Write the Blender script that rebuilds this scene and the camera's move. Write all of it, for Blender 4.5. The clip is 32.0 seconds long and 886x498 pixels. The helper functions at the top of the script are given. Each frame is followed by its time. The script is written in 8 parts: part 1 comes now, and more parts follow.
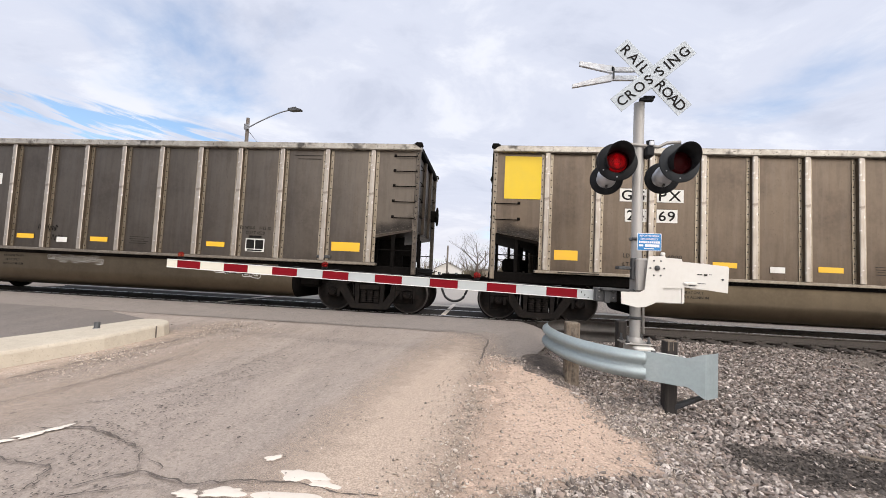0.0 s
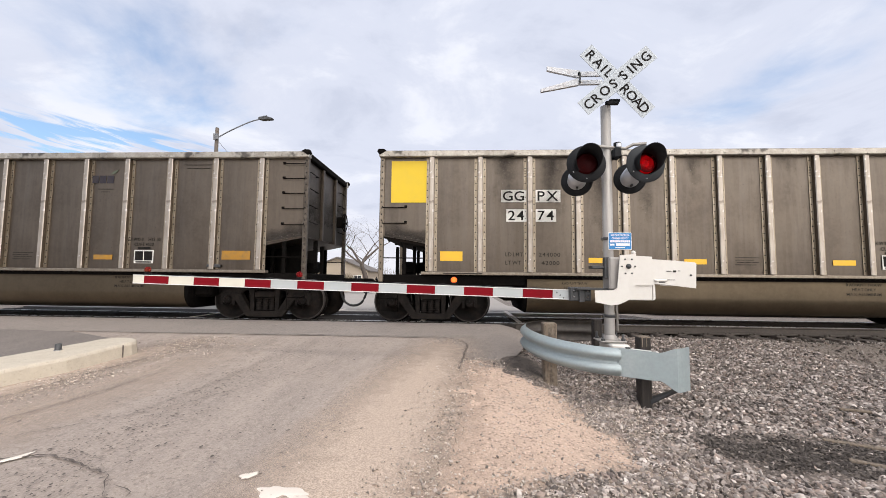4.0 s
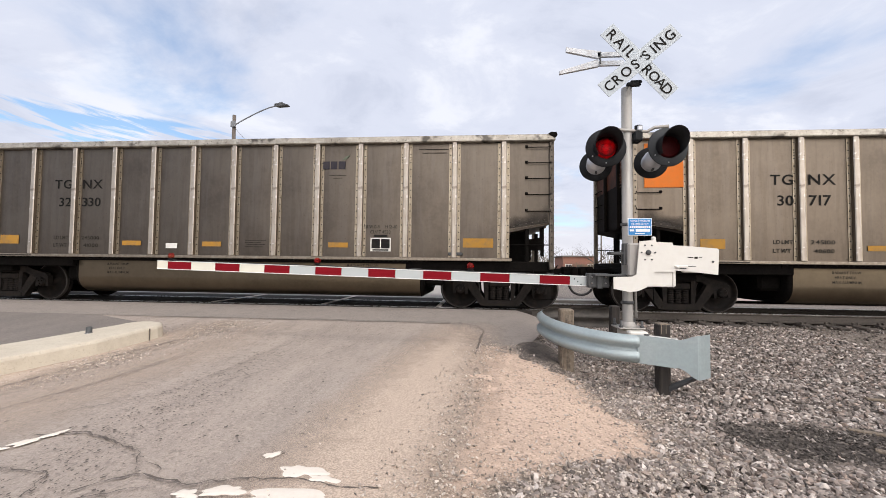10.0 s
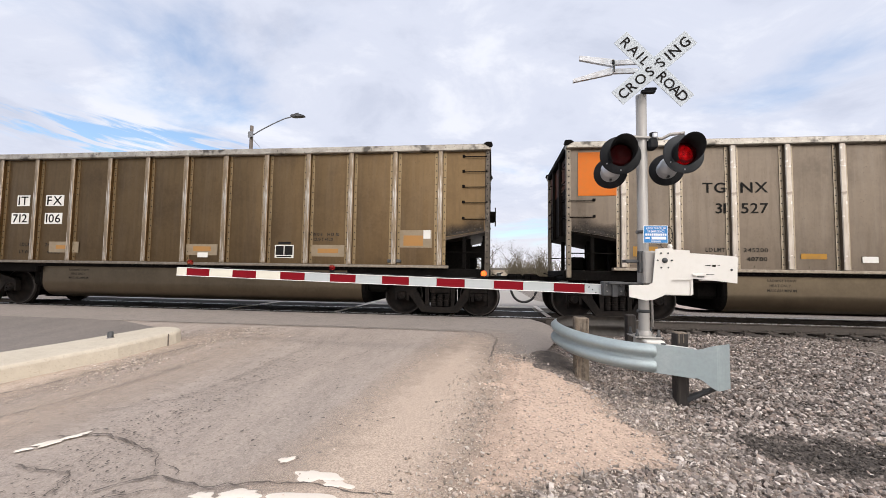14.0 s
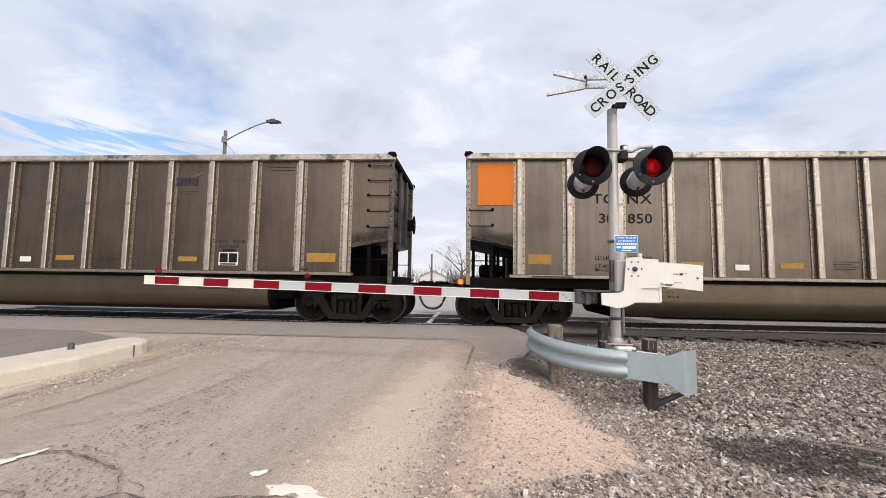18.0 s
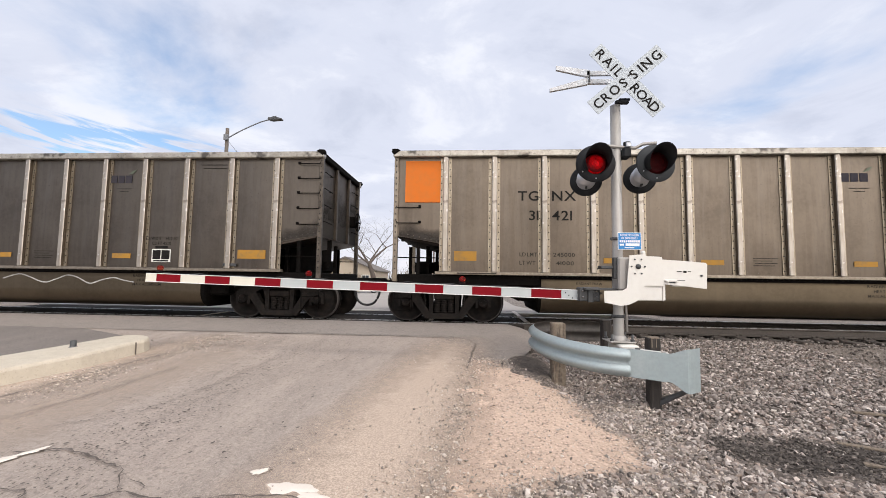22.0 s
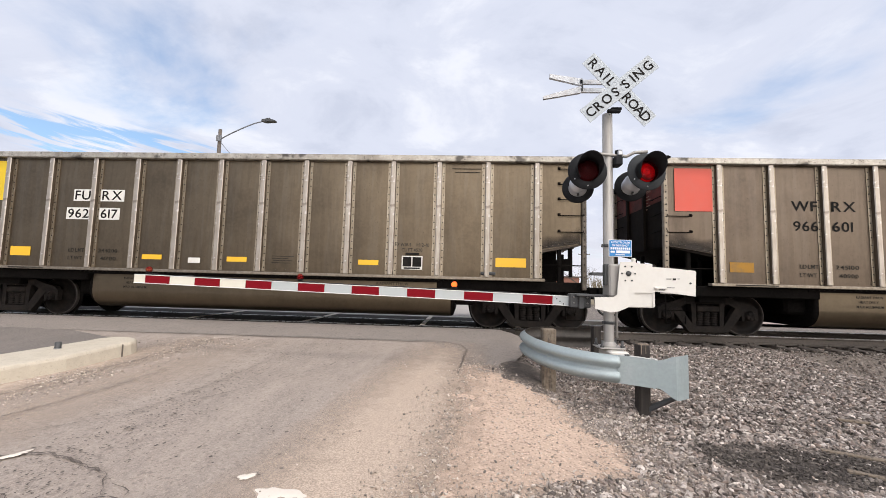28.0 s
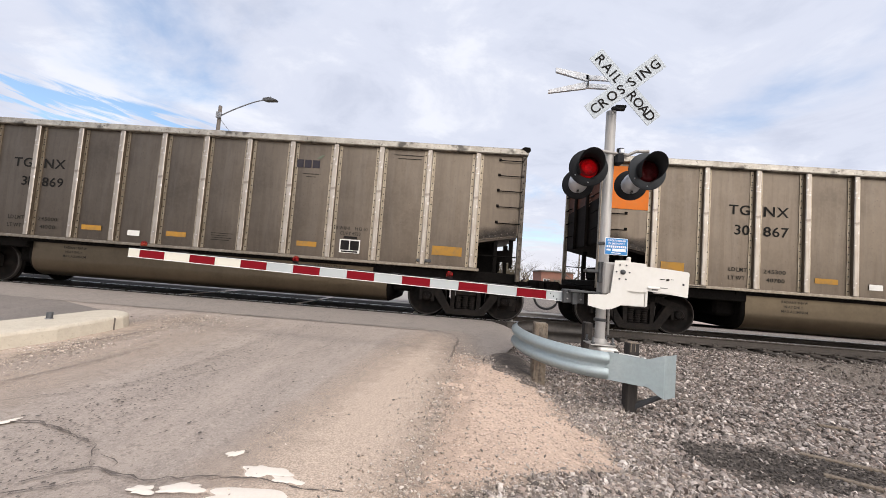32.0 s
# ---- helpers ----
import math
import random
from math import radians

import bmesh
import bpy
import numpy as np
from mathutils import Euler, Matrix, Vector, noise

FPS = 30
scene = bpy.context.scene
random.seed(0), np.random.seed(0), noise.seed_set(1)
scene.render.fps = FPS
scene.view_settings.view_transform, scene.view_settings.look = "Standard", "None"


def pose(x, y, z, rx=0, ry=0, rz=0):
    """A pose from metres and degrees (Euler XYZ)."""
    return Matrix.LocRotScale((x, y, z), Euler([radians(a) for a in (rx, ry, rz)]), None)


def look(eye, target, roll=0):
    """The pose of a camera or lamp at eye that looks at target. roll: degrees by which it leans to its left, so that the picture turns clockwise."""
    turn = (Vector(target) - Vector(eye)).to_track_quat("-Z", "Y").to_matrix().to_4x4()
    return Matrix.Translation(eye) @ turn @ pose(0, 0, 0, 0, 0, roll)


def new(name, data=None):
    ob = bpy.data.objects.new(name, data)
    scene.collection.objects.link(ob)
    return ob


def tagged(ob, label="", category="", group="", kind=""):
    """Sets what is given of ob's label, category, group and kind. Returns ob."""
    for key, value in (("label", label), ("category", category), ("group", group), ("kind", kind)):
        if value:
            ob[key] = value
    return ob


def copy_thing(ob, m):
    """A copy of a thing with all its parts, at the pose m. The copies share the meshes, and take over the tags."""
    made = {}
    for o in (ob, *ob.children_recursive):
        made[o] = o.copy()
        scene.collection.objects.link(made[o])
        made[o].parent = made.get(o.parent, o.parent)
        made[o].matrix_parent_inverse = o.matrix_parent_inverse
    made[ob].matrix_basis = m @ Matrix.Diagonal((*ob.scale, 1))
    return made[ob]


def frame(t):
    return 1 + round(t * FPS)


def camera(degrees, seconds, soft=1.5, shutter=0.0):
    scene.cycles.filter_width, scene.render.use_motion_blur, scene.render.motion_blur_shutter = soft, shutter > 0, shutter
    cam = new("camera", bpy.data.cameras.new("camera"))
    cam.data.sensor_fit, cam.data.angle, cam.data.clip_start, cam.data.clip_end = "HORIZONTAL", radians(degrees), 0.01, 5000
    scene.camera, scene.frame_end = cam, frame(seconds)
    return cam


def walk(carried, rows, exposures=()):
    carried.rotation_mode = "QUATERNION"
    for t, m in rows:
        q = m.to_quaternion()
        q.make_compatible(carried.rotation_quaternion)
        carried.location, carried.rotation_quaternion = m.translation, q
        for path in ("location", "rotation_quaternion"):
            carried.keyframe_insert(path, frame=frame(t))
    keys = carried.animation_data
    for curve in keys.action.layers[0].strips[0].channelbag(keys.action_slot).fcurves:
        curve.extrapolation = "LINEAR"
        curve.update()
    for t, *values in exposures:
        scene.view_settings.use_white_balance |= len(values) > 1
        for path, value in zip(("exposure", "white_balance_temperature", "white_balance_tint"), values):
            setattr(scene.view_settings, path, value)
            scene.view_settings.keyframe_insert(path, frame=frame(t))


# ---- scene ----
cam = camera(94.06, 32.0, soft=0.85)


def view(x, y, z, yaw, pitch, roll):
    """Level eye looking along +y, then turned left, tilted up and leaned."""
    turn = (Matrix.Rotation(radians(yaw), 4, "Z") @ Matrix.Rotation(radians(pitch), 4, "X")
            @ Matrix.Rotation(radians(roll), 4, "Y") @ Matrix.Rotation(radians(90), 4, "X"))
    return Matrix.Translation((x, y, z)) @ turn


walk(cam, [  # seconds; eye x, y, z; yaw, pitch, roll in degrees
    (0, view(-0.022, 0.009, 0.985, 6.021, 3.369, -2.724)),
    (0.5, view(-0.016, 0.007, 0.991, 6.315, 3.545, -2.581)),
    (1, view(-0.015, 0.003, 0.982, 5.919, 4.025, -2.461)),
    (1.5, view(-0.012, 0.006, 0.986, 4.858, 4.356, -2.157)),
    (2, view(-0.005, 0.008, 0.983, 3.827, 4.476, -1.723)),
    (2.5, view(0.003, -0.001, 0.985, 3.161, 4.340, -1.286)),
    (3, view(0.008, -0.003, 0.977, 2.997, 4.240, -0.868)),
    (3.5, view(0.018, 0.004, 0.981, 3.047, 4.190, -0.637)),
    (5.5, view(0.009, 0.018, 0.984, 3.286, 4.436, -0.730)),
    (6, view(0.007, 0.018, 0.985, 3.634, 4.272, -0.746)),
    (6.5, view(0.012, 0.017, 0.986, 4.220, 4.052, -0.687)),
    (7, view(0.007, 0.016, 0.983, 4.833, 3.743, -0.735)),
    (7.5, view(0.005, 0.017, 0.980, 5.389, 3.358, -0.818)),
    (8, view(-0.003, 0.012, 0.984, 5.717, 2.838, -0.930)),
    (8.5, view(-0.013, 0.010, 0.979, 5.802, 2.437, -0.932)),
    (9, view(-0.011, 0.014, 0.981, 5.699, 2.162, -0.805)),
    (9.5, view(-0.012, 0.016, 0.979, 5.415, 2.113, -0.706)),
    (10, view(-0.001, 0.015, 0.984, 5.149, 2.270, -0.681)),
    (10.5, view(0.001, 0.017, 0.983, 4.900, 2.700, -0.838)),
    (11, view(-0.003, 0.012, 0.980, 4.879, 3.292, -1.014)),
    (11.5, view(-0.004, 0.001, 0.978, 5.177, 3.793, -1.206)),
    (12, view(-0.007, -0.014, 0.977, 5.786, 4.009, -1.316)),
    (12.5, view(-0.017, -0.025, 0.975, 6.462, 3.916, -1.249)),
    (13, view(-0.014, -0.014, 0.968, 7.053, 3.676, -1.142)),
    (13.5, view(-0.004, -0.006, 0.972, 7.240, 3.413, -0.952)),
    (14, view(-0.011, -0.002, 0.967, 6.918, 3.439, -0.889)),
    (14.5, view(-0.006, 0.002, 0.970, 6.486, 3.583, -0.956)),
    (16.5, view(0.001, -0.020, 0.971, 4.669, 4.621, -1.258)),
    (17, view(-0.000, -0.029, 0.976, 4.246, 4.681, -1.130)),
    (17.5, view(-0.001, -0.030, 0.975, 3.971, 4.664, -0.982)),
    (18, view(0.002, -0.030, 0.974, 3.834, 4.568, -0.858)),
    (18.5, view(0.012, -0.028, 0.974, 3.847, 4.463, -0.744)),
    (19, view(0.008, -0.020, 0.979, 3.798, 4.296, -0.716)),
    (19.5, view(0.010, -0.016, 0.974, 3.824, 4.292, -0.676)),
    (20, view(0.012, -0.012, 0.970, 3.899, 4.342, -0.673)),
    (20.5, view(0.010, -0.008, 0.972, 3.910, 4.308, -0.695)),
    (21, view(0.010, -0.004, 0.971, 4.000, 4.300, -0.669)),
    (21.5, view(0.008, 0.002, 0.970, 4.053, 4.339, -0.729)),
    (22, view(0.004, -0.000, 0.975, 4.113, 4.226, -0.855)),
    (22.5, view(0.002, 0.006, 0.971, 4.254, 4.231, -1.072)),
    (23, view(-0.007, 0.004, 0.974, 4.363, 4.054, -1.320)),
    (23.5, view(-0.005, 0.006, 0.977, 4.563, 3.891, -1.558)),
    (24, view(-0.010, 0.004, 0.977, 4.748, 3.704, -1.748)),
    (24.5, view(-0.012, 0.003, 0.974, 4.848, 3.609, -1.801)),
    (25, view(-0.008, 0.004, 0.976, 4.810, 3.558, -1.785)),
    (25.5, view(-0.013, 0.002, 0.978, 4.544, 3.668, -1.567)),
    (27.5, view(0.018, -0.002, 0.977, 2.977, 4.850, -1.226)),
    (28, view(0.008, -0.010, 0.979, 3.108, 4.858, -1.509)),
    (28.5, view(-0.002, -0.014, 0.985, 3.312, 4.817, -1.759)),
    (29, view(0.001, -0.016, 0.984, 3.478, 4.827, -1.889)),
    (29.5, view(0.002, -0.016, 0.986, 3.234, 4.818, -2.127)),
    (30, view(0.000, -0.009, 0.981, 2.797, 4.620, -2.793)),
    (30.5, view(0.001, -0.011, 0.984, 2.595, 4.200, -3.638)),
    (31, view(-0.011, -0.012, 0.981, 2.542, 3.634, -4.346)),
    (31.5, view(0.004, -0.010, 0.975, 2.758, 3.346, -4.545)),
    (32, view(0.001, -0.015, 0.979, 2.510, 3.421, -4.342)),
])

# ---- light ----
world = bpy.data.worlds.new("world")
scene.world = world
world.use_nodes = True
SUN_AZ, SUN_EL = radians(148), radians(58)      # clockwise from +y; behind the camera, over its right shoulder


def look_up(az, el):
    return Vector((math.sin(az) * math.cos(el), math.cos(az) * math.cos(el), math.sin(el)))


def build_sky():
    nt = world.node_tree
    nt.nodes.clear()
    n, ln = nt.nodes.new, nt.links.new
    out, bg = n("ShaderNodeOutputWorld"), n("ShaderNodeBackground")
    sky = n("ShaderNodeTexSky")
    sky.sky_type = "NISHITA"
    sky.sun_disc = False
    sky.sun_elevation, sky.sun_rotation = SUN_EL, SUN_AZ
    tc, sep = n("ShaderNodeTexCoord"), n("ShaderNodeSeparateXYZ")
    ln(tc.outputs["Generated"], sep.inputs[0])
    # project the dome on a flat cloud layer
    zc = n("ShaderNodeMath"); zc.operation = "MAXIMUM"; zc.inputs[1].default_value = 0.0
    ln(sep.outputs["Z"], zc.inputs[0])
    za = n("ShaderNodeMath"); za.operation = "ADD"; za.inputs[1].default_value = 0.16
    ln(zc.outputs[0], za.inputs[0])
    dx, dy = n("ShaderNodeMath"), n("ShaderNodeMath")
    for node, axis in ((dx, "X"), (dy, "Y")):
        node.operation = "DIVIDE"
        ln(sep.outputs[axis], node.inputs[0]); ln(za.outputs[0], node.inputs[1])
    comb = n("ShaderNodeCombineXYZ")
    ln(dx.outputs[0], comb.inputs[0]); ln(dy.outputs[0], comb.inputs[1])

    def cloud(scale, detail, rough, distort, shift, stretch=(1, 1, 1)):
        mp = n("ShaderNodeMapping")
        mp.inputs["Location"].default_value, mp.inputs["Scale"].default_value = shift, stretch
        ln(comb.outputs[0], mp.inputs[0])
        tx = n("ShaderNodeTexNoise")
        for key, val in (("Scale", scale), ("Detail", detail), ("Roughness", rough), ("Distortion", distort)):
            tx.inputs[key].default_value = val
        ln(mp.outputs[0], tx.inputs["Vector"])
        return tx.outputs["Fac"]

    def ramp(fac, stops):
        r = n("ShaderNodeValToRGB")
        r.color_ramp.interpolation = "EASE"
        while len(r.color_ramp.elements) < len(stops):
            r.color_ramp.elements.new(0.5)
        for e, (p, c) in zip(r.color_ramp.elements, stops):
            e.position, e.color = p, (*c, 1)
        ln(fac, r.inputs[0])
        return r.outputs[0]

    base = cloud(0.85, 9, 0.55, 0.35, (2.35, 0.4, 0))
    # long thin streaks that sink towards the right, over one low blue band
    side = n("ShaderNodeMath"); side.operation = "DIVIDE"
    ln(sep.outputs["X"], side.inputs[0]); ln(sep.outputs["Y"], side.inputs[1])
    tilt = n("ShaderNodeMath"); tilt.operation = "MULTIPLY_ADD"; tilt.inputs[1].default_value = 0.062
    ln(side.outputs[0], tilt.inputs[0]); ln(sep.outputs["Z"], tilt.inputs[2])
    run_ = n("ShaderNodeCombineXYZ")
    ln(side.outputs[0], run_.inputs[0]); ln(tilt.outputs[0], run_.inputs[1])
    lay = n("ShaderNodeMapping"); lay.inputs["Scale"].default_value = (3.4, 66.0, 1.0); lay.inputs["Location"].default_value = (1.3, 0.7, 0)
    ln(run_.outputs[0], lay.inputs[0])
    wisp = n("ShaderNodeTexNoise")
    for key, val in (("Scale", 1.0), ("Detail", 7), ("Roughness", 0.6), ("Distortion", 0.5)):
        wisp.inputs[key].default_value = val
    ln(lay.outputs[0], wisp.inputs["Vector"])
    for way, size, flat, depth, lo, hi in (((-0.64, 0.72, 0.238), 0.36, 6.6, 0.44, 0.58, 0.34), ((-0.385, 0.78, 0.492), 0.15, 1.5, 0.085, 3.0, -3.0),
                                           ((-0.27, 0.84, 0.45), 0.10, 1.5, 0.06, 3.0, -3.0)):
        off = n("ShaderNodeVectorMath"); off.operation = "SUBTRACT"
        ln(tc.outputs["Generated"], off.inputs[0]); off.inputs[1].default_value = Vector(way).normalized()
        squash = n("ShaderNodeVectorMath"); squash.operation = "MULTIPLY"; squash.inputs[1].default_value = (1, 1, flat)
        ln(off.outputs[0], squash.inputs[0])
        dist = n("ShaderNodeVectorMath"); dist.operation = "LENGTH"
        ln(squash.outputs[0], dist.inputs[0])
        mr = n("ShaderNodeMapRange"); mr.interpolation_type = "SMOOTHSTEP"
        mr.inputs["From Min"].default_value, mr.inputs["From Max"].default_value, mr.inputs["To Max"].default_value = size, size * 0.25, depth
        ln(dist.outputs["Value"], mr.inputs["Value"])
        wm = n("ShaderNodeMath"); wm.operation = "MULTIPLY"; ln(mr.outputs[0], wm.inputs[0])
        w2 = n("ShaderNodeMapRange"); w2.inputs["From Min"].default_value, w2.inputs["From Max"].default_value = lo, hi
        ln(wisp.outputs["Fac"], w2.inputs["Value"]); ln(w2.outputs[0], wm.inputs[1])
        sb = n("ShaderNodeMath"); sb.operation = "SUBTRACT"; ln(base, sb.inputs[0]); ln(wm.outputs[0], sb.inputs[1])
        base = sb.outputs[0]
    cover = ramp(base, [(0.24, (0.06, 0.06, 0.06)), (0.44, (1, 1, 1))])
    tone = ramp(cloud(1.5, 10, 0.6, 0.4, (7.1, 3.3, 2.0)),
                [(0.34, (0.64, 0.685, 0.825)), (0.50, (0.75, 0.79, 0.925)), (0.64, (0.91, 0.935, 1.03))])
    # thin bright haze low over the horizon
    low = n("ShaderNodeMapRange"); low.interpolation_type = "SMOOTHSTEP"
    for key, val in (("From Min", 0.20), ("From Max", 0.03), ("To Max", 0.75)):
        low.inputs[key].default_value = val
    ln(sep.outputs["Z"], low.inputs["Value"])
    haze = n("ShaderNodeMix"); haze.data_type = "RGBA"
    ln(low.outputs[0], haze.inputs[0]); ln(tone, haze.inputs[6]); haze.inputs[7].default_value = (0.90, 0.89, 0.95, 1)
    tone = haze.outputs[2]
    sky_gain = n("ShaderNodeMix"); sky_gain.data_type = "RGBA"; sky_gain.blend_type = "MULTIPLY"
    sky_gain.inputs[0].default_value = 1.0
    ln(sky.outputs[0], sky_gain.inputs[6]); sky_gain.inputs[7].default_value = (0.185, 0.20, 0.205, 1)
    # the clouds glow round the veiled sun
    sun_way = look_up(SUN_AZ, SUN_EL * 0.45)
    near = n("ShaderNodeVectorMath"); near.operation = "DOT_PRODUCT"
    ln(tc.outputs["Generated"], near.inputs[0]); near.inputs[1].default_value = sun_way
    glow = n("ShaderNodeMapRange"); glow.interpolation_type = "SMOOTHSTEP"
    for key, val in (("From Min", 0.42), ("From Max", 1.0), ("To Min", 0.0), ("To Max", 2.9)):
        glow.inputs[key].default_value = val
    ln(near.outputs["Value"], glow.inputs["Value"])
    warm = n("ShaderNodeVectorMath"); warm.operation = "SCALE"
    warm.inputs[0].default_value = (1.0, 0.875, 0.68)
    ln(glow.outputs[0], warm.inputs["Scale"])
    lit = n("ShaderNodeVectorMath"); lit.operation = "MULTIPLY_ADD"
    ln(tone, lit.inputs[0]); ln(warm.outputs[0], lit.inputs[1]); ln(tone, lit.inputs[2])
    tone = lit.outputs[0]
    mix = n("ShaderNodeMix"); mix.data_type = "RGBA"
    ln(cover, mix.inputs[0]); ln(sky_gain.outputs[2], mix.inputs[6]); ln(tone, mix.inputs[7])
    ln(mix.outputs[2], bg.inputs[0])
    bg.inputs[1].default_value = 1.0
    ln(bg.outputs[0], out.inputs[0])


build_sky()
sun_data = bpy.data.lights.new("sun", "SUN")
sun_data.energy, sun_data.angle, sun_data.color = 1.15, radians(14), (1.0, 0.94, 0.87)
sun = new("sun", sun_data)
sun.matrix_world = look((math.sin(SUN_AZ) * 60, math.cos(SUN_AZ) * 60, math.tan(SUN_EL) * 60), (0, 0, 0))
scene.view_settings.exposure = 0.0

# ---- materials ----
def material(name, base, rough=0.7, metal=0.0, grain=None, stain=None, bump=0.0, bump_scale=60.0, isle=None, rand=0.0,
             streak=None, emit=None, coat=0.0, spec=0.5, lane=None, speck=None):
    """A procedural surface. grain, stain, streak: (scale, amount, second colour); isle: colours drawn per island."""
    m = bpy.data.materials.new(name)
    m.use_nodes = True
    nt = m.node_tree
    n, ln = nt.nodes.new, nt.links.new
    b = nt.nodes["Principled BSDF"]
    b.inputs["Roughness"].default_value, b.inputs["Metallic"].default_value = rough, metal
    b.inputs["Specular IOR Level"].default_value = spec
    if coat:
        b.inputs["Coat Weight"].default_value = coat
    tc = n("ShaderNodeTexCoord")
    rgb = n("ShaderNodeRGB"); rgb.outputs[0].default_value = (*base, 1)
    col = rgb.outputs[0]

    def noise_of(scale, detail=6, stretch=None, rough_=0.6):
        tx = n("ShaderNodeTexNoise")
        tx.inputs["Scale"].default_value, tx.inputs["Detail"].default_value = scale, detail
        tx.inputs["Roughness"].default_value = rough_
        vec = tc.outputs["Object"]
        if stretch:
            mp = n("ShaderNodeMapping"); mp.inputs["Scale"].default_value = stretch
            ln(vec, mp.inputs[0]); vec = mp.outputs[0]
        ln(vec, tx.inputs["Vector"])
        return tx.outputs["Fac"]

    def blend(col, fac, other, lo, hi, amount):
        mr = n("ShaderNodeMapRange")
        mr.inputs["From Min"].default_value, mr.inputs["From Max"].default_value = lo, hi
        mr.inputs["To Max"].default_value = amount
        ln(fac, mr.inputs["Value"])
        mx = n("ShaderNodeMix"); mx.data_type = "RGBA"
        ln(mr.outputs[0], mx.inputs[0]); ln(col, mx.inputs[6]); mx.inputs[7].default_value = (*other, 1)
        return mx.outputs[2]

    if isle:
        geo = n("ShaderNodeNewGeometry")
        r = n("ShaderNodeValToRGB")
        while len(r.color_ramp.elements) < len(isle):
            r.color_ramp.elements.new(0.5)
        for i, (e, c) in enumerate(zip(r.color_ramp.elements, isle)):
            e.position, e.color = i / (len(isle) - 1), (*c, 1)
        ln(geo.outputs["Random Per Island"], r.inputs[0])
        col = r.outputs[0]
    if rand:
        oi = n("ShaderNodeObjectInfo")
        hs = n("ShaderNodeHueSaturation")
        mr = n("ShaderNodeMapRange")
        mr.inputs["To Min"].default_value, mr.inputs["To Max"].default_value = 1 - rand, 1 + rand
        ln(oi.outputs["Random"], mr.inputs["Value"]); ln(mr.outputs[0], hs.inputs["Value"]); ln(col, hs.inputs["Color"])
        col = hs.outputs[0]
    if stain:
        for sc, amount, other in (stain if isinstance(stain, list) else [stain]):
            col = blend(col, noise_of(sc, 7), other, 0.45, 0.68, amount)
    if lane:
        for sc, amount, other in lane:
            col = blend(col, noise_of(1.0, 7, (sc, sc * 0.13, sc)), other, 0.42, 0.66, amount)
    if streak:
        for sc, amount, other in (streak if isinstance(streak, list) else [streak]):
            col = blend(col, noise_of(1.0, 6, (sc, sc, sc * 0.09)), other, 0.49, 0.60, amount)
    if grain:
        sc, amount, other = grain
        col = blend(col, noise_of(sc, 4), other, 0.42, 0.62, amount)
    for sc, lo, hi, amount, other in speck or []:
        col = blend(col, noise_of(sc, 3), other, lo, hi, amount)
    ln(col, b.inputs["Base Color"])
    rn = n("ShaderNodeMapRange")
    rn.inputs["To Min"].default_value, rn.inputs["To Max"].default_value = max(rough - 0.12, 0.03), min(rough + 0.12, 1)
    ln(noise_of(9.0), rn.inputs["Value"]); ln(rn.outputs[0], b.inputs["Roughness"])
    if bump:
        bp = n("ShaderNodeBump")
        bp.inputs["Strength"].default_value, bp.inputs["Distance"].default_value = bump, 0.01
        ln(noise_of(bump_scale, 8, None, 0.7), bp.inputs["Height"]); ln(bp.outputs[0], b.inputs["Normal"])
    if emit:
        b.inputs["Emission Color"].default_value, b.inputs["Emission Strength"].default_value = (*emit[0], 1), emit[1]
    return m


def car_skin(name, base, dust, bare, dark):
    """Weathered side sheet: even dust, long vertical wash marks, faint stains."""
    return material(name, base, 0.37, 0.95, grain=(14, 0.18, dust), stain=[(0.8, 0.55, dark), (3.5, 0.30, dust)],
                    streak=[(5, 0.18, bare), (9, 0.22, dark)], speck=[(34, 0.66, 0.70, 0.6, dark)], bump=0.04, bump_scale=30)


SKIN = {
    "tan": car_skin("weathered_aluminium", (0.140, 0.115, 0.091), (0.169, 0.136, 0.104), (0.191, 0.165, 0.141), (0.079, 0.065, 0.052)),
    "grey": car_skin("dusty_aluminium", (0.126, 0.107, 0.088), (0.153, 0.126, 0.100), (0.169, 0.150, 0.135), (0.070, 0.057, 0.048)),
    "warm": car_skin("dull_aluminium", (0.120, 0.095, 0.072), (0.149, 0.114, 0.086), (0.165, 0.140, 0.118), (0.063, 0.049, 0.040)),
    "brown": car_skin("brown_aluminium", (0.138, 0.092, 0.047), (0.169, 0.115, 0.062), (0.174, 0.133, 0.091), (0.073, 0.049, 0.029)),
    "dark": car_skin("dark_brown_paint", (0.022, 0.018, 0.0152), (0.031, 0.026, 0.0225), (0.037, 0.032, 0.029), (0.013, 0.012, 0.011)),
}
TUB = material("grimy_olive_tub", (0.150, 0.120, 0.083), 0.36, 0.92, grain=(14, 0.2, (0.18, 0.145, 0.10)), stain=[(0.8, 0.5, (0.08, 0.065, 0.046)), (4, 0.25, (0.19, 0.154, 0.107))],
               streak=(5, 0.2, (0.11, 0.09, 0.064)), bump=0.04, bump_scale=30)
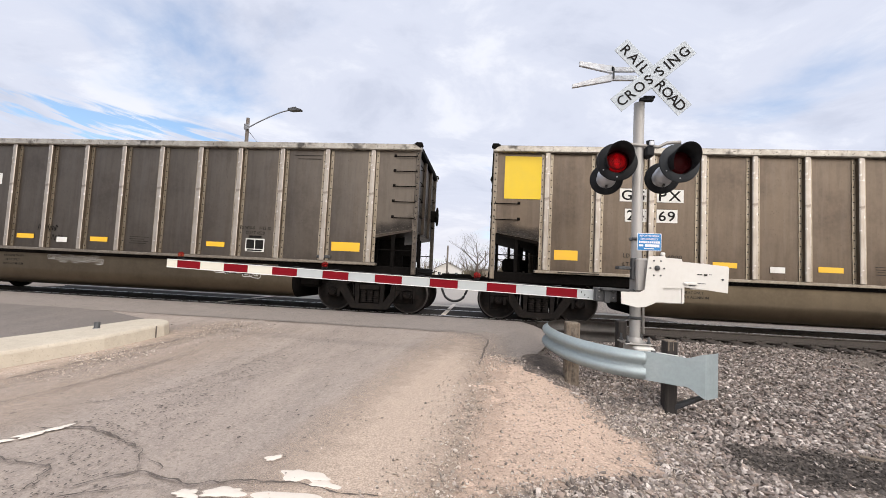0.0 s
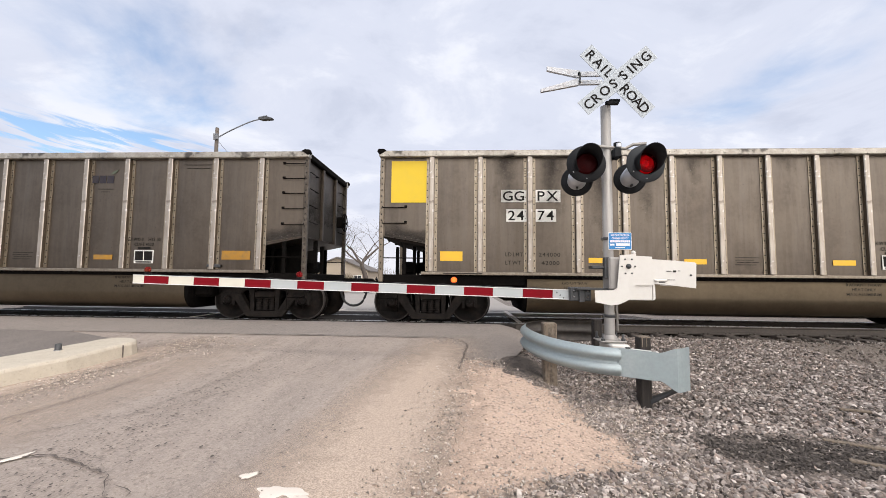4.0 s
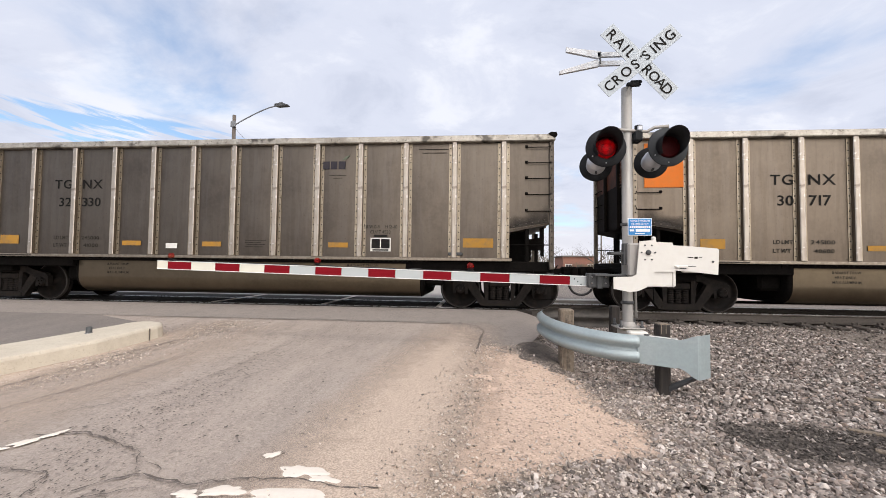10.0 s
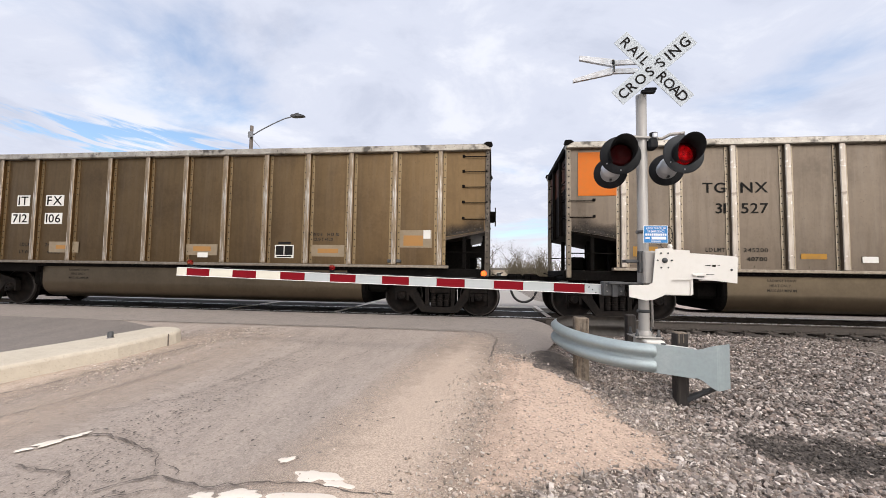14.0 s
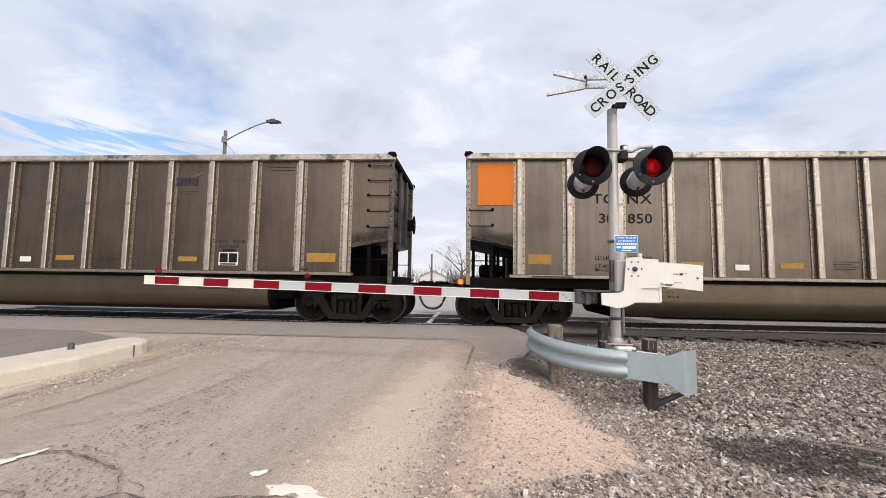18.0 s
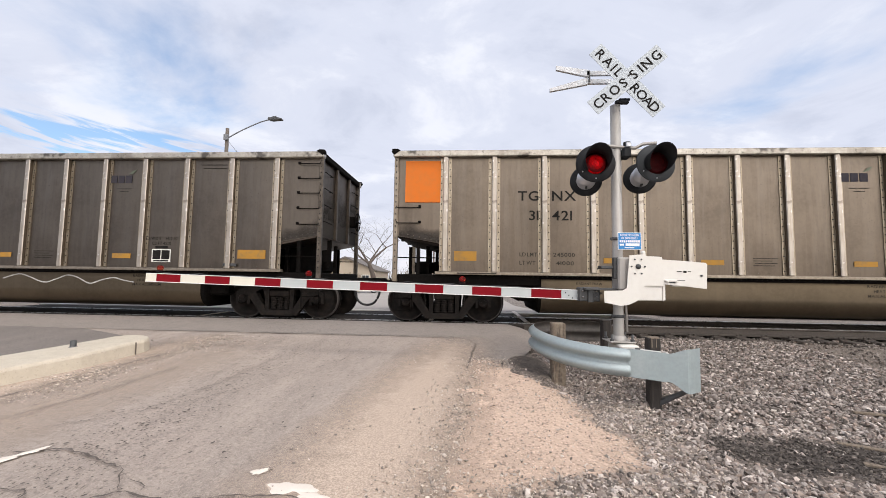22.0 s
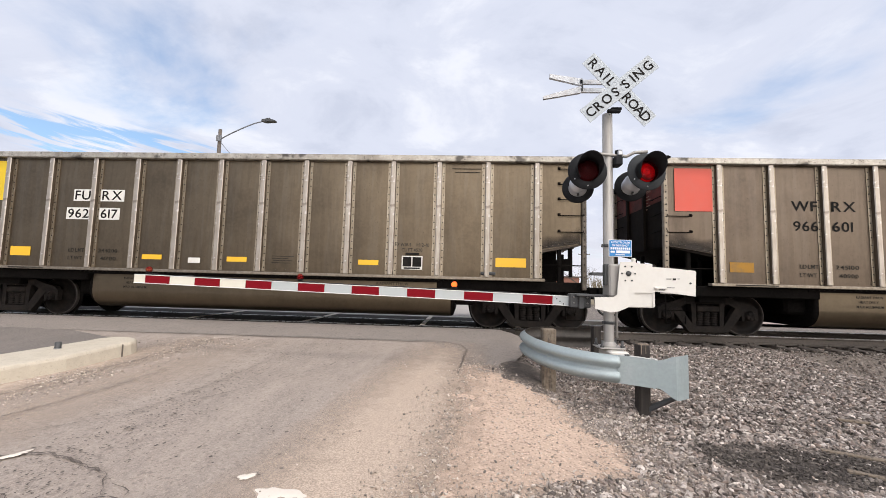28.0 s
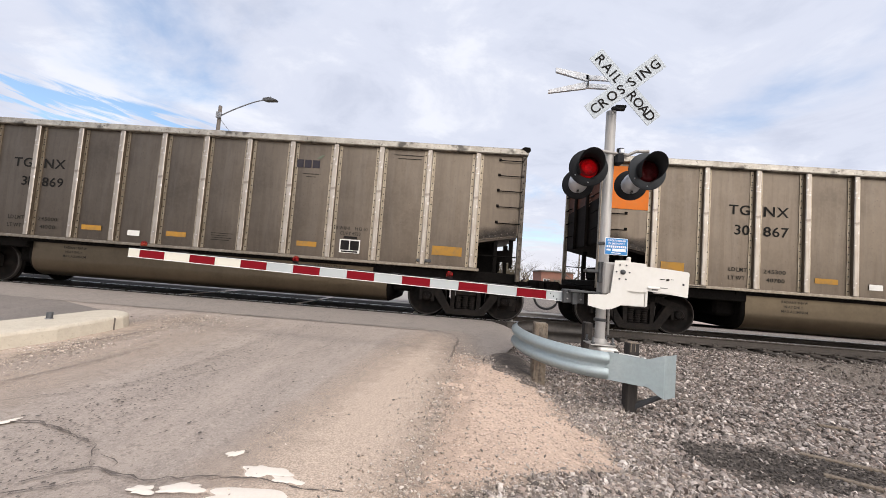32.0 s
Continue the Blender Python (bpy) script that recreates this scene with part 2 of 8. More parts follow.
BRIGHT = material("worn_bare_metal", (0.44, 0.395, 0.345), 0.42, 0.75, grain=(40, 0.15, (0.38, 0.33, 0.275)), stain=[(1.4, 0.5, (0.38, 0.325, 0.255)), (2.9, 0.35, (0.56, 0.53, 0.50))],
                  streak=[(5, 0.55, (0.31, 0.26, 0.205)), (8, 0.45, (0.62, 0.58, 0.545)), (14, 0.3, (0.20, 0.165, 0.13))], speck=[(3.2, 0.60, 0.64, 0.65, (0.17, 0.14, 0.115)), (6.0, 0.63, 0.66, 0.6, (0.70, 0.67, 0.64))], bump=0.05, bump_scale=40)
# darker tan for the posts' side walls, with their shade painted in
SHADEDWALL = material("shaded_post_wall", (0.135, 0.110, 0.085), 0.5, 0.8, stain=[(3, 0.5, (0.085, 0.068, 0.052))], streak=[(12, 0.3, (0.19, 0.16, 0.125))])
BROWNWEB = material("worn_brown_web", (0.30, 0.235, 0.165), 0.45, 0.7, stain=[(1.8, 0.6, (0.20, 0.145, 0.085))], streak=[(13, 0.6, (0.19, 0.135, 0.08)), (17, 0.75, (0.66, 0.62, 0.56)), (24, 0.5, (0.12, 0.09, 0.06))])
BROWNFLANGE = material("brown_dusty_flange", (0.26, 0.19, 0.105), 0.45, 0.8, stain=[(3, 0.4, (0.18, 0.125, 0.065))], streak=[(40, 0.4, (0.34, 0.26, 0.16))])
GHOST = material("pale_primer_patch", (0.27, 0.215, 0.145), 0.6, 0.3, stain=[(5, 0.5, (0.20, 0.150, 0.090))])
FADEDREFLECT = material("dull_orange_reflector", (0.34, 0.165, 0.04), 0.6, stain=(7, 0.6, (0.27, 0.16, 0.06)))
FLANGE = material("cream_dusty_flange", (0.28, 0.234, 0.172), 0.42, 0.85, stain=[(3, 0.35, (0.36, 0.30, 0.22))], streak=[(40, 0.5, (0.30, 0.245, 0.18)), (55, 0.4, (0.62, 0.56, 0.47))])
WORN = material("worn_dark_edge", (0.036, 0.030, 0.026), 0.55, 0.1, spec=0.2, stain=[(3.0, 0.5, (0.075, 0.066, 0.057))], streak=[(15, 0.85, (0.30, 0.28, 0.25)), (22, 0.9, (0.03, 0.026, 0.022))], speck=[(8, 0.62, 0.65, 0.9, (0.62, 0.60, 0.56)), (18, 0.64, 0.67, 0.8, (0.55, 0.53, 0.49))],
                bump=0.05, bump_scale=40)
DARKCHORD = material("dark_worn_top_rail", (0.105, 0.098, 0.090), 0.5, 0.4, stain=[(1.2, 0.6, (0.05, 0.045, 0.041)), (3.0, 0.4, (0.19, 0.18, 0.165))], speck=[(5, 0.63, 0.66, 0.8, (0.42, 0.40, 0.37))])
CHORD = material("top_chord_metal", (0.42, 0.39, 0.34), 0.42, 0.6, grain=(20, 0.3, (0.30, 0.27, 0.22)),
                 stain=[(1.6, 0.85, (0.16, 0.14, 0.115)), (5, 0.6, (0.24, 0.21, 0.17)), (9, 0.5, (0.62, 0.59, 0.53))], speck=[(1.7, 0.57, 0.63, 0.85, (0.05, 0.044, 0.038)), (16, 0.62, 0.67, 0.7, (0.08, 0.07, 0.06))])
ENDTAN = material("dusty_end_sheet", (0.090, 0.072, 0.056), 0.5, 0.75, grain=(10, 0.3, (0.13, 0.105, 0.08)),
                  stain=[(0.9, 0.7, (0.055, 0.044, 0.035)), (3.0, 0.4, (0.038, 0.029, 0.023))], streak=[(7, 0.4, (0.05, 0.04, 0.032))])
# grime and rust, taken near black to paint shade on the left-facing end
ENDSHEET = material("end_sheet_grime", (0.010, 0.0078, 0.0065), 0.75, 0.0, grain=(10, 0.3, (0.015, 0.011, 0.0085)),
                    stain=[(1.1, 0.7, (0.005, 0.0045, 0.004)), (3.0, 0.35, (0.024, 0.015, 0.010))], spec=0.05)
SOOTCORNER = material("sooty_corner_metal", (0.085, 0.070, 0.055), 0.5, 0.6, stain=[(4, 0.6, (0.035, 0.029, 0.024)), (12, 0.4, (0.24, 0.21, 0.175))])
CORNER = material("dusty_corner_metal", (0.24, 0.20, 0.152), 0.45, 0.75, stain=[(5, 0.6, (0.11, 0.088, 0.066)), (12, 0.4, (0.36, 0.32, 0.265))])
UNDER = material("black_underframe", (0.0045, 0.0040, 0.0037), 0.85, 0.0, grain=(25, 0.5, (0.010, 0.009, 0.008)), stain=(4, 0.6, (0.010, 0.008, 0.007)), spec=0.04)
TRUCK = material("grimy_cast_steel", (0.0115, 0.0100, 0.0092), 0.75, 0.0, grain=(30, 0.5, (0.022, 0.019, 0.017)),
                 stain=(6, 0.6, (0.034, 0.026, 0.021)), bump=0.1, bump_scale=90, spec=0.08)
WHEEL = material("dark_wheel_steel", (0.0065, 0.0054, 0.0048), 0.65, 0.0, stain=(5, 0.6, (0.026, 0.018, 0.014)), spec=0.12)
TREAD = material("polished_tread_steel", (0.30, 0.29, 0.28), 0.3, 0.9, stain=(8, 0.4, (0.12, 0.11, 0.10)))
RAILTOP = material("polished_rail_steel", (0.42, 0.41, 0.40), 0.28, 0.9, stain=(6, 0.3, (0.2, 0.19, 0.18)))
RAILSIDE = material("brown_rail_steel", (0.085, 0.072, 0.062), 0.8, 0.1, grain=(20, 0.4, (0.13, 0.105, 0.085)))
HOSE = material("black_rubber_hose", (0.012, 0.012, 0.012), 0.6)
RIVET = material("dark_rivets", (0.022, 0.019, 0.017), 0.7, 0.0, spec=0.2)
INK = material("black_stencil_paint", (0.014, 0.0135, 0.013), 0.85, 0, spec=0.08, stain=(9, 0.35, (0.045, 0.04, 0.033)))
FAINT = material("faded_stencil_paint", (0.030, 0.027, 0.023), 0.8, 0, spec=0.1, stain=(12, 0.35, (0.13, 0.115, 0.09)))
GREYINK = material("grey_logo_paint", (0.040, 0.037, 0.046), 0.85, 0, spec=0.05, stain=(9, 0.3, (0.075, 0.068, 0.062)))
ENDINK = material("grimy_pale_stencil", (0.24, 0.165, 0.13), 0.8, 0, spec=0.05)
LEAFINK = material("faded_green_paint", (0.085, 0.10, 0.065), 0.6)
CHALK = material("white_spray_paint", (0.62, 0.61, 0.58), 0.6, stain=(9, 0.5, (0.40, 0.37, 0.32)))
PLATE = material("white_stencil_panel", (0.68, 0.67, 0.63), 0.55, stain=(6, 0.35, (0.48, 0.45, 0.39)))
GREYPLATE = material("grey_notice_paint", (0.13, 0.13, 0.125), 0.6, 0, stain=(7, 0.4, (0.19, 0.18, 0.165)))
LETTERW = material("cream_stencil_paint", (0.45, 0.40, 0.31), 0.6)
PANEL = {
    "orange": material("orange_end_panel", (0.60, 0.150, 0.015), 0.6, spec=0.2, stain=[(2.2, 0.30, (0.50, 0.17, 0.04)), (9, 0.25, (0.40, 0.16, 0.05))]),
    "dull_orange": material("grimy_orange_panel", (0.42, 0.15, 0.04), 0.55, stain=[(1.8, 0.75, (0.20, 0.115, 0.06)), (9, 0.3, (0.40, 0.16, 0.05))]),
    "yellow": material("yellow_end_panel", (0.72, 0.50, 0.015), 0.5, stain=[(2.2, 0.30, (0.58, 0.42, 0.05))]),
    "red": material("red_end_panel", (0.62, 0.085, 0.052), 0.5, stain=[(2.2, 0.30, (0.50, 0.11, 0.08))]),
    "green": material("green_end_panel", (0.10, 0.34, 0.075), 0.5, stain=[(2.2, 0.30, (0.15, 0.33, 0.12))]),
    "pink": material("faded_pink_panel", (0.40, 0.21, 0.17), 0.6, stain=[(2.2, 0.5, (0.30, 0.20, 0.13))]),
}
REFLECT = material("faded_yellow_reflector", (0.36, 0.19, 0.035), 0.6, spec=0.15, stain=(7, 0.7, (0.22, 0.145, 0.065)))
REFLECT2 = material("fresh_yellow_reflector", (0.80, 0.46, 0.02), 0.4, stain=(7, 0.2, (0.62, 0.40, 0.08)))

ASPHALT = material("old_asphalt", (0.325, 0.270, 0.232), 0.9, 0, speck=[(38, 0.55, 0.64, 0.60, (0.19, 0.155, 0.130)), (46, 0.56, 0.64, 0.45, (0.50, 0.42, 0.355)), (17, 0.58, 0.68, 0.6, (0.205, 0.172, 0.15)), (12, 0.58, 0.68, 0.45, (0.44, 0.37, 0.315))], grain=(75, 0.55, (0.42, 0.36, 0.318)),
                   stain=[(0.55, 0.5, (0.36, 0.30, 0.255)), (2.4, 0.35, (0.20, 0.175, 0.16)), (9, 0.25, (0.33, 0.28, 0.245))], bump=1.0, bump_scale=85, lane=[(1.1, 0.60, (0.43, 0.355, 0.295)), (2.6, 0.55, (0.215, 0.178, 0.153)), (6.0, 0.42, (0.225, 0.185, 0.16)), (11.0, 0.35, (0.42, 0.35, 0.295))])
APRON = material("dark_patched_asphalt", (0.245, 0.212, 0.190), 0.9, 0, speck=[(36, 0.55, 0.64, 0.8, (0.12, 0.102, 0.09)), (44, 0.56, 0.65, 0.7, (0.37, 0.315, 0.27))], grain=(80, 0.5, (0.29, 0.255, 0.225)),
                 stain=[(0.8, 0.5, (0.29, 0.245, 0.215)), (4, 0.35, (0.14, 0.125, 0.116))], bump=0.5, bump_scale=130)
LANE = material("dark_lane_asphalt", (0.165, 0.143, 0.130), 0.9, 0, speck=[(36, 0.55, 0.64, 0.7, (0.10, 0.087, 0.078)), (44, 0.56, 0.65, 0.6, (0.27, 0.235, 0.205))], grain=(80, 0.5, (0.21, 0.185, 0.165)),
                stain=[(0.8, 0.5, (0.22, 0.19, 0.168)), (4, 0.35, (0.12, 0.106, 0.097))], lane=[(1.1, 0.5, (0.25, 0.213, 0.185)), (2.6, 0.4, (0.12, 0.105, 0.095))], bump=0.5, bump_scale=130)
EARTH = material("grey_brown_earth", (0.115, 0.096, 0.082), 0.95, 0, grain=(50, 0.55, (0.24, 0.20, 0.17)), speck=[(36, 0.55, 0.62, 0.85, (0.07, 0.06, 0.052)), (44, 0.55, 0.62, 0.85, (0.38, 0.32, 0.27))],
                 stain=[(0.7, 0.6, (0.15, 0.125, 0.104)), (4, 0.5, (0.07, 0.06, 0.052))], bump=0.8, bump_scale=70)
GRASS = material("dry_winter_grass", (0.235, 0.19, 0.12), 0.95, 0, grain=(12, 0.5, (0.17, 0.145, 0.09)), stain=[(0.08, 0.6, (0.29, 0.245, 0.17))])
STONE = material("mixed_ballast_stone", (0.3, 0.3, 0.3), 0.85, 0, grain=(70, 0.3, (0.20, 0.17, 0.15)),
                 isle=[(0.085, 0.070, 0.062), (0.33, 0.28, 0.247), (0.135, 0.101, 0.085), (0.50, 0.43, 0.385), (0.045, 0.038, 0.034),
                       (0.36, 0.28, 0.232), (0.18, 0.155, 0.137), (0.72, 0.64, 0.58), (0.068, 0.057, 0.050), (0.29, 0.249, 0.22)], bump=0.3, bump_scale=150)
RAILSTONE = material("dusty_rail_ballast", (0.2, 0.2, 0.2), 0.85, 0, grain=(70, 0.3, (0.12, 0.10, 0.088)),
                     isle=[(0.055, 0.046, 0.040), (0.20, 0.167, 0.147), (0.085, 0.064, 0.053), (0.31, 0.267, 0.238), (0.030, 0.026, 0.023),
                           (0.215, 0.166, 0.138), (0.115, 0.098, 0.087), (0.45, 0.40, 0.36), (0.045, 0.038, 0.033), (0.175, 0.15, 0.132)], bump=0.3, bump_scale=150)
# ballast colours with the deep shadow under the train painted in
SHADESTONE = material("shade_blackened_ballast", (0.03, 0.03, 0.03), 0.85, 0, spec=0.2, isle=[(0.018, 0.015, 0.013), (0.045, 0.038, 0.033), (0.026, 0.022, 0.019), (0.075, 0.064, 0.056), (0.020, 0.017, 0.015)])
PEBBLE = material("road_pebbles", (0.3, 0.3, 0.3), 0.9, 0, isle=[(0.30, 0.24, 0.195), (0.55, 0.46, 0.39), (0.13, 0.11, 0.095), (0.38, 0.33, 0.28), (0.64, 0.56, 0.49), (0.20, 0.165, 0.14)])
COALGRIT = material("coal_crumbs", (0.05, 0.05, 0.05), 0.8, 0, spec=0.2, isle=[(0.035, 0.030, 0.027), (0.085, 0.073, 0.065), (0.048, 0.041, 0.036), (0.19, 0.165, 0.145), (0.06, 0.051, 0.045)])
CONCRETE = material("pale_kerb_concrete", (0.53, 0.475, 0.385), 0.85, 0, speck=[(40, 0.58, 0.66, 0.5, (0.36, 0.31, 0.245))], grain=(60, 0.3, (0.44, 0.39, 0.315)),
                    stain=[(1.5, 0.5, (0.46, 0.40, 0.315)), (8, 0.35, (0.37, 0.315, 0.25))], bump=0.25, bump_scale=90)
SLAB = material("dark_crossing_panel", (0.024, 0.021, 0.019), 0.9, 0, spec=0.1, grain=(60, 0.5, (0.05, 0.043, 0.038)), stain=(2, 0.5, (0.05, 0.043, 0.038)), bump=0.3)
HEADER = material("light_concrete_header", (0.44, 0.41, 0.37), 0.85, 0, grain=(40, 0.4, (0.33, 0.30, 0.27)))
ROADPAINT = material("worn_white_road_paint", (0.66, 0.60, 0.53), 0.8, 0, grain=(45, 0.35, (0.60, 0.53, 0.46)), stain=(5, 0.3, (0.62, 0.54, 0.47)))
CRACK = material("dark_crack_fill", (0.085, 0.068, 0.057), 0.9, grain=(40, 0.5, (0.19, 0.16, 0.14)))
TIE = material("creosoted_tie_wood", (0.060, 0.050, 0.043), 0.9, 0, rand=0.3, grain=(20, 0.5, (0.11, 0.09, 0.075)), streak=(14, 0.4, (0.03, 0.026, 0.023)))
SILL = material("worn_sill_metal", (0.27, 0.232, 0.185), 0.42, 0.8, stain=[(2.5, 0.7, (0.19, 0.16, 0.12)), (9, 0.5, (0.46, 0.42, 0.35)), (22, 0.5, (0.14, 0.115, 0.09))])
RIMSTEEL = material("worn_wheel_rim", (0.06, 0.052, 0.047), 0.5, 0.4, stain=(8, 0.5, (0.03, 0.026, 0.023)))
POSTWOOD = material("grey_split_timber", (0.165, 0.128, 0.094), 0.9, 0, streak=(34, 0.85, (0.075, 0.058, 0.045)), grain=(30, 0.35, (0.30, 0.255, 0.20)), bump=0.5, bump_scale=60)
DARKWOOD = material("creosoted_post_wood", (0.030, 0.025, 0.022), 0.85, 0, streak=(30, 0.6, (0.055, 0.045, 0.037)), bump=0.4, bump_scale=60)
GALV = material("dull_galvanised_steel", (0.325, 0.385, 0.395), 0.5, 0.35, grain=(30, 0.3, (0.27, 0.305, 0.315)), stain=[(3, 0.4, (0.40, 0.435, 0.445)), (11, 0.2, (0.24, 0.26, 0.265))], bump=0.05)
# brighter galvanised steel: light on the upward lip, put into its colour
LITGALV = material("lit_galvanised_steel", (0.56, 0.56, 0.55), 0.55, 0.2, stain=[(6, 0.4, (0.46, 0.46, 0.455))])
DARKGALV = material("dark_brown_steel", (0.085, 0.076, 0.068), 0.7, 0.2, stain=[(4, 0.6, (0.045, 0.038, 0.033)), (11, 0.4, (0.15, 0.13, 0.11))])
MAST = material("silver_painted_mast", (0.345, 0.33, 0.31), 0.5, 0.25, grain=(30, 0.3, (0.38, 0.36, 0.335)), streak=(20, 0.35, (0.31, 0.28, 0.25)))
WHITEBOX = material("white_enamel", (0.68, 0.66, 0.615), 0.4, 0, stain=[(2, 0.35, (0.62, 0.58, 0.52)), (17, 0.12, (0.5, 0.46, 0.4))])
SIGNWHITE = material("white_sign_sheeting", (0.425, 0.470, 0.505), 0.5, 0, stain=(3, 0.3, (0.40, 0.42, 0.43)))
SIGNBACK = material("weathered_sign_back", (0.60, 0.63, 0.66), 0.5, 0.1, stain=[(5, 0.4, (0.56, 0.575, 0.59)), (11, 0.5, (0.33, 0.29, 0.27))])
BLACK = material("matt_black_paint", (0.010, 0.0105, 0.012), 0.6, 0, spec=0.18, stain=(8, 0.4, (0.030, 0.032, 0.035)))
DISC = material("dark_grey_lamp_disc", (0.024, 0.027, 0.030), 0.6, 0, spec=0.25, stain=(8, 0.4, (0.048, 0.052, 0.057)))
SILVER = material("silver_lamp_can", (0.50, 0.51, 0.53), 0.35, 0.6, stain=(9, 0.3, (0.36, 0.365, 0.375)))
DARKSTEEL = material("dark_grey_bracket", (0.060, 0.062, 0.064), 0.55, 0.3, stain=(9, 0.5, (0.11, 0.11, 0.11)))
BLUE = material("blue_sign_sheeting", (0.020, 0.20, 0.50), 0.5, stain=(5, 0.2, (0.03, 0.23, 0.54)))
WHITEINK = material("white_sign_ink", (0.75, 0.76, 0.78), 0.5)
REDTAPE = material("red_reflective_tape", (0.19, 0.006, 0.012), 0.7, spec=0.08, stain=(9, 0.35, (0.14, 0.010, 0.013)))
WHITETAPE = material("white_reflective_tape", (0.43, 0.465, 0.47), 0.5, stain=[(6, 0.3, (0.37, 0.40, 0.405)), (2.2, 0.3, (0.48, 0.51, 0.50))])
ARMEDGE = material("white_arm_edge", (0.72, 0.72, 0.70), 0.5)
TIPTAPE = material("cream_reflective_tape", (0.68, 0.655, 0.56), 0.5, stain=(6, 0.2, (0.58, 0.55, 0.46)))
BARK = material("grey_winter_bark", (0.100, 0.080, 0.068), 0.95, 0, grain=(6, 0.5, (0.062, 0.050, 0.043)))
POLEWOOD = material("weathered_pole_wood", (0.12, 0.10, 0.085), 0.9, 0, streak=(12, 0.5, (0.065, 0.054, 0.046)))
LAMPGREY = material("grey_lamp_arm", (0.20, 0.205, 0.215), 0.5, 0.3)
WALLW = material("white_siding", (0.60, 0.58, 0.55), 0.8, 0, streak=(3, 0.2, (0.5, 0.48, 0.45)))
WALLT = material("tan_siding", (0.42, 0.355, 0.28), 0.8, 0, stain=(0.7, 0.3, (0.36, 0.3, 0.235)))
WALLB = material("red_brick_wall", (0.27, 0.13, 0.095), 0.9, 0, grain=(6, 0.5, (0.20, 0.10, 0.08)))
WALLG = material("pale_grey_panel_wall", (0.46, 0.465, 0.47), 0.7, 0, streak=(2, 0.2, (0.38, 0.38, 0.38)))
ROOF = material("grey_shingle_roof", (0.15, 0.135, 0.125), 0.9, 0, grain=(8, 0.5, (0.105, 0.095, 0.09)))
GLASS = material("dark_window_glass", (0.035, 0.042, 0.05), 0.08)
CARPAINT = material("pale_blue_car_paint", (0.36, 0.44, 0.52), 0.25, 0.2, coat=0.6)
BRUSH = material("bare_brown_brush", (0.150, 0.125, 0.085), 0.95, 0, grain=(3, 0.5, (0.11, 0.10, 0.07)))


def lens_material(name, tint, body, most=0.94):
    """Coloured lamp cover: part clear, part dark plastic."""
    m = bpy.data.materials.new(name)
    m.use_nodes = True
    nt = m.node_tree
    n, ln = nt.nodes.new, nt.links.new
    b = nt.nodes["Principled BSDF"]
    b.inputs["Base Color"].default_value, b.inputs["Roughness"].default_value = (*body, 1), 0.35
    b.inputs["Specular IOR Level"].default_value = 0.05
    tr = n("ShaderNodeBsdfTransparent"); tr.inputs[0].default_value = (*tint, 1)
    tc, vo = n("ShaderNodeTexCoord"), n("ShaderNodeTexVoronoi")
    vo.inputs["Scale"].default_value = 70
    vo.inputs["Randomness"].default_value = 0.0
    ln(tc.outputs["Object"], vo.inputs["Vector"])
    mr = n("ShaderNodeMapRange")
    for key, val in (("From Min", 0.25), ("From Max", 0.52), ("To Min", 0.10), ("To Max", most)):
        mr.inputs[key].default_value = val
    ln(vo.outputs["Distance"], mr.inputs["Value"])
    mx = n("ShaderNodeMixShader")
    ln(mr.outputs[0], mx.inputs[0]); ln(tr.outputs[0], mx.inputs[1]); ln(b.outputs[0], mx.inputs[2])
    ln(mx.outputs[0], nt.nodes["Material Output"].inputs["Surface"])
    return m


LENS = lens_material("red_ribbed_lens", (0.85, 0.10, 0.10), (0.034, 0.003, 0.004))
DOME = lens_material("red_arm_lamp_dome", (1.0, 0.75, 0.55), (0.22, 0.012, 0.016), 0.6)
LED = material("lit_red_led_array", (0.2, 0.0, 0.0), 0.5, emit=((1.0, 0.022, 0.055), 0.42))
LEDCORE = material("lit_red_led_core", (0.2, 0.0, 0.0), 0.5, emit=((1.0, 0.06, 0.11), 1.0))
BULB = material("lit_amber_bulb", (0.2, 0.05, 0.0), 0.5, emit=((1.0, 0.20, 0.045), 4.0))
LEDBACK = material("black_led_backing", (0.020, 0.004, 0.005), 0.6)


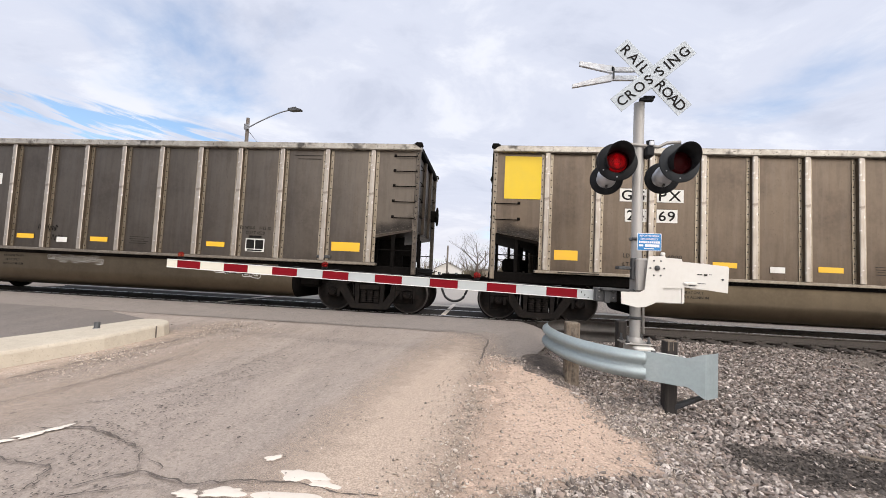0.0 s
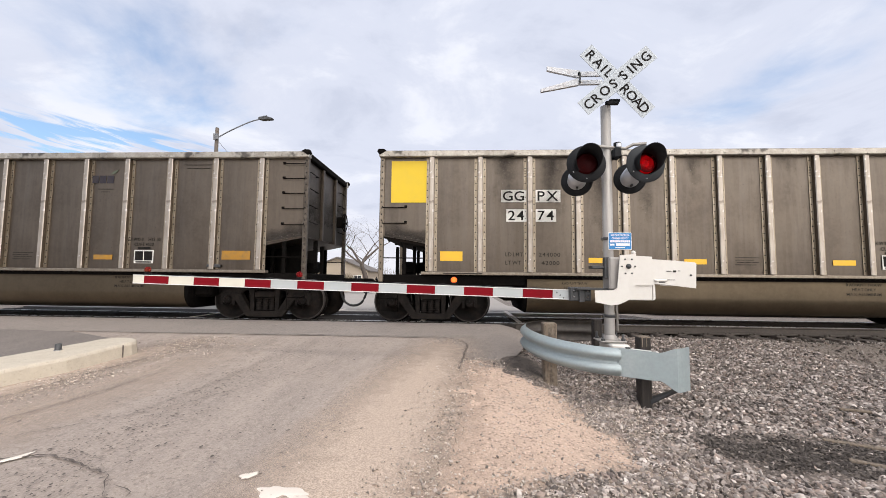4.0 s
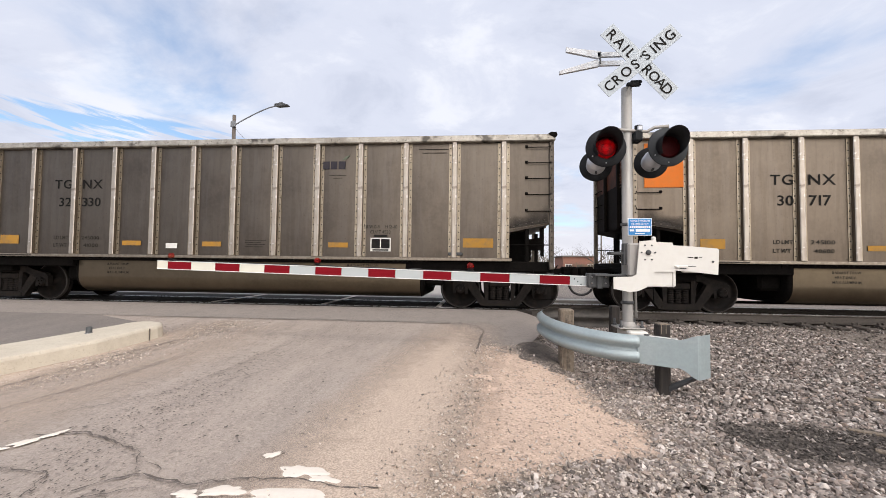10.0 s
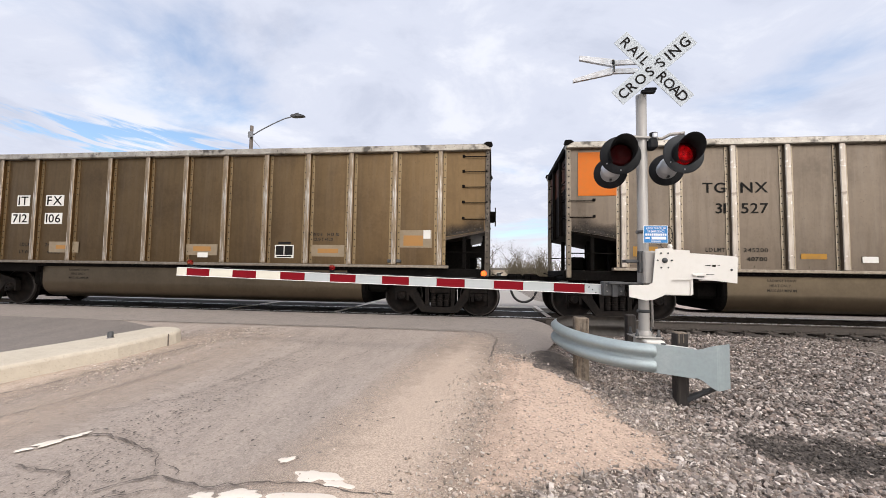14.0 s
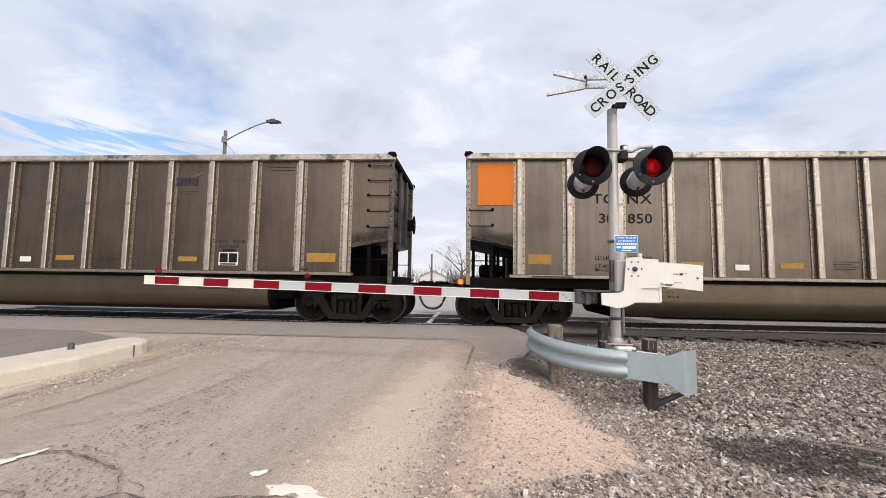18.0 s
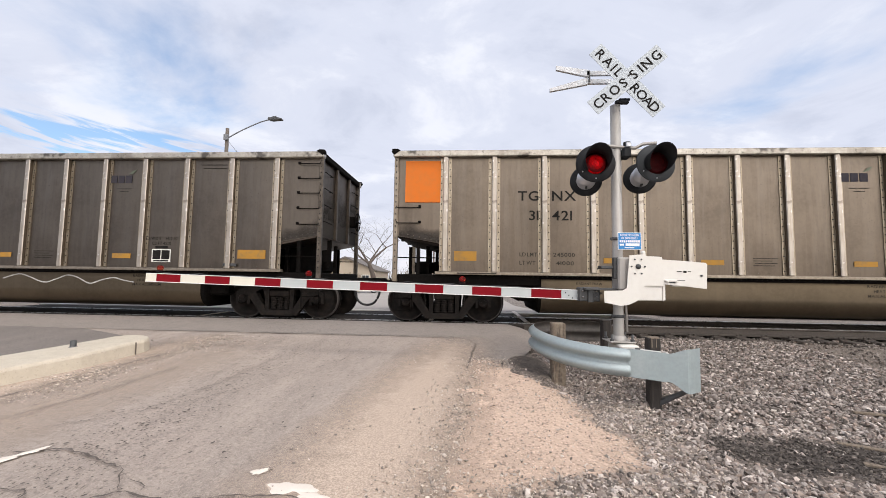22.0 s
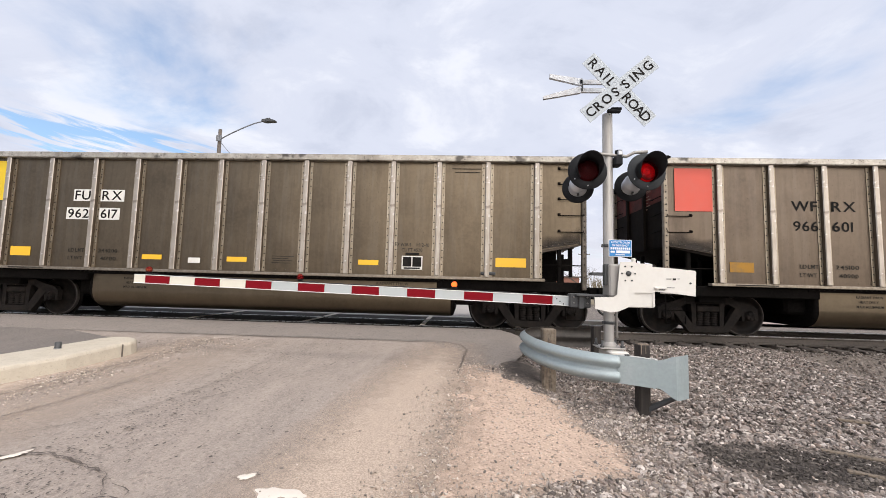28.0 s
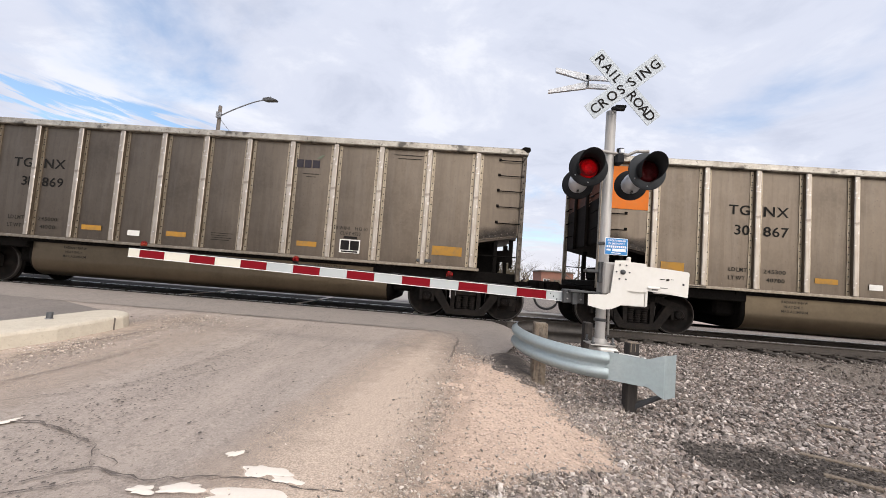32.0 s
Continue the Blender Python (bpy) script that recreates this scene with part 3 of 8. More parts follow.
# ---- mesh building ----
class Build:
    """Vertices and faces of one part."""

    def __init__(self):
        self.v, self.f, self.smooth = [], [], []

    def add(self, verts, faces, smooth=False):
        o = len(self.v)
        self.v += [tuple(p) for p in verts]
        self.f += [tuple(i + o for i in q) for q in faces]
        self.smooth += [smooth] * len(faces)
        return self

    def box(self, x0, x1, y0, y1, z0, z1, c=0.0):
        """A box with chamfered edges of width c."""
        if c <= 0:
            p = [(x, y, z) for x in (x0, x1) for y in (y0, y1) for z in (z0, z1)]
            return self.add(p, [(0, 1, 3, 2), (4, 6, 7, 5), (0, 4, 5, 1), (2, 3, 7, 6), (0, 2, 6, 4), (1, 5, 7, 3)])
        lo, hi = (x0, y0, z0), (x1, y1, z1)
        c = min(c, *[(b - a) * 0.45 for a, b in zip(lo, hi)])
        verts, index = [], {}
        for sx in (0, 1):
            for sy in (0, 1):
                for sz in (0, 1):
                    s = (sx, sy, sz)
                    for ax in range(3):
                        p = [(hi[i] - c if s[i] else lo[i] + c) for i in range(3)]
                        p[ax] = hi[ax] if s[ax] else lo[ax]
                        index[s, ax] = len(verts)
                        verts.append(p)
        faces = []
        for ax in range(3):
            a, b = (ax + 1) % 3, (ax + 2) % 3
            for side in (0, 1):
                q = []
                for ua, ub in ((0, 0), (1, 0), (1, 1), (0, 1)):
                    s = [0, 0, 0]; s[ax], s[a], s[b] = side, ua, ub
                    q.append(index[tuple(s), ax])
                faces.append(q if side else q[::-1])
            for ua in (0, 1):
                for ub in (0, 1):
                    s0, s1 = [0, 0, 0], [0, 0, 0]
                    s0[a] = s1[a] = ua; s0[b] = s1[b] = ub; s1[ax] = 1
                    s0, s1 = tuple(s0), tuple(s1)
                    q = [index[s0, a], index[s1, a], index[s1, b], index[s0, b]]
                    faces.append(q if ua == ub else q[::-1])
        for s in [(i, j, k) for i in (0, 1) for j in (0, 1) for k in (0, 1)]:
            q = [index[s, 0], index[s, 1], index[s, 2]]
            faces.append(q if sum(s) % 2 else q[::-1])
        return self.add(verts, faces)

    def prism(self, poly, d0, d1, plane="xz"):
        """A polygon in a plane, pushed from d0 to d1 along the third axis."""
        put = {"xz": lambda a, b, d: (a, d, b), "xy": lambda a, b, d: (a, b, d), "yz": lambda a, b, d: (d, a, b)}[plane]
        n = len(poly)
        verts = [put(a, b, d0) for a, b in poly] + [put(a, b, d1) for a, b in poly]
        faces = [tuple(range(n))[::-1], tuple(range(n, 2 * n))] + [(i, (i + 1) % n, n + (i + 1) % n, n + i) for i in range(n)]
        return self.add(verts, faces)

    def lathe(self, profile, centre, axis="y", seg=24, smooth=True, cap=False, wobble=0.0):
        """Turn (radius, along) pairs round an axis through centre."""
        cx, cy, cz = centre
        verts, faces = [], []
        for r, d in profile:
            for i in range(seg):
                a = 2 * math.pi * i / seg
                u, w = r * math.cos(a), r * math.sin(a)
                verts.append({"y": (cx + u, cy + d, cz + w), "z": (cx + u, cy + w, cz + d), "x": (cx + d, cy + u, cz + w)}[axis])
        for k in range(len(profile) - 1):
            for i in range(seg):
                j = (i + 1) % seg
                faces.append((k * seg + i, k * seg + j, (k + 1) * seg + j, (k + 1) * seg + i))
        if cap:
            faces += [tuple(range(seg))[::-1], tuple(range((len(profile) - 1) * seg, len(profile) * seg))]
        return self.add(verts, faces, smooth)

    def tube(self, path, radius, seg=8, cap=True):
        """A round bar along points; radius may be a list."""
        pts = [Vector(p) for p in path]
        rad = radius if isinstance(radius, (list, tuple)) else [radius] * len(pts)
        verts, faces = [], []
        for k, p in enumerate(pts):
            d = (pts[min(k + 1, len(pts) - 1)] - pts[max(k - 1, 0)]).normalized()
            ref = Vector((0, 0, 1)) if abs(d.z) < 0.9 else Vector((1, 0, 0))
            s = d.cross(ref).normalized(); u = s.cross(d)
            for i in range(seg):
                a = 2 * math.pi * i / seg
                verts.append(p + rad[k] * (math.cos(a) * s + math.sin(a) * u))
        for k in range(len(pts) - 1):
            for i in range(seg):
                j = (i + 1) % seg
                faces.append((k * seg + i, k * seg + j, (k + 1) * seg + j, (k + 1) * seg + i))
        if cap:
            faces += [tuple(range(seg))[::-1], tuple(range((len(pts) - 1) * seg, len(pts) * seg))]
        return self.add(verts, faces, seg > 5)

    def sweep(self, path, section):
        """A section of (out, up) points carried along a plan path of (x, y, z); out is to the right of the way."""
        pts = [Vector(p) for p in path]
        n, verts, faces = len(section), [], []
        for k, p in enumerate(pts):
            d = pts[min(k + 1, len(pts) - 1)] - pts[max(k - 1, 0)]
            d.z = 0; d.normalize()
            out = Vector((d.y, -d.x, 0))
            verts += [p + out * o + Vector((0, 0, u)) for o, u in section]
        for k in range(len(pts) - 1):
            for i in range(n):
                j = (i + 1) % n
                faces.append((k * n + i, k * n + j, (k + 1) * n + j, (k + 1) * n + i))
        faces += [tuple(range(n))[::-1], tuple(range((len(pts) - 1) * n, len(pts) * n))]
        return self.add(verts, faces)

    def rivet(self, x, y, z, r=0.011, out=-1):
        """A small domed head on a side sheet, pointing along y."""
        h = r * 0.7 * out
        p = [(x + r * math.cos(a), y, z + r * math.sin(a)) for a in [k * math.pi / 3 for k in range(6)]] + \
            [(x + 0.5 * r * math.cos(a), y + h, z + 0.5 * r * math.sin(a)) for a in [k * math.pi / 3 for k in range(6)]]
        return self.add(p, [(i, (i + 1) % 6, 6 + (i + 1) % 6, 6 + i) for i in range(6)] + [tuple(range(6, 12))])

    def mesh(self, name, mat):
        me = bpy.data.meshes.new(name)
        me.from_pydata(self.v, [], self.f)
        me.polygons.foreach_set("use_smooth", self.smooth)
        me.materials.append(mat)
        me.update()
        return me


def part(name, shape, mat, parent=None, label="", at=(0, 0, 0)):
    """Link a shape as one mesh object under a thing or a part."""
    ob = new(name, shape.mesh(name, mat) if isinstance(shape, Build) else shape)
    ob.location = at
    ob.parent = parent
    return tagged(ob, label)


def thing(name, label, category, group="", kind="", at=(0, 0, 0)):
    ob = new(name)
    ob.empty_display_size = 0.2
    ob.location = at
    return tagged(ob, label, category, group, kind)


def setting(name, shape, mat, label, category):
    return tagged(part(name, shape, mat), label, category, "", "structure")


GLYPHS, LETTERS = {}, {}


def make_glyphs(chars):
    """The built-in font's characters as plain outlines, once each."""
    made = []
    for ch in chars:
        cu = bpy.data.curves.new("text", "FONT")
        cu.body, cu.size, cu.offset, cu.extrude, cu.resolution_u = ch, 1.0, 0.012, 0.004, 4
        made.append((ch, new("text", cu), cu))
    dg = bpy.context.evaluated_depsgraph_get()
    for ch, ob, cu in made:
        me = ob.evaluated_get(dg).to_mesh()
        GLYPHS[ch] = (np.array([v.co[:] for v in me.vertices]), [tuple(p.vertices) for p in me.polygons])
    for ch, ob, cu in made:
        bpy.data.objects.remove(ob)
        bpy.data.curves.remove(cu)


make_glyphs("ABCDEFGHIJKLMNOPQRSTUVWXYZ0123456789-")


def letters(body, height, mat, spacing=1.0, bold=0.0):
    """A flat mesh of text in the xz plane, its lower left corner at the origin, facing -y."""
    key = (body, height, mat.name)
    if key not in LETTERS:
        verts, faces, x, count = [], [], 0.0, 0
        for ch in body:
            if ch == " ":
                x += 0.32
                continue
            co, fs = GLYPHS[ch]
            verts.append(co + [x - co[:, 0].min(), 0, 0])
            faces += [tuple(i + count for i in f) for f in fs]
            count += len(co)
            x += np.ptp(co[:, 0]) + 0.10 * spacing
        co = np.concatenate(verts)
        lo, hi = co.min(0), co.max(0)
        s = height / (hi[1] - lo[1])
        me = bpy.data.meshes.new("text")
        me.from_pydata(np.stack([(co[:, 0] - lo[0]) * s, -(co[:, 2] - lo[2]) * s * 0.3, (co[:, 1] - lo[1]) * s], 1).tolist(), [], faces)
        me.materials.append(mat)
        me["wide"] = float((hi[0] - lo[0]) * s)
        LETTERS[key] = me
    return LETTERS[key]


def write(name, body, height, mat, parent, x, y, z, spacing=1.0, bold=0.0, width=0.0):
    """Each word is a part of its own; width is that of the whole line."""
    words = [letters(w, height, mat, spacing, bold) for w in body.split()]
    gap = 0.36 * height
    total = sum(me["wide"] for me in words) + gap * (len(words) - 1)
    k = width / total if width else 1.0
    for me in words:
        part(name, me, mat, parent, at=(x, y, z)).scale.x = k
        x += (me["wide"] + gap) * k


# ---- ground ----
TRACK_Y = 10.52                     # centre line of the track; rail tops at z = 0


def lerp_table(v, table):
    if v <= table[0][0]:
        return table[0][1]
    for (a, za), (b, zb) in zip(table, table[1:]):
        if v <= b:
            return za + (zb - za) * (v - a) / (b - a)
    return table[-1][1]


ROAD_LINE = [(-40, -0.9), (-6, -0.62), (2.0, -0.54), (3.0, -0.46), (8.8, 0.0), (13.4, 0.0), (22, -0.35), (60, -0.6)]
BED_LINE = [(-40, -0.95), (-6, -0.66), (2.0, -0.55), (4.0, -0.49), (5.2, -0.43), (6.6, -0.40), (8.7, -0.215), (12.5, -0.215), (14.5, -0.6), (60, -0.65)]


def road_z(x, y):
    return lerp_table(y, ROAD_LINE)


def smooth(a, b, v):
    s = min(max((v - a) / (b - a), 0), 1)
    return s * s * (3 - 2 * s)


def ground_z(x, y):
    """The lie of the land: the road's hump, and beside it the lower stone bed."""
    side = max(smooth(0.5, 1.5, x), smooth(-8.9, -9.9, x))
    if y > 13.4:
        side = max(smooth(4, 9, x), smooth(-12, -17, x))
    z = road_z(x, y) * (1 - side) + lerp_table(y, BED_LINE) * side
    z += 0.28 * max(0.0, 1 - math.hypot(x - 1.965, y - 5.72) / 0.75)
    return z + 0.018 * noise.noise((x * 1.3, y * 1.3, 0)) * smooth(0.3, 1.5, x) * smooth(9.4, 8.6, y)


def axis(lo, hi, fine_lo, fine_hi, step, far):
    out, v, s = [], fine_lo, step
    while v < fine_hi:
        out.append(v); v += step
    out.append(fine_hi)
    v, s = fine_hi, step
    while v < hi:
        s *= far; v += s; out.append(min(v, hi))
    v, s = fine_lo, step
    while v > lo:
        s *= far; v -= s; out.insert(0, max(v, lo))
    return out


def sheet(xs, ys, height, inside=None):
    b = Build()
    n = len(ys)
    verts = [(x, y, height(x, y)) for x in xs for y in ys]
    faces = []
    for i in range(len(xs) - 1):
        for j in range(n - 1):
            if inside is None or inside((xs[i] + xs[i + 1]) / 2, (ys[j] + ys[j + 1]) / 2):
                faces.append((i * n + j, (i + 1) * n + j, (i + 1) * n + j + 1, i * n + j + 1))
    return b.add(verts, faces, True)


def bed_z(x, y):
    """The bare ground sheet, cut down under the rails and a little below the paving."""
    z = ground_z(x, y) - 0.035
    if 8.9 < y < 12.2:
        z = min(z, -0.26)
    return z


setting("ground", sheet(axis(-1500, 1500, -14, 14, 0.4, 1.3), axis(-300, 1500, -6, 16, 0.4, 1.3), bed_z), EARTH,
        "grey brown bare earth reaching to the horizon", "ground")
setting("far_field", sheet(axis(-1400, 1400, -60, 60, 12, 1.4), axis(30, 1400, 30, 80, 8, 1.35), lambda x, y: -0.56 + 0.0015 * abs(x) * 0.1,
        lambda x, y: abs(x + 3) > 9), GRASS, "dry winter grass beyond the tracks", "field")


def edge_x(y):
    """The ragged edge of the old asphalt beside the dirt shoulder."""
    base = lerp_table(y, [(-30, -4.2), (2.64, -0.42), (3.67, -0.30), (4.61, -0.22), (5.95, 0.0), (7.1, 0.06), (7.9, -0.3)])
    return base + 0.05 * noise.noise((y * 2.1, 3.0, 0)) + 0.025 * noise.noise((y * 7.0, 1.0, 0))


def road_sheet():
    """Old asphalt from in front of the camera to the darker apron."""
    b = Build()
    rows = 90
    ys = [-22 + (7.72 + 22) * (1 - (1 - k / rows) ** 1.6) for k in range(rows + 1)]
    cols = 34
    verts = []
    for y in ys:
        e = edge_x(y)
        for i in range(cols + 1):
            s = i / cols
            x = -17 + (e + 17) * (1 - (1 - s) ** 1.5)
            verts.append((x, y, road_z(x, y) + 0.006 * noise.noise((x * 0.9, y * 0.9, 5)) + (-0.012 if i == cols else 0)))
    n = cols + 1
    return b.add(verts, [(k * n + i, k * n + i + 1, (k + 1) * n + i + 1, (k + 1) * n + i) for k in range(rows) for i in range(cols)], True)


setting("road", road_sheet(), ASPHALT, "old grey asphalt road, cracked and dusty", "road")


def apron_sheet():
    """Darker asphalt laid round the crossing, with a bulge beside the guardrail."""
    b = Build()
    cols, rows = 70, 16
    verts = []
    for i in range(cols + 1):
        x = -17 + 18.6 * i / cols
        near = 7.66 + 0.06 * noise.noise((x * 0.8, 9.0, 0))
        if x > -0.6:
            near = 7.66 - 1.55 * smooth(-0.55, 0.12, x) + 0.05 * noise.noise((x * 4, 2.0, 0))
        if x > 0.55:
            near += 2.2 * smooth(0.55, 1.5, x)
        for k in range(rows + 1):
            y = near + (9.32 - near) * k / rows
            verts.append((x, y, road_z(x, y) * (1 - smooth(0.6, 1.5, x)) + ground_z(x, y) * smooth(0.6, 1.5, x) + 0.009))
    n = rows + 1
    return b.add(verts, [(i * n + k, (i + 1) * n + k, (i + 1) * n + k + 1, i * n + k + 1) for i in range(cols) for k in range(rows)], True)


def left_lane():
    """The lane beyond the island, in darker asphalt."""
    edge = [(-9, -11.4), (-7, -10.7), (-3, -9.3), (2, -7.5), (4.6, -6.35), (5.7, -5.86), (6.3, -5.55), (7.0, -5.9), (7.70, -7.6)]
    ys = [-9 + 16.70 * k / 60 for k in range(61)]
    verts = []
    for y in ys:
        e = lerp_table(y, edge) + (0.06 * noise.noise((y * 3, 8.0, 0)) if y > 6.3 else 0.05)
        verts += [(-16.9 + (e + 16.9) * i / 14, y, road_z(0, y) + (0.010 if i < 14 else 0.002)) for i in range(15)]
    return Build().add(verts, [(k * 15 + i, k * 15 + i + 1, k * 15 + i + 16, k * 15 + i + 15) for k in range(60) for i in range(14)], True)


setting("left_lane", left_lane(), LANE, "darker grey asphalt lane beyond the median", "road")
setting("crossing_apron", apron_sheet(), APRON, "darker patched asphalt beside the rails", "road")
setting("far_road", sheet([-12.5 + 0.7 * i for i in range(22)], axis(13.0, 400, 13.0, 24, 0.8, 1.25), lambda x, y: road_z(x, y) + 0.012),
        material("pale_far_asphalt", (0.30, 0.275, 0.25), 0.9, 0, grain=(40, 0.4, (0.38, 0.345, 0.31)), stain=(0.4, 0.4, (0.36, 0.32, 0.29))),
        "pale asphalt road going on beyond the tracks", "road")


def soil_material(name, sand, base, dark, lo=0.25, hi=0.75):
    """Earth whose tan sand lies as thick as the sheet's "thick" says, broken up by noise."""
    m = bpy.data.materials.new(name)
    m.use_nodes = True
    nt = m.node_tree
    n, ln = nt.nodes.new, nt.links.new
    b = nt.nodes["Principled BSDF"]
    b.inputs["Roughness"].default_value = 0.95
    b.inputs["Specular IOR Level"].default_value = 0.2
    tc, at = n("ShaderNodeTexCoord"), n("ShaderNodeAttribute")
    at.attribute_name = "thick"

    def noise_of(scale, detail=5, rough=0.6):
        tx = n("ShaderNodeTexNoise")
        tx.inputs["Scale"].default_value, tx.inputs["Detail"].default_value, tx.inputs["Roughness"].default_value = scale, detail, rough
        ln(tc.outputs["Object"], tx.inputs["Vector"])
        return tx.outputs["Fac"]

    def level(fac, a0, a1, t1=1.0):
        mr = n("ShaderNodeMapRange")
        mr.inputs["From Min"].default_value, mr.inputs["From Max"].default_value, mr.inputs["To Max"].default_value = a0, a1, t1
        ln(fac, mr.inputs["Value"])
        return mr.outputs[0]

    def mixed(fac, c0, c1):
        mx = n("ShaderNodeMix"); mx.data_type = "RGBA"
        ln(fac, mx.inputs[0])
        for key, c in ((6, c0), (7, c1)):
            if isinstance(c, tuple):
                mx.inputs[key].default_value = (*c, 1)
            else:
                ln(c, mx.inputs[key])
        return mx.outputs[2]

    rich = mixed(level(noise_of(3.5), 0.42, 0.62, 0.6), sand, tuple(0.78 * c for c in sand))
    rich = mixed(level(noise_of(34, 3), 0.55, 0.63, 0.85), rich, tuple(0.42 * c for c in sand))
    rich = mixed(level(noise_of(48, 3), 0.56, 0.64, 0.8), rich, tuple(min(1.35 * c, 0.75) for c in sand))
    poor = mixed(level(noise_of(5), 0.42, 0.62, 0.8), base, dark)
    poor = mixed(level(noise_of(32, 3), 0.52, 0.62, 0.9), poor, tuple(0.4 * c for c in dark))
    poor = mixed(level(noise_of(42, 3), 0.53, 0.62, 0.9), poor, tuple(1.7 * c for c in base))
    wave = n("ShaderNodeMath"); wave.operation = "ADD"
    ln(at.outputs["Fac"], wave.inputs[0]); ln(level(noise_of(9, 9, 0.75), 0.3, 0.7, 0.7), wave.inputs[1])
    ln(mixed(level(wave.outputs[0], lo + 0.35, hi + 0.35), poor, rich), b.inputs["Base Color"])
    bp = n("ShaderNodeBump")
    bp.inputs["Strength"].default_value, bp.inputs["Distance"].default_value = 1.0, 0.012
    ln(noise_of(60, 9, 0.75), bp.inputs["Height"]); ln(bp.outputs[0], b.inputs["Normal"])
    return m


SOIL = soil_material("tan_sandy_soil", (0.57, 0.43, 0.338), (0.28, 0.232, 0.193), (0.15, 0.126, 0.107))
# coal dust on the stones; also colours the painted shadow by the guardrail
COALSHADE = soil_material("coal_dust_and_shade", (0.088, 0.075, 0.067), (0.20, 0.165, 0.142), (0.11, 0.095, 0.083), 0.1, 0.6)


def thick_sheet(name, xs, ys, height, thick, mat, label, category):
    """A finely meshed patch of ground with its covering's thickness at each point; it dips under where that ends."""
    ob = setting(name, sheet(xs, ys, height), mat, label, category)
    a = ob.data.attributes.new("thick", "FLOAT", "POINT")
    a.data.foreach_set("value", [thick(x, y) for x in xs for y in ys])
    return ob


def steps(a, b, k):
    return [a + (b - a) * i / k for i in range(k + 1)]


def lobe(x, y):
    """How deep inside the tan lobe of the shoulder a place lies: 0 at its rim, positive inside."""
    right = lerp_table(y, [(0.6, -0.3), (2.5, 0.05), (2.9, 0.28), (3.2, 0.82), (3.4, 1.32), (3.9, 1.56), (4.3, 1.34), (5.1, 1.12), (5.6, 0.95), (5.9, 0.45), (6.6, -0.1)])
    right += 0.22 * noise.noise((x * 1.3, y * 1.5, 0)) + 0.14 * noise.noise((x * 4.0, y * 4.0, 0)) + 0.09 * noise.noise((x * 10.0, y * 10.0, 0))
    return right - x


def sand_thick(x, y):
    e = edge_x(y)
    broken = math.exp(-((x - e - 0.10) / 0.17) ** 2) * (0.60 + 0.35 * noise.noise((x * 2, y * 2, 1))) * smooth(6.0, 4.2, y)
    near = 0.25 * smooth(3.6, 2.4, y) * smooth(-0.5, 0.1, x)
    return 0.15 + 0.85 * smooth(-0.22, 0.30, lobe(x, y)) - broken - near + 0.34 * noise.noise((x * 1.4, y * 1.4, 6)) + 0.16 * noise.noise((x * 4.5, y * 4.5, 3))


def shoulder_z(x, y):
    e = edge_x(y)
    z = ground_z(x, y) + 0.010 + 0.010 * noise.noise((x * 4, y * 4, 2)) + 0.005 * noise.noise((x * 13, y * 13, 2))
    z -= 0.06 * smooth(-0.55, -0.95, lobe(x, y)) + 0.03 * smooth(e + 0.02, e - 0.10, x) + 0.03 * smooth(6.2, 6.5, y)
    return z


thick_sheet("dirt_shoulder", steps(-0.75, 2.1, 95), steps(-3.0, -0.1, 29) + steps(0.0, 6.6, 190), shoulder_z, sand_thick, SOIL,
            "packed tan dirt shoulder with gravel beside the road", "shoulder")


def blob_sheet(cx, cy, rx, ry, height, seed, rough=0.35, seg=40, turn=0.0, lift=0.0):
    """A thin ragged patch lying on the ground."""
    rng = random.Random(seed)
    b = Build()
    ph = [rng.uniform(0, 6.28) for _ in range(6)]
    rings = 4
    verts = [(cx, cy, height(cx, cy) + lift)]
    for r in range(1, rings + 1):
        for i in range(seg):
            a = 2 * math.pi * i / seg
            k = 1 + rough * sum(math.sin((j + 2) * a + ph[j]) / (j + 2) for j in range(6))
            u, w = rx * k * math.cos(a) * r / rings, ry * k * math.sin(a) * r / rings
            x, y = cx + u * math.cos(turn) - w * math.sin(turn), cy + u * math.sin(turn) + w * math.cos(turn)
            verts.append((x, y, height(x, y) + lift * (1 - (r / rings) ** 4)))
    faces = [(0, 1 + i, 1 + (i + 1) % seg) for i in range(seg)]
    for r in range(rings - 1):
        for i in range(seg):
            j = (i + 1) % seg
            faces.append((1 + r * seg + i, 1 + (r + 1) * seg + i, 1 + (r + 1) * seg + j, 1 + r * seg + j))
    return b.add(verts, faces, True)


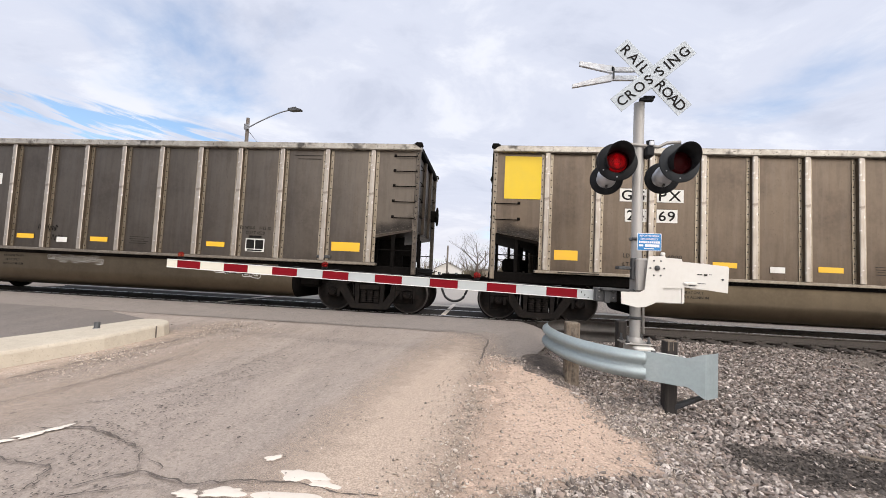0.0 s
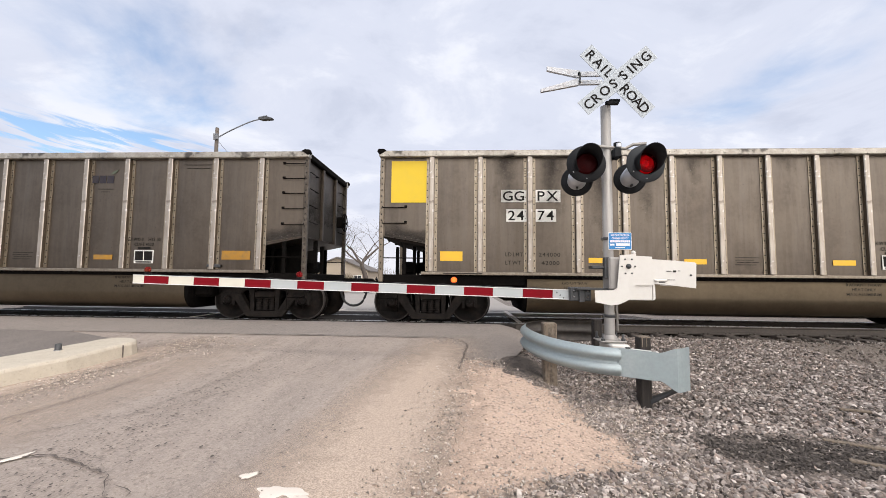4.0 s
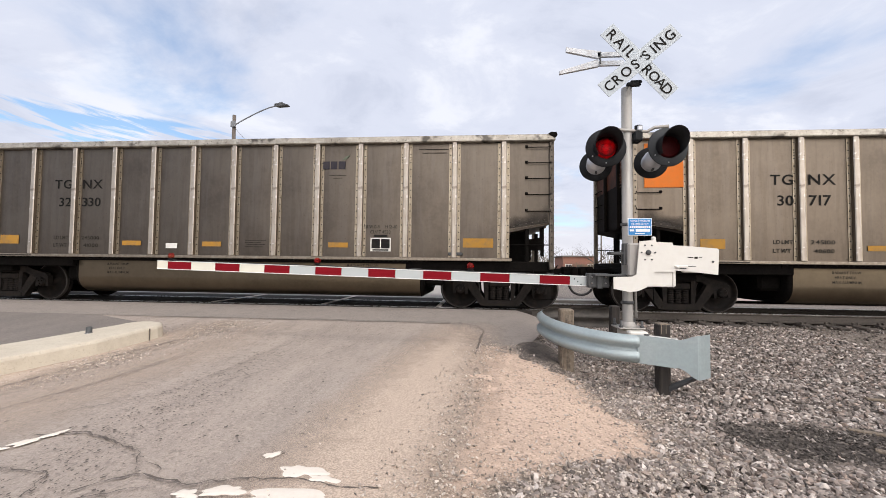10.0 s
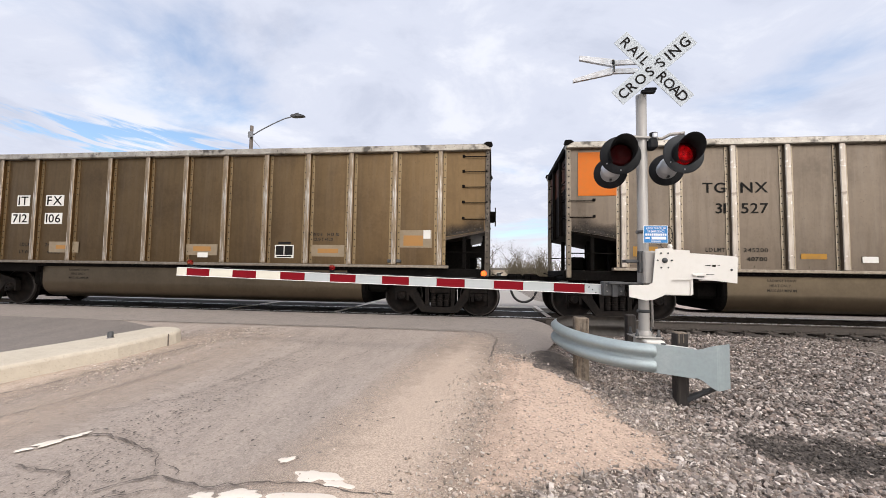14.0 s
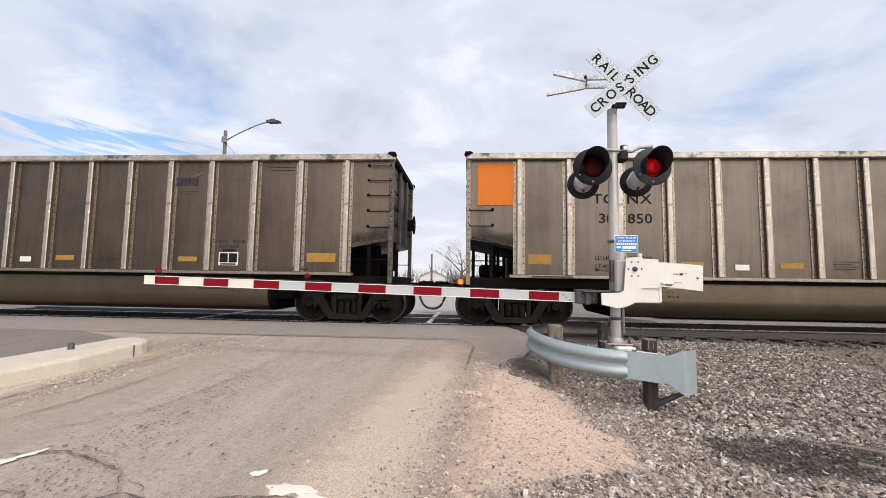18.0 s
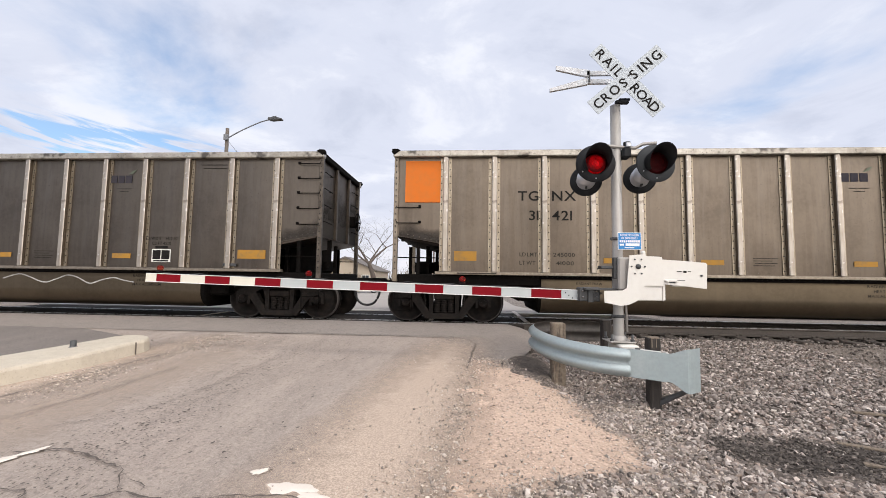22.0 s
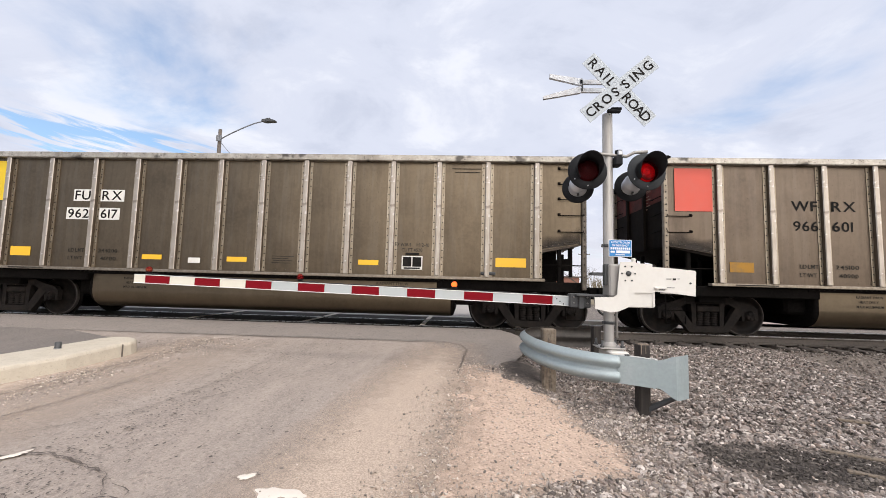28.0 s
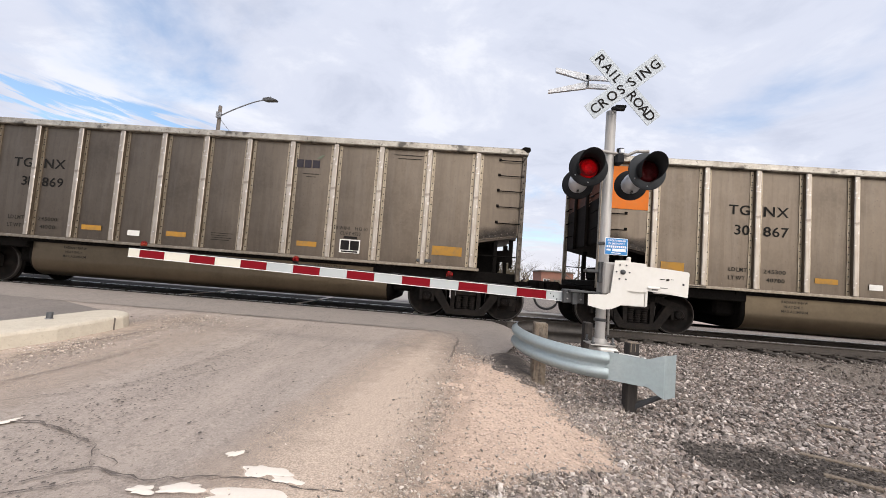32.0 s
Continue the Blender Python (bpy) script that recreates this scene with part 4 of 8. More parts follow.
# dust drifted over the lane, and sand washed against the kerb
def dust_material(name, low, high, most):
    """Dust that thins out to nothing: part clear by a noise of its own."""
    m = bpy.data.materials.new(name)
    m.use_nodes = True
    nt = m.node_tree
    n, ln = nt.nodes.new, nt.links.new
    b = nt.nodes["Principled BSDF"]
    b.inputs["Roughness"].default_value = 0.95
    tc = n("ShaderNodeTexCoord")
    col = n("ShaderNodeTexNoise"); col.inputs["Scale"].default_value = 75; col.inputs["Detail"].default_value = 6
    ln(tc.outputs["Object"], col.inputs["Vector"])
    ramp = n("ShaderNodeValToRGB")
    ramp.color_ramp.elements[0].position, ramp.color_ramp.elements[1].position = 0.36, 0.62
    ramp.color_ramp.elements[0].color, ramp.color_ramp.elements[1].color = (*low, 1), (*high, 1)
    ln(col.outputs["Fac"], ramp.inputs[0]); ln(ramp.outputs[0], b.inputs["Base Color"])
    at = n("ShaderNodeAttribute"); at.attribute_name = "thick"
    big = n("ShaderNodeTexNoise"); big.inputs["Scale"].default_value = 5; big.inputs["Detail"].default_value = 8
    big.inputs["Roughness"].default_value = 0.82
    ln(tc.outputs["Object"], big.inputs["Vector"])
    add = n("ShaderNodeMath"); add.operation = "ADD"
    ln(at.outputs["Fac"], add.inputs[0]); ln(big.outputs["Fac"], add.inputs[1])
    mr = n("ShaderNodeMapRange")
    for key, val in (("From Min", 0.55), ("From Max", 1.45), ("To Min", 0.0), ("To Max", most)):
        mr.inputs[key].default_value = val
    ln(add.outputs[0], mr.inputs["Value"])
    tr, mx = n("ShaderNodeBsdfTransparent"), n("ShaderNodeMixShader")
    ln(mr.outputs[0], mx.inputs[0]); ln(tr.outputs[0], mx.inputs[1]); ln(b.outputs[0], mx.inputs[2])
    ln(mx.outputs[0], nt.nodes["Material Output"].inputs["Surface"])
    return m


DRIFT = dust_material("thin_tan_dust", (0.35, 0.278, 0.223), (0.59, 0.468, 0.372), 0.88)


def drift_sheet(name, path, half, label, gain=1.0):
    """A band of dust along a plan path, thickest at its middle."""
    b, thick, cols = Build(), [], 12
    verts = []
    for k, (x, y, w) in enumerate(path):
        end = math.sin(math.pi * min(1, max(0, k / (len(path) - 1)))) ** 0.5
        for i in range(cols + 1):
            s = 2 * i / cols - 1
            verts.append((x + s * w, y, road_z(x, y) + 0.010 + half))
            thick.append(gain * end * (1 - abs(s)) ** 0.8)
    n = cols + 1
    b.add(verts, [(k * n + i, k * n + i + 1, (k + 1) * n + i + 1, (k + 1) * n + i) for k in range(len(path) - 1) for i in range(cols)], True)
    ob = setting(name, b, DRIFT, label, "dust")
    a = ob.data.attributes.new("thick", "FLOAT", "POINT")
    a.data.foreach_set("value", thick)


drift_sheet("lane_dust", [(-1.15 + 0.12 * y, y, 1.15 - 0.05 * y) for y in [0.2 + 0.45 * k for k in range(18)]], 0.004,
            "tan dust drifted along the edge of the lane", 1.2)
drift_sheet("kerb_dust", [(-5.35 + 0.19 * (y - 4), y, 0.62) for y in [0.0 + 0.4 * k for k in range(20)]], 0.003, "tan sand washed along the kerb", 1.0)
drift_sheet("left_lane_dust", [(-4.3 + 0.16 * (y - 4), y, 0.9) for y in [-2.0 + 0.5 * k for k in range(20)]], 0.001, "thin dust over the worn asphalt", 0.55)


def crack(name, path, width, seed, lift=0.0165):
    """A wandering crack, as a thin ragged strip of dark fill."""
    rng = random.Random(seed)
    pts = []
    for (x0, y0), (x1, y1) in zip(path, path[1:]):
        k = max(2, int(math.hypot(x1 - x0, y1 - y0) / 0.05))
        for i in range(k):
            s = i / k
            pts.append((x0 + (x1 - x0) * s + rng.uniform(-1, 1) * 0.016, y0 + (y1 - y0) * s + rng.uniform(-1, 1) * 0.020))
    pts.append(path[-1])
    verts, faces = [], []
    for k, (x, y) in enumerate(pts):
        nx, ny = pts[min(k + 1, len(pts) - 1)][0] - pts[max(k - 1, 0)][0], pts[min(k + 1, len(pts) - 1)][1] - pts[max(k - 1, 0)][1]
        ln_ = math.hypot(nx, ny) or 1
        w = 0.6 * width * rng.uniform(0.15, 1.3) * (0.25 if k in (0, len(pts) - 1) else 1)
        for s in (-1, 1):
            px, py = x - s * w * ny / ln_, y + s * w * nx / ln_
            verts.append((px, py, road_z(px, py) + lift))
    for k in range(len(pts) - 1):
        faces.append((2 * k, 2 * k + 2, 2 * k + 3, 2 * k + 1))
    return setting(name, Build().add(verts, faces), CRACK, "dark crack in the old asphalt", "crack")


GRIME = dust_material("dark_crack_grime", (0.12, 0.102, 0.09), (0.19, 0.162, 0.143), 0.42)


def grime(path, wide=0.05, gain=0.36):
    """Dark dirt lying loosely round a crack."""
    verts, thick, pts = [], [], []
    for (x0, y0), (x1, y1) in zip(path, path[1:]):
        k = max(2, int(math.hypot(x1 - x0, y1 - y0) / 0.06))
        pts += [(x0 + (x1 - x0) * i / k, y0 + (y1 - y0) * i / k) for i in range(k)]
    for k, (x, y) in enumerate(pts):
        (ax, ay), (bx, by) = pts[max(k - 1, 0)], pts[min(k + 1, len(pts) - 1)]
        l = math.hypot(bx - ax, by - ay)
        for i in range(7):
            s = 2 * i / 6 - 1
            w = wide * (1 + 0.4 * noise.noise((x * 3, y * 3, 9)))
            px, py = x - s * w * (by - ay) / l, y + s * w * (bx - ax) / l
            verts.append((px, py, road_z(px, py) + 0.0145))
            thick.append(gain * (1 - abs(s)) * math.sin(math.pi * (k + 0.5) / len(pts)) ** 0.3)
    b = Build().add(verts, [(k * 7 + i, k * 7 + i + 1, k * 7 + i + 8, k * 7 + i + 7) for k in range(len(pts) - 1) for i in range(6)], True)
    ob = setting("crack_grime", b, GRIME, "dark dirt round a crack in the asphalt", "dirt")
    ob.data.attributes.new("thick", "FLOAT", "POINT").data.foreach_set("value", thick)


crack("road_crack", [(-3.6, 3.12), (-3.31, 3.22), (-2.99, 3.15), (-2.58, 2.99)], 0.015, 1)
crack("road_crack", [(-2.58, 2.99), (-2.45, 2.86), (-2.36, 2.72)], 0.007, 13)
crack("road_crack", [(-2.61, 2.47), (-2.49, 2.61), (-2.36, 2.70), (-2.14, 2.69), (-1.95, 2.63), (-1.67, 2.70), (-1.46, 2.74), (-1.22, 2.75), (-0.91, 2.71), (-0.63, 2.71)], 0.015, 2)
crack("road_crack", [(-3.46, 2.71), (-3.27, 2.68), (-2.95, 2.66)], 0.011, 3)
crack("road_crack", [(-2.95, 2.66), (-2.88, 2.50), (-2.85, 2.39)], 0.009, 14)
crack("road_crack", [(-2.39, 2.87), (-2.26, 2.82), (-2.20, 2.72)], 0.011, 4)
crack("road_crack", [(-2.60, 2.36), (-2.50, 2.41), (-2.30, 2.54), (-2.14, 2.59)], 0.010, 5)
crack("road_crack", [(-4.9, 2.9), (-4.55, 3.25), (-4.26, 4.05), (-4.15, 4.4), (-4.0, 5.0)], 0.010, 6)
crack("road_crack", [(-5.45, 3.3), (-5.19, 3.85), (-5.06, 4.07), (-4.95, 4.54), (-4.82, 5.22), (-4.53, 6.31)], 0.02, 7)
crack("road_crack", [(-6.3, 7.58), (-5.5, 7.66), (-4.7, 7.64), (-4.2, 7.62), (-3.0, 7.72), (-2.0, 7.66), (-1.0, 7.72), (-0.4, 7.68)], 0.013, 8, 0.02)
crack("road_crack", [(-0.4, 7.68), (-0.05, 7.45), (0.08, 7.1), (0.02, 6.6), (-0.02, 6.1), (-0.06, 5.7)], 0.022, 9, 0.024)
crack("road_crack", [(-3.9, 3.5), (-3.1, 4.1), (-2.5, 4.9), (-1.9, 5.9), (-1.6, 6.8)], 0.006, 10)
crack("road_crack", [(0.05, 6.55), (0.4, 6.7), (0.8, 6.78)], 0.008, 11, 0.024)

for path in ([(-3.46, 2.71), (-3.27, 2.68), (-2.95, 2.66), (-2.85, 2.39)], [(-3.31, 3.22), (-2.99, 3.15), (-2.58, 2.99), (-2.40, 2.80), (-2.34, 2.62)],
             [(-2.65, 2.44), (-2.49, 2.61), (-2.36, 2.68), (-2.14, 2.66), (-1.95, 2.63), (-1.67, 2.69), (-1.46, 2.74), (-1.22, 2.75), (-0.91, 2.71), (-0.63, 2.71)],
             [(-2.55, 2.36), (-2.3, 2.52), (-2.14, 2.58), (-1.9, 2.5)], [(-3.25, 4.0), (-3.01, 4.8), (-2.91, 5.68), (-2.8, 6.3)],
             [(-4.41, 3.43), (-4.25, 3.83), (-4.18, 4.2), (-4.1, 4.73), (-3.95, 5.5)]):
    grime(path, *((0.10, 0.32) if path[-1][1] > 5 else ()))

for seed, (cx, cy, rx, ry, turn) in enumerate([(-1.535, 3.03, 0.062, 0.036, 0.9), (-1.22, 2.85, 0.18, 0.070, -0.15), (-1.04, 2.775, 0.11, 0.045, -0.25),
                                               (-1.16, 2.575, 0.33, 0.085, 0.05), (-1.63, 2.59, 0.14, 0.055, 0.3), (-1.85, 2.54, 0.08, 0.045, 0.2),
                                               (-3.47, 3.15, 0.085, 0.034, 0.95), (-3.56, 3.02, 0.10, 0.040, 0.85), (-3.64, 2.90, 0.06, 0.022, 0.8)]):
    setting("paint_patch", blob_sheet(cx, cy, rx, ry, lambda x, y: road_z(x, y) + 0.012, 30 + seed, 0.45, 44, turn, 0.008), ROADPAINT,
            "worn scrap of white road paint", "road marking")


def pits():
    """Shallow dark pits, pecks and scraped marks in the worn wheel track, longest along the lane."""
    rng = random.Random(12)
    b = Build()
    for k in range(1300):
        y = 2.35 + 4.9 * rng.random() ** 1.15
        mid = lerp_table(y, [(2.3, -2.75), (3.3, -2.98), (5.3, -2.95), (6.2, -2.8), (7.2, -2.45)])
        x = mid + rng.gauss(0, 0.23)
        if k % 6 == 0:
            x, y = rng.uniform(-4.6, -0.8), max(y, 3.0 + rng.random())
        rx, ry = (rng.uniform(0.004, 0.010), rng.uniform(0.004, 0.014)) if k % 9 else (rng.uniform(0.008, 0.016), rng.uniform(0.010, 0.022))
        lean = 0.12 + rng.uniform(-0.3, 0.3)
        verts = []
        for i in range(7):
            a = 2 * math.pi * i / 7
            w = rng.uniform(0.6, 1.2)
            u, v = rx * w * math.cos(a), ry * w * math.sin(a)
            px, py = x + u + lean * v, y + v
            verts.append((px, py, road_z(px, py) + 0.0155))
        b.add(verts, [tuple(range(7))])
    return b


tagged(part("road_pits", pits(), CRACK), "small dark pits worn into the asphalt", "pits", "", "stuff")


def coal_thick(x, y):
    d = math.hypot((x - 3.05 - 0.25 * (y - 3.8)) / 1.0, (y - 3.84 + 0.10 * (x - 2.9)) / 0.30)
    return 1.15 - 0.75 * d + 0.5 * noise.noise((x * 2.4, y * 3.2, 3)) + 0.25 * noise.noise((x * 7, y * 8, 3))


thick_sheet("coal_patch", steps(1.7, 4.3, 70), steps(3.0, 4.5, 50), lambda x, y: ground_z(x, y) + 0.008 - 0.045 * smooth(0.20, -0.35, coal_thick(x, y))
            + 0.006 * noise.noise((x * 12, y * 12, 2)), coal_thick, COALSHADE, "dark patch of coal dust on the stones", "dirt patch")


# the guardrail's shadow, laid on the ground as a dark sheet
def guard_shade_thick(x, y):
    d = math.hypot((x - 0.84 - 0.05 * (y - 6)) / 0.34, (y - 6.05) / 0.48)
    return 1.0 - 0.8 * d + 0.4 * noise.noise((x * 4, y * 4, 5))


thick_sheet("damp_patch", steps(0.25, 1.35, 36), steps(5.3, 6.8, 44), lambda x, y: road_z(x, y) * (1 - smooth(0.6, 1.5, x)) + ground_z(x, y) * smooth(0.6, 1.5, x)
            + 0.020 - 0.05 * smooth(0.3, -0.05, guard_shade_thick(x, y)), guard_shade_thick, COALSHADE, "shadow under the guardrail, painted as a dark patch", "dirt patch")


# ---- loose stone ----
def stone_field(name, spots, sizes, mat, label, category, seed, sink=0.35):
    """Angular stones: bent 12-point solids, each turned and stretched its own way, in one mesh."""
    rng = np.random.default_rng(seed)
    phi = (1 + 5 ** 0.5) / 2
    ico = np.array([(-1, phi, 0), (1, phi, 0), (-1, -phi, 0), (1, -phi, 0), (0, -1, phi), (0, 1, phi), (0, -1, -phi), (0, 1, -phi),
                    (phi, 0, -1), (phi, 0, 1), (-phi, 0, -1), (-phi, 0, 1)]) / 1.9
    tri = np.array([(0, 11, 5), (0, 5, 1), (0, 1, 7), (0, 7, 10), (0, 10, 11), (1, 5, 9), (5, 11, 4), (11, 10, 2), (10, 7, 6), (7, 1, 8),
                    (3, 9, 4), (3, 4, 2), (3, 2, 6), (3, 6, 8), (3, 8, 9), (4, 9, 5), (2, 4, 11), (6, 2, 10), (8, 6, 7), (9, 8, 1)])
    n = len(spots)
    pts = np.repeat(ico[None], n, 0) * rng.uniform(0.45, 1.25, (n, 12, 1))
    pts *= np.stack([rng.uniform(0.9, 1.75, n), rng.uniform(0.7, 1.2, n), rng.uniform(0.32, 0.75, n)], 1)[:, None]
    q = rng.normal(size=(n, 4)) * [1, 0.32, 0.32, 1]
    q /= np.linalg.norm(q, axis=1)[:, None]
    w, x, y, z = q.T
    rot = np.stack([np.stack([1 - 2 * (y * y + z * z), 2 * (x * y - z * w), 2 * (x * z + y * w)], 1),
                    np.stack([2 * (x * y + z * w), 1 - 2 * (x * x + z * z), 2 * (y * z - x * w)], 1),
                    np.stack([2 * (x * z - y * w), 2 * (y * z + x * w), 1 - 2 * (x * x + y * y)], 1)], 1)
    pts = np.einsum("nij,nkj->nki", rot, pts) * np.asarray(sizes)[:, None, None]
    pts += np.asarray(spots)[:, None]
    pts[:, :, 2] += (0.5 - sink) * np.asarray(sizes)[:, None]
    faces = (tri[None] + 12 * np.arange(n)[:, None, None]).reshape(-1, 3)
    me = bpy.data.meshes.new(name)
    me.vertices.add(n * 12); me.vertices.foreach_set("co", pts.ravel())
    me.loops.add(len(faces) * 3); me.loops.foreach_set("vertex_index", faces.ravel())
    me.polygons.add(len(faces)); me.polygons.foreach_set("loop_start", np.arange(len(faces)) * 3)
    me.materials.append(mat)
    me.update(calc_edges=True)
    me.shade_flat()
    return tagged(part(name, me, mat), label, category, "", "stuff")


def scatter(count, draw, keep, seed):
    rng = random.Random(seed)
    out = []
    while len(out) < count:
        x, y = draw(rng)
        if keep(x, y, rng):
            out.append((x, y, ground_z(x, y) + (0.004 if x < 2.2 and y < 6.3 and lobe(x, y) > -0.9 else -0.012)))
    return out


def on_bed(x, y, rng):
    edge = lerp_table(y, [(0.5, 0.3), (2.4, 0.35), (2.9, 0.72), (3.6, 1.32), (4.3, 1.26), (5.1, 1.0), (5.8, 0.9), (6.6, 0.9), (7.4, 1.1), (9.2, 1.25)])
    inside = lobe(x, y) + 0.12 * noise.noise((x * 3.0, y * 3.0, 4))
    if y > 6.2:
        inside = max(inside, edge - x)
    if inside > 0 and rng.random() > 0.28 * math.exp(-inside * 7):
        return False
    if coal_thick(x, y) > 0.45 and rng.random() < 0.50:
        return False
    fine = math.exp(-((x - 1.62) / 0.30) ** 2 - ((y - 4.22) / 0.26) ** 2) + math.exp(-((x - 0.5) / 0.28) ** 2 - ((y - 2.85) / 0.22) ** 2)
    return rng.random() > 0.7 * fine


near_spots = scatter(44000, lambda r: (0.2 + 6.3 * r.random() ** 1.15, 2.0 + 7.2 * r.random() ** 1.35), on_bed, 5)
stone_field("ballast", near_spots, [random.Random(i).choice((0.008, 0.010, 0.013, 0.016, 0.020, 0.023, 0.030)) * (0.85 + 0.3 * random.Random(i + 9).random())
                                    for i in range(len(near_spots))], STONE, "grey and pinkish crushed stone ballast", "ballast", 6)
big_spots = scatter(6500, lambda r: (0.35 + 3.6 * r.random(), 2.05 + 2.6 * r.random() ** 1.2), lambda x, y, r: on_bed(x, y, r) and lobe(x, y) < -0.05 and coal_thick(x, y) < 0.55, 55)
stone_field("ballast", big_spots, [random.Random(i + 31).uniform(0.015, 0.031) for i in range(len(big_spots))], STONE, "larger pale pieces of crushed stone", "ballast", 56, 0.22)
heap = [(1.965 + d * math.cos(a), 5.72 + d * math.sin(a), ground_z(1.965 + d * math.cos(a), 5.72 + d * math.sin(a))) for d, a in
        [(0.75 * random.Random(i).random() ** 0.6, 6.283 * random.Random(i + 5000).random()) for i in range(2200)]]
stone_field("stone_heap", heap, [random.Random(i).uniform(0.012, 0.03) for i in range(len(heap))], STONE, "crushed stone heaped round the mast's foot", "ballast", 12)
far_spots = scatter(27000, lambda r: (1.2 + 30 * r.random() ** 1.7, 5.0 + 8.2 * r.random()), lambda x, y, r: x > 1.25 and not (9.72 < y < 9.85), 8)
side_spots = [q for q in far_spots if q[1] < 9.7]
shaded_spots = [q for q in far_spots if q[1] > 9.7]
stone_field("ballast", side_spots, [random.Random(i).uniform(0.013, 0.030) for i in range(len(side_spots))], RAILSTONE,
            "grey crushed stone ballast along the rails", "ballast", 9)
# near-black stones stand in for the shadow beneath the cars
stone_field("sooty_ballast", shaded_spots, [random.Random(i).uniform(0.016, 0.034) for i in range(len(shaded_spots))], SHADESTONE,
            "ballast between the rails, blackened for the train's shadow", "ballast", 10)
back_spots = scatter(8000, lambda r: (0.2 + 8.0 * r.random() ** 1.2, -5.0 + 7.2 * r.random()), lambda x, y, r: x > 0.35 + 0.15 * noise.noise((x, y * 2, 0)), 28)
stone_field("ballast", back_spots, [random.Random(i).uniform(0.014, 0.034) for i in range(len(back_spots))], STONE,
            "grey and pinkish crushed stone beside the road", "ballast", 29)
left_spots = scatter(5000, lambda r: (-9.3 - 25 * r.random() ** 1.6, 7.2 + 5.5 * r.random()), lambda x, y, r: True, 18)
stone_field("ballast", left_spots, [random.Random(i).uniform(0.03, 0.055) for i in range(len(left_spots))], STONE,
            "grey crushed stone ballast along the rails", "ballast", 19)


def on_dirt(x, y, rng):
    e = edge_x(y)
    if x < e - 0.35 and rng.random() > 0.04:
        return False
    near_edge = math.exp(-((x - e - 0.12) / 0.16) ** 2)
    fine = math.exp(-((x - 1.62) / 0.34) ** 2 - ((y - 4.22) / 0.30) ** 2) + math.exp(-((x - 0.5) / 0.32) ** 2 - ((y - 2.85) / 0.26) ** 2)
    return rng.random() < 0.16 + 0.75 * near_edge + 0.9 * fine + 0.55 * smooth(0.35, -0.1, lobe(x, y)) * smooth(-0.5, 0.1, x) + 0.3 * smooth(3.4, 2.4, y)


peb = scatter(17000, lambda r: (-1.5 + 3.5 * r.random(), 1.9 + 4.9 * r.random() ** 1.35), on_dirt, 21)
peb = [(x, y, z + 0.016) for x, y, z in peb]
stone_field("loose_gravel", peb, [random.Random(i).choice((0.0035, 0.0045, 0.005, 0.006, 0.007, 0.009, 0.013)) for i in range(len(peb))], PEBBLE,
            "loose tan gravel on the dirt shoulder", "gravel", 22)
kerb_grit = [(-5.02 + 0.19 * (y - 5.0) + dx, y, road_z(0, y) + 0.006) for y, dx in
             [(random.Random(i).uniform(2.0, 7.4), random.Random(i + 7).gauss(0.05, 0.16) + (0.5 * random.Random(i + 3).random() if i % 3 == 0 else 0)) for i in range(3600)]]
kerb_grit += [(x, y, road_z(x, y) + 0.008) for x, y in [(-4.55 + random.Random(i).gauss(0, 0.42), 6.75 + random.Random(i + 99).gauss(0, 0.30)) for i in range(500)]]
stone_field("kerb_grit", kerb_grit, [random.Random(i).choice((0.004, 0.005, 0.007, 0.010, 0.014)) for i in range(len(kerb_grit))], PEBBLE, "tan grit lying along the kerb", "gravel", 23)


crumbs = [(x, y, ground_z(x, y) + 0.012) for x, y in [(random.Random(i).uniform(1.8, 4.2), random.Random(i + 77).uniform(3.05, 4.45)) for i in range(9000)]
          if coal_thick(x, y) > random.Random(int(x * 1e4)).uniform(0.1, 0.6)]
stone_field("coal_crumbs", crumbs, [random.Random(i).choice((0.004, 0.006, 0.008, 0.012, 0.016)) for i in range(len(crumbs))], COALGRIT,
            "coal crumbs and grit on the dark patch", "coal", 41)


# ---- median kerb ----
def median():
    """A raised concrete island with a rounded nose, running back beside the lane."""
    b = Build()
    right = [(-9.6, -7.0), (-8.2, -3.0), (-6.40, 2.0), (-5.54, 4.15), (-5.13, 5.2), (-4.99, 6.08)]
    left = [(-5.72, 6.08), (-5.86, 5.7), (-6.05, 5.2), (-6.35, 4.6), (-7.5, 2.0), (-9.3, -3.0), (-10.7, -7.0)]
    nose = []
    for k in range(9):
        a = math.pi * k / 8
        nose.append((-5.355 + 0.365 * math.cos(a), 6.08 + 0.34 * math.sin(a)))
    ring = right[:-1] + nose + left[1:]
    n = len(ring)
    tops = []
    for inset, dz in ((0.0, -0.08), (0.018, 0.165), (0.035, 0.195), (0.07, 0.208)):
        for i, (x, y) in enumerate(ring):
            px, py = ring[i - 1] if i else ring[0]
            qx, qy = ring[i + 1] if i < n - 1 else ring[-1]
            dx, dy = qx - px, qy - py
            l = math.hypot(dx, dy) or 1
            ix, iy = x - inset * dy / l, y + inset * dx / l
            tops.append((ix, iy, road_z(ix, iy) + dz))
    faces = []
    for r in range(3):
        for i in range(n):
            j = (i + 1) % n
            faces.append((r * n + i, r * n + j, (r + 1) * n + j, (r + 1) * n + i))
    b.add(tops, faces)
    cap = [tops[3 * n + i] for i in range(n)]
    m = n // 2
    b.add(cap, [(i, i + 1, n - 2 - i, n - 1 - i) for i in range(m - 1)] + ([(m - 1, m, n - m)] if n - m != m else []))
    return b


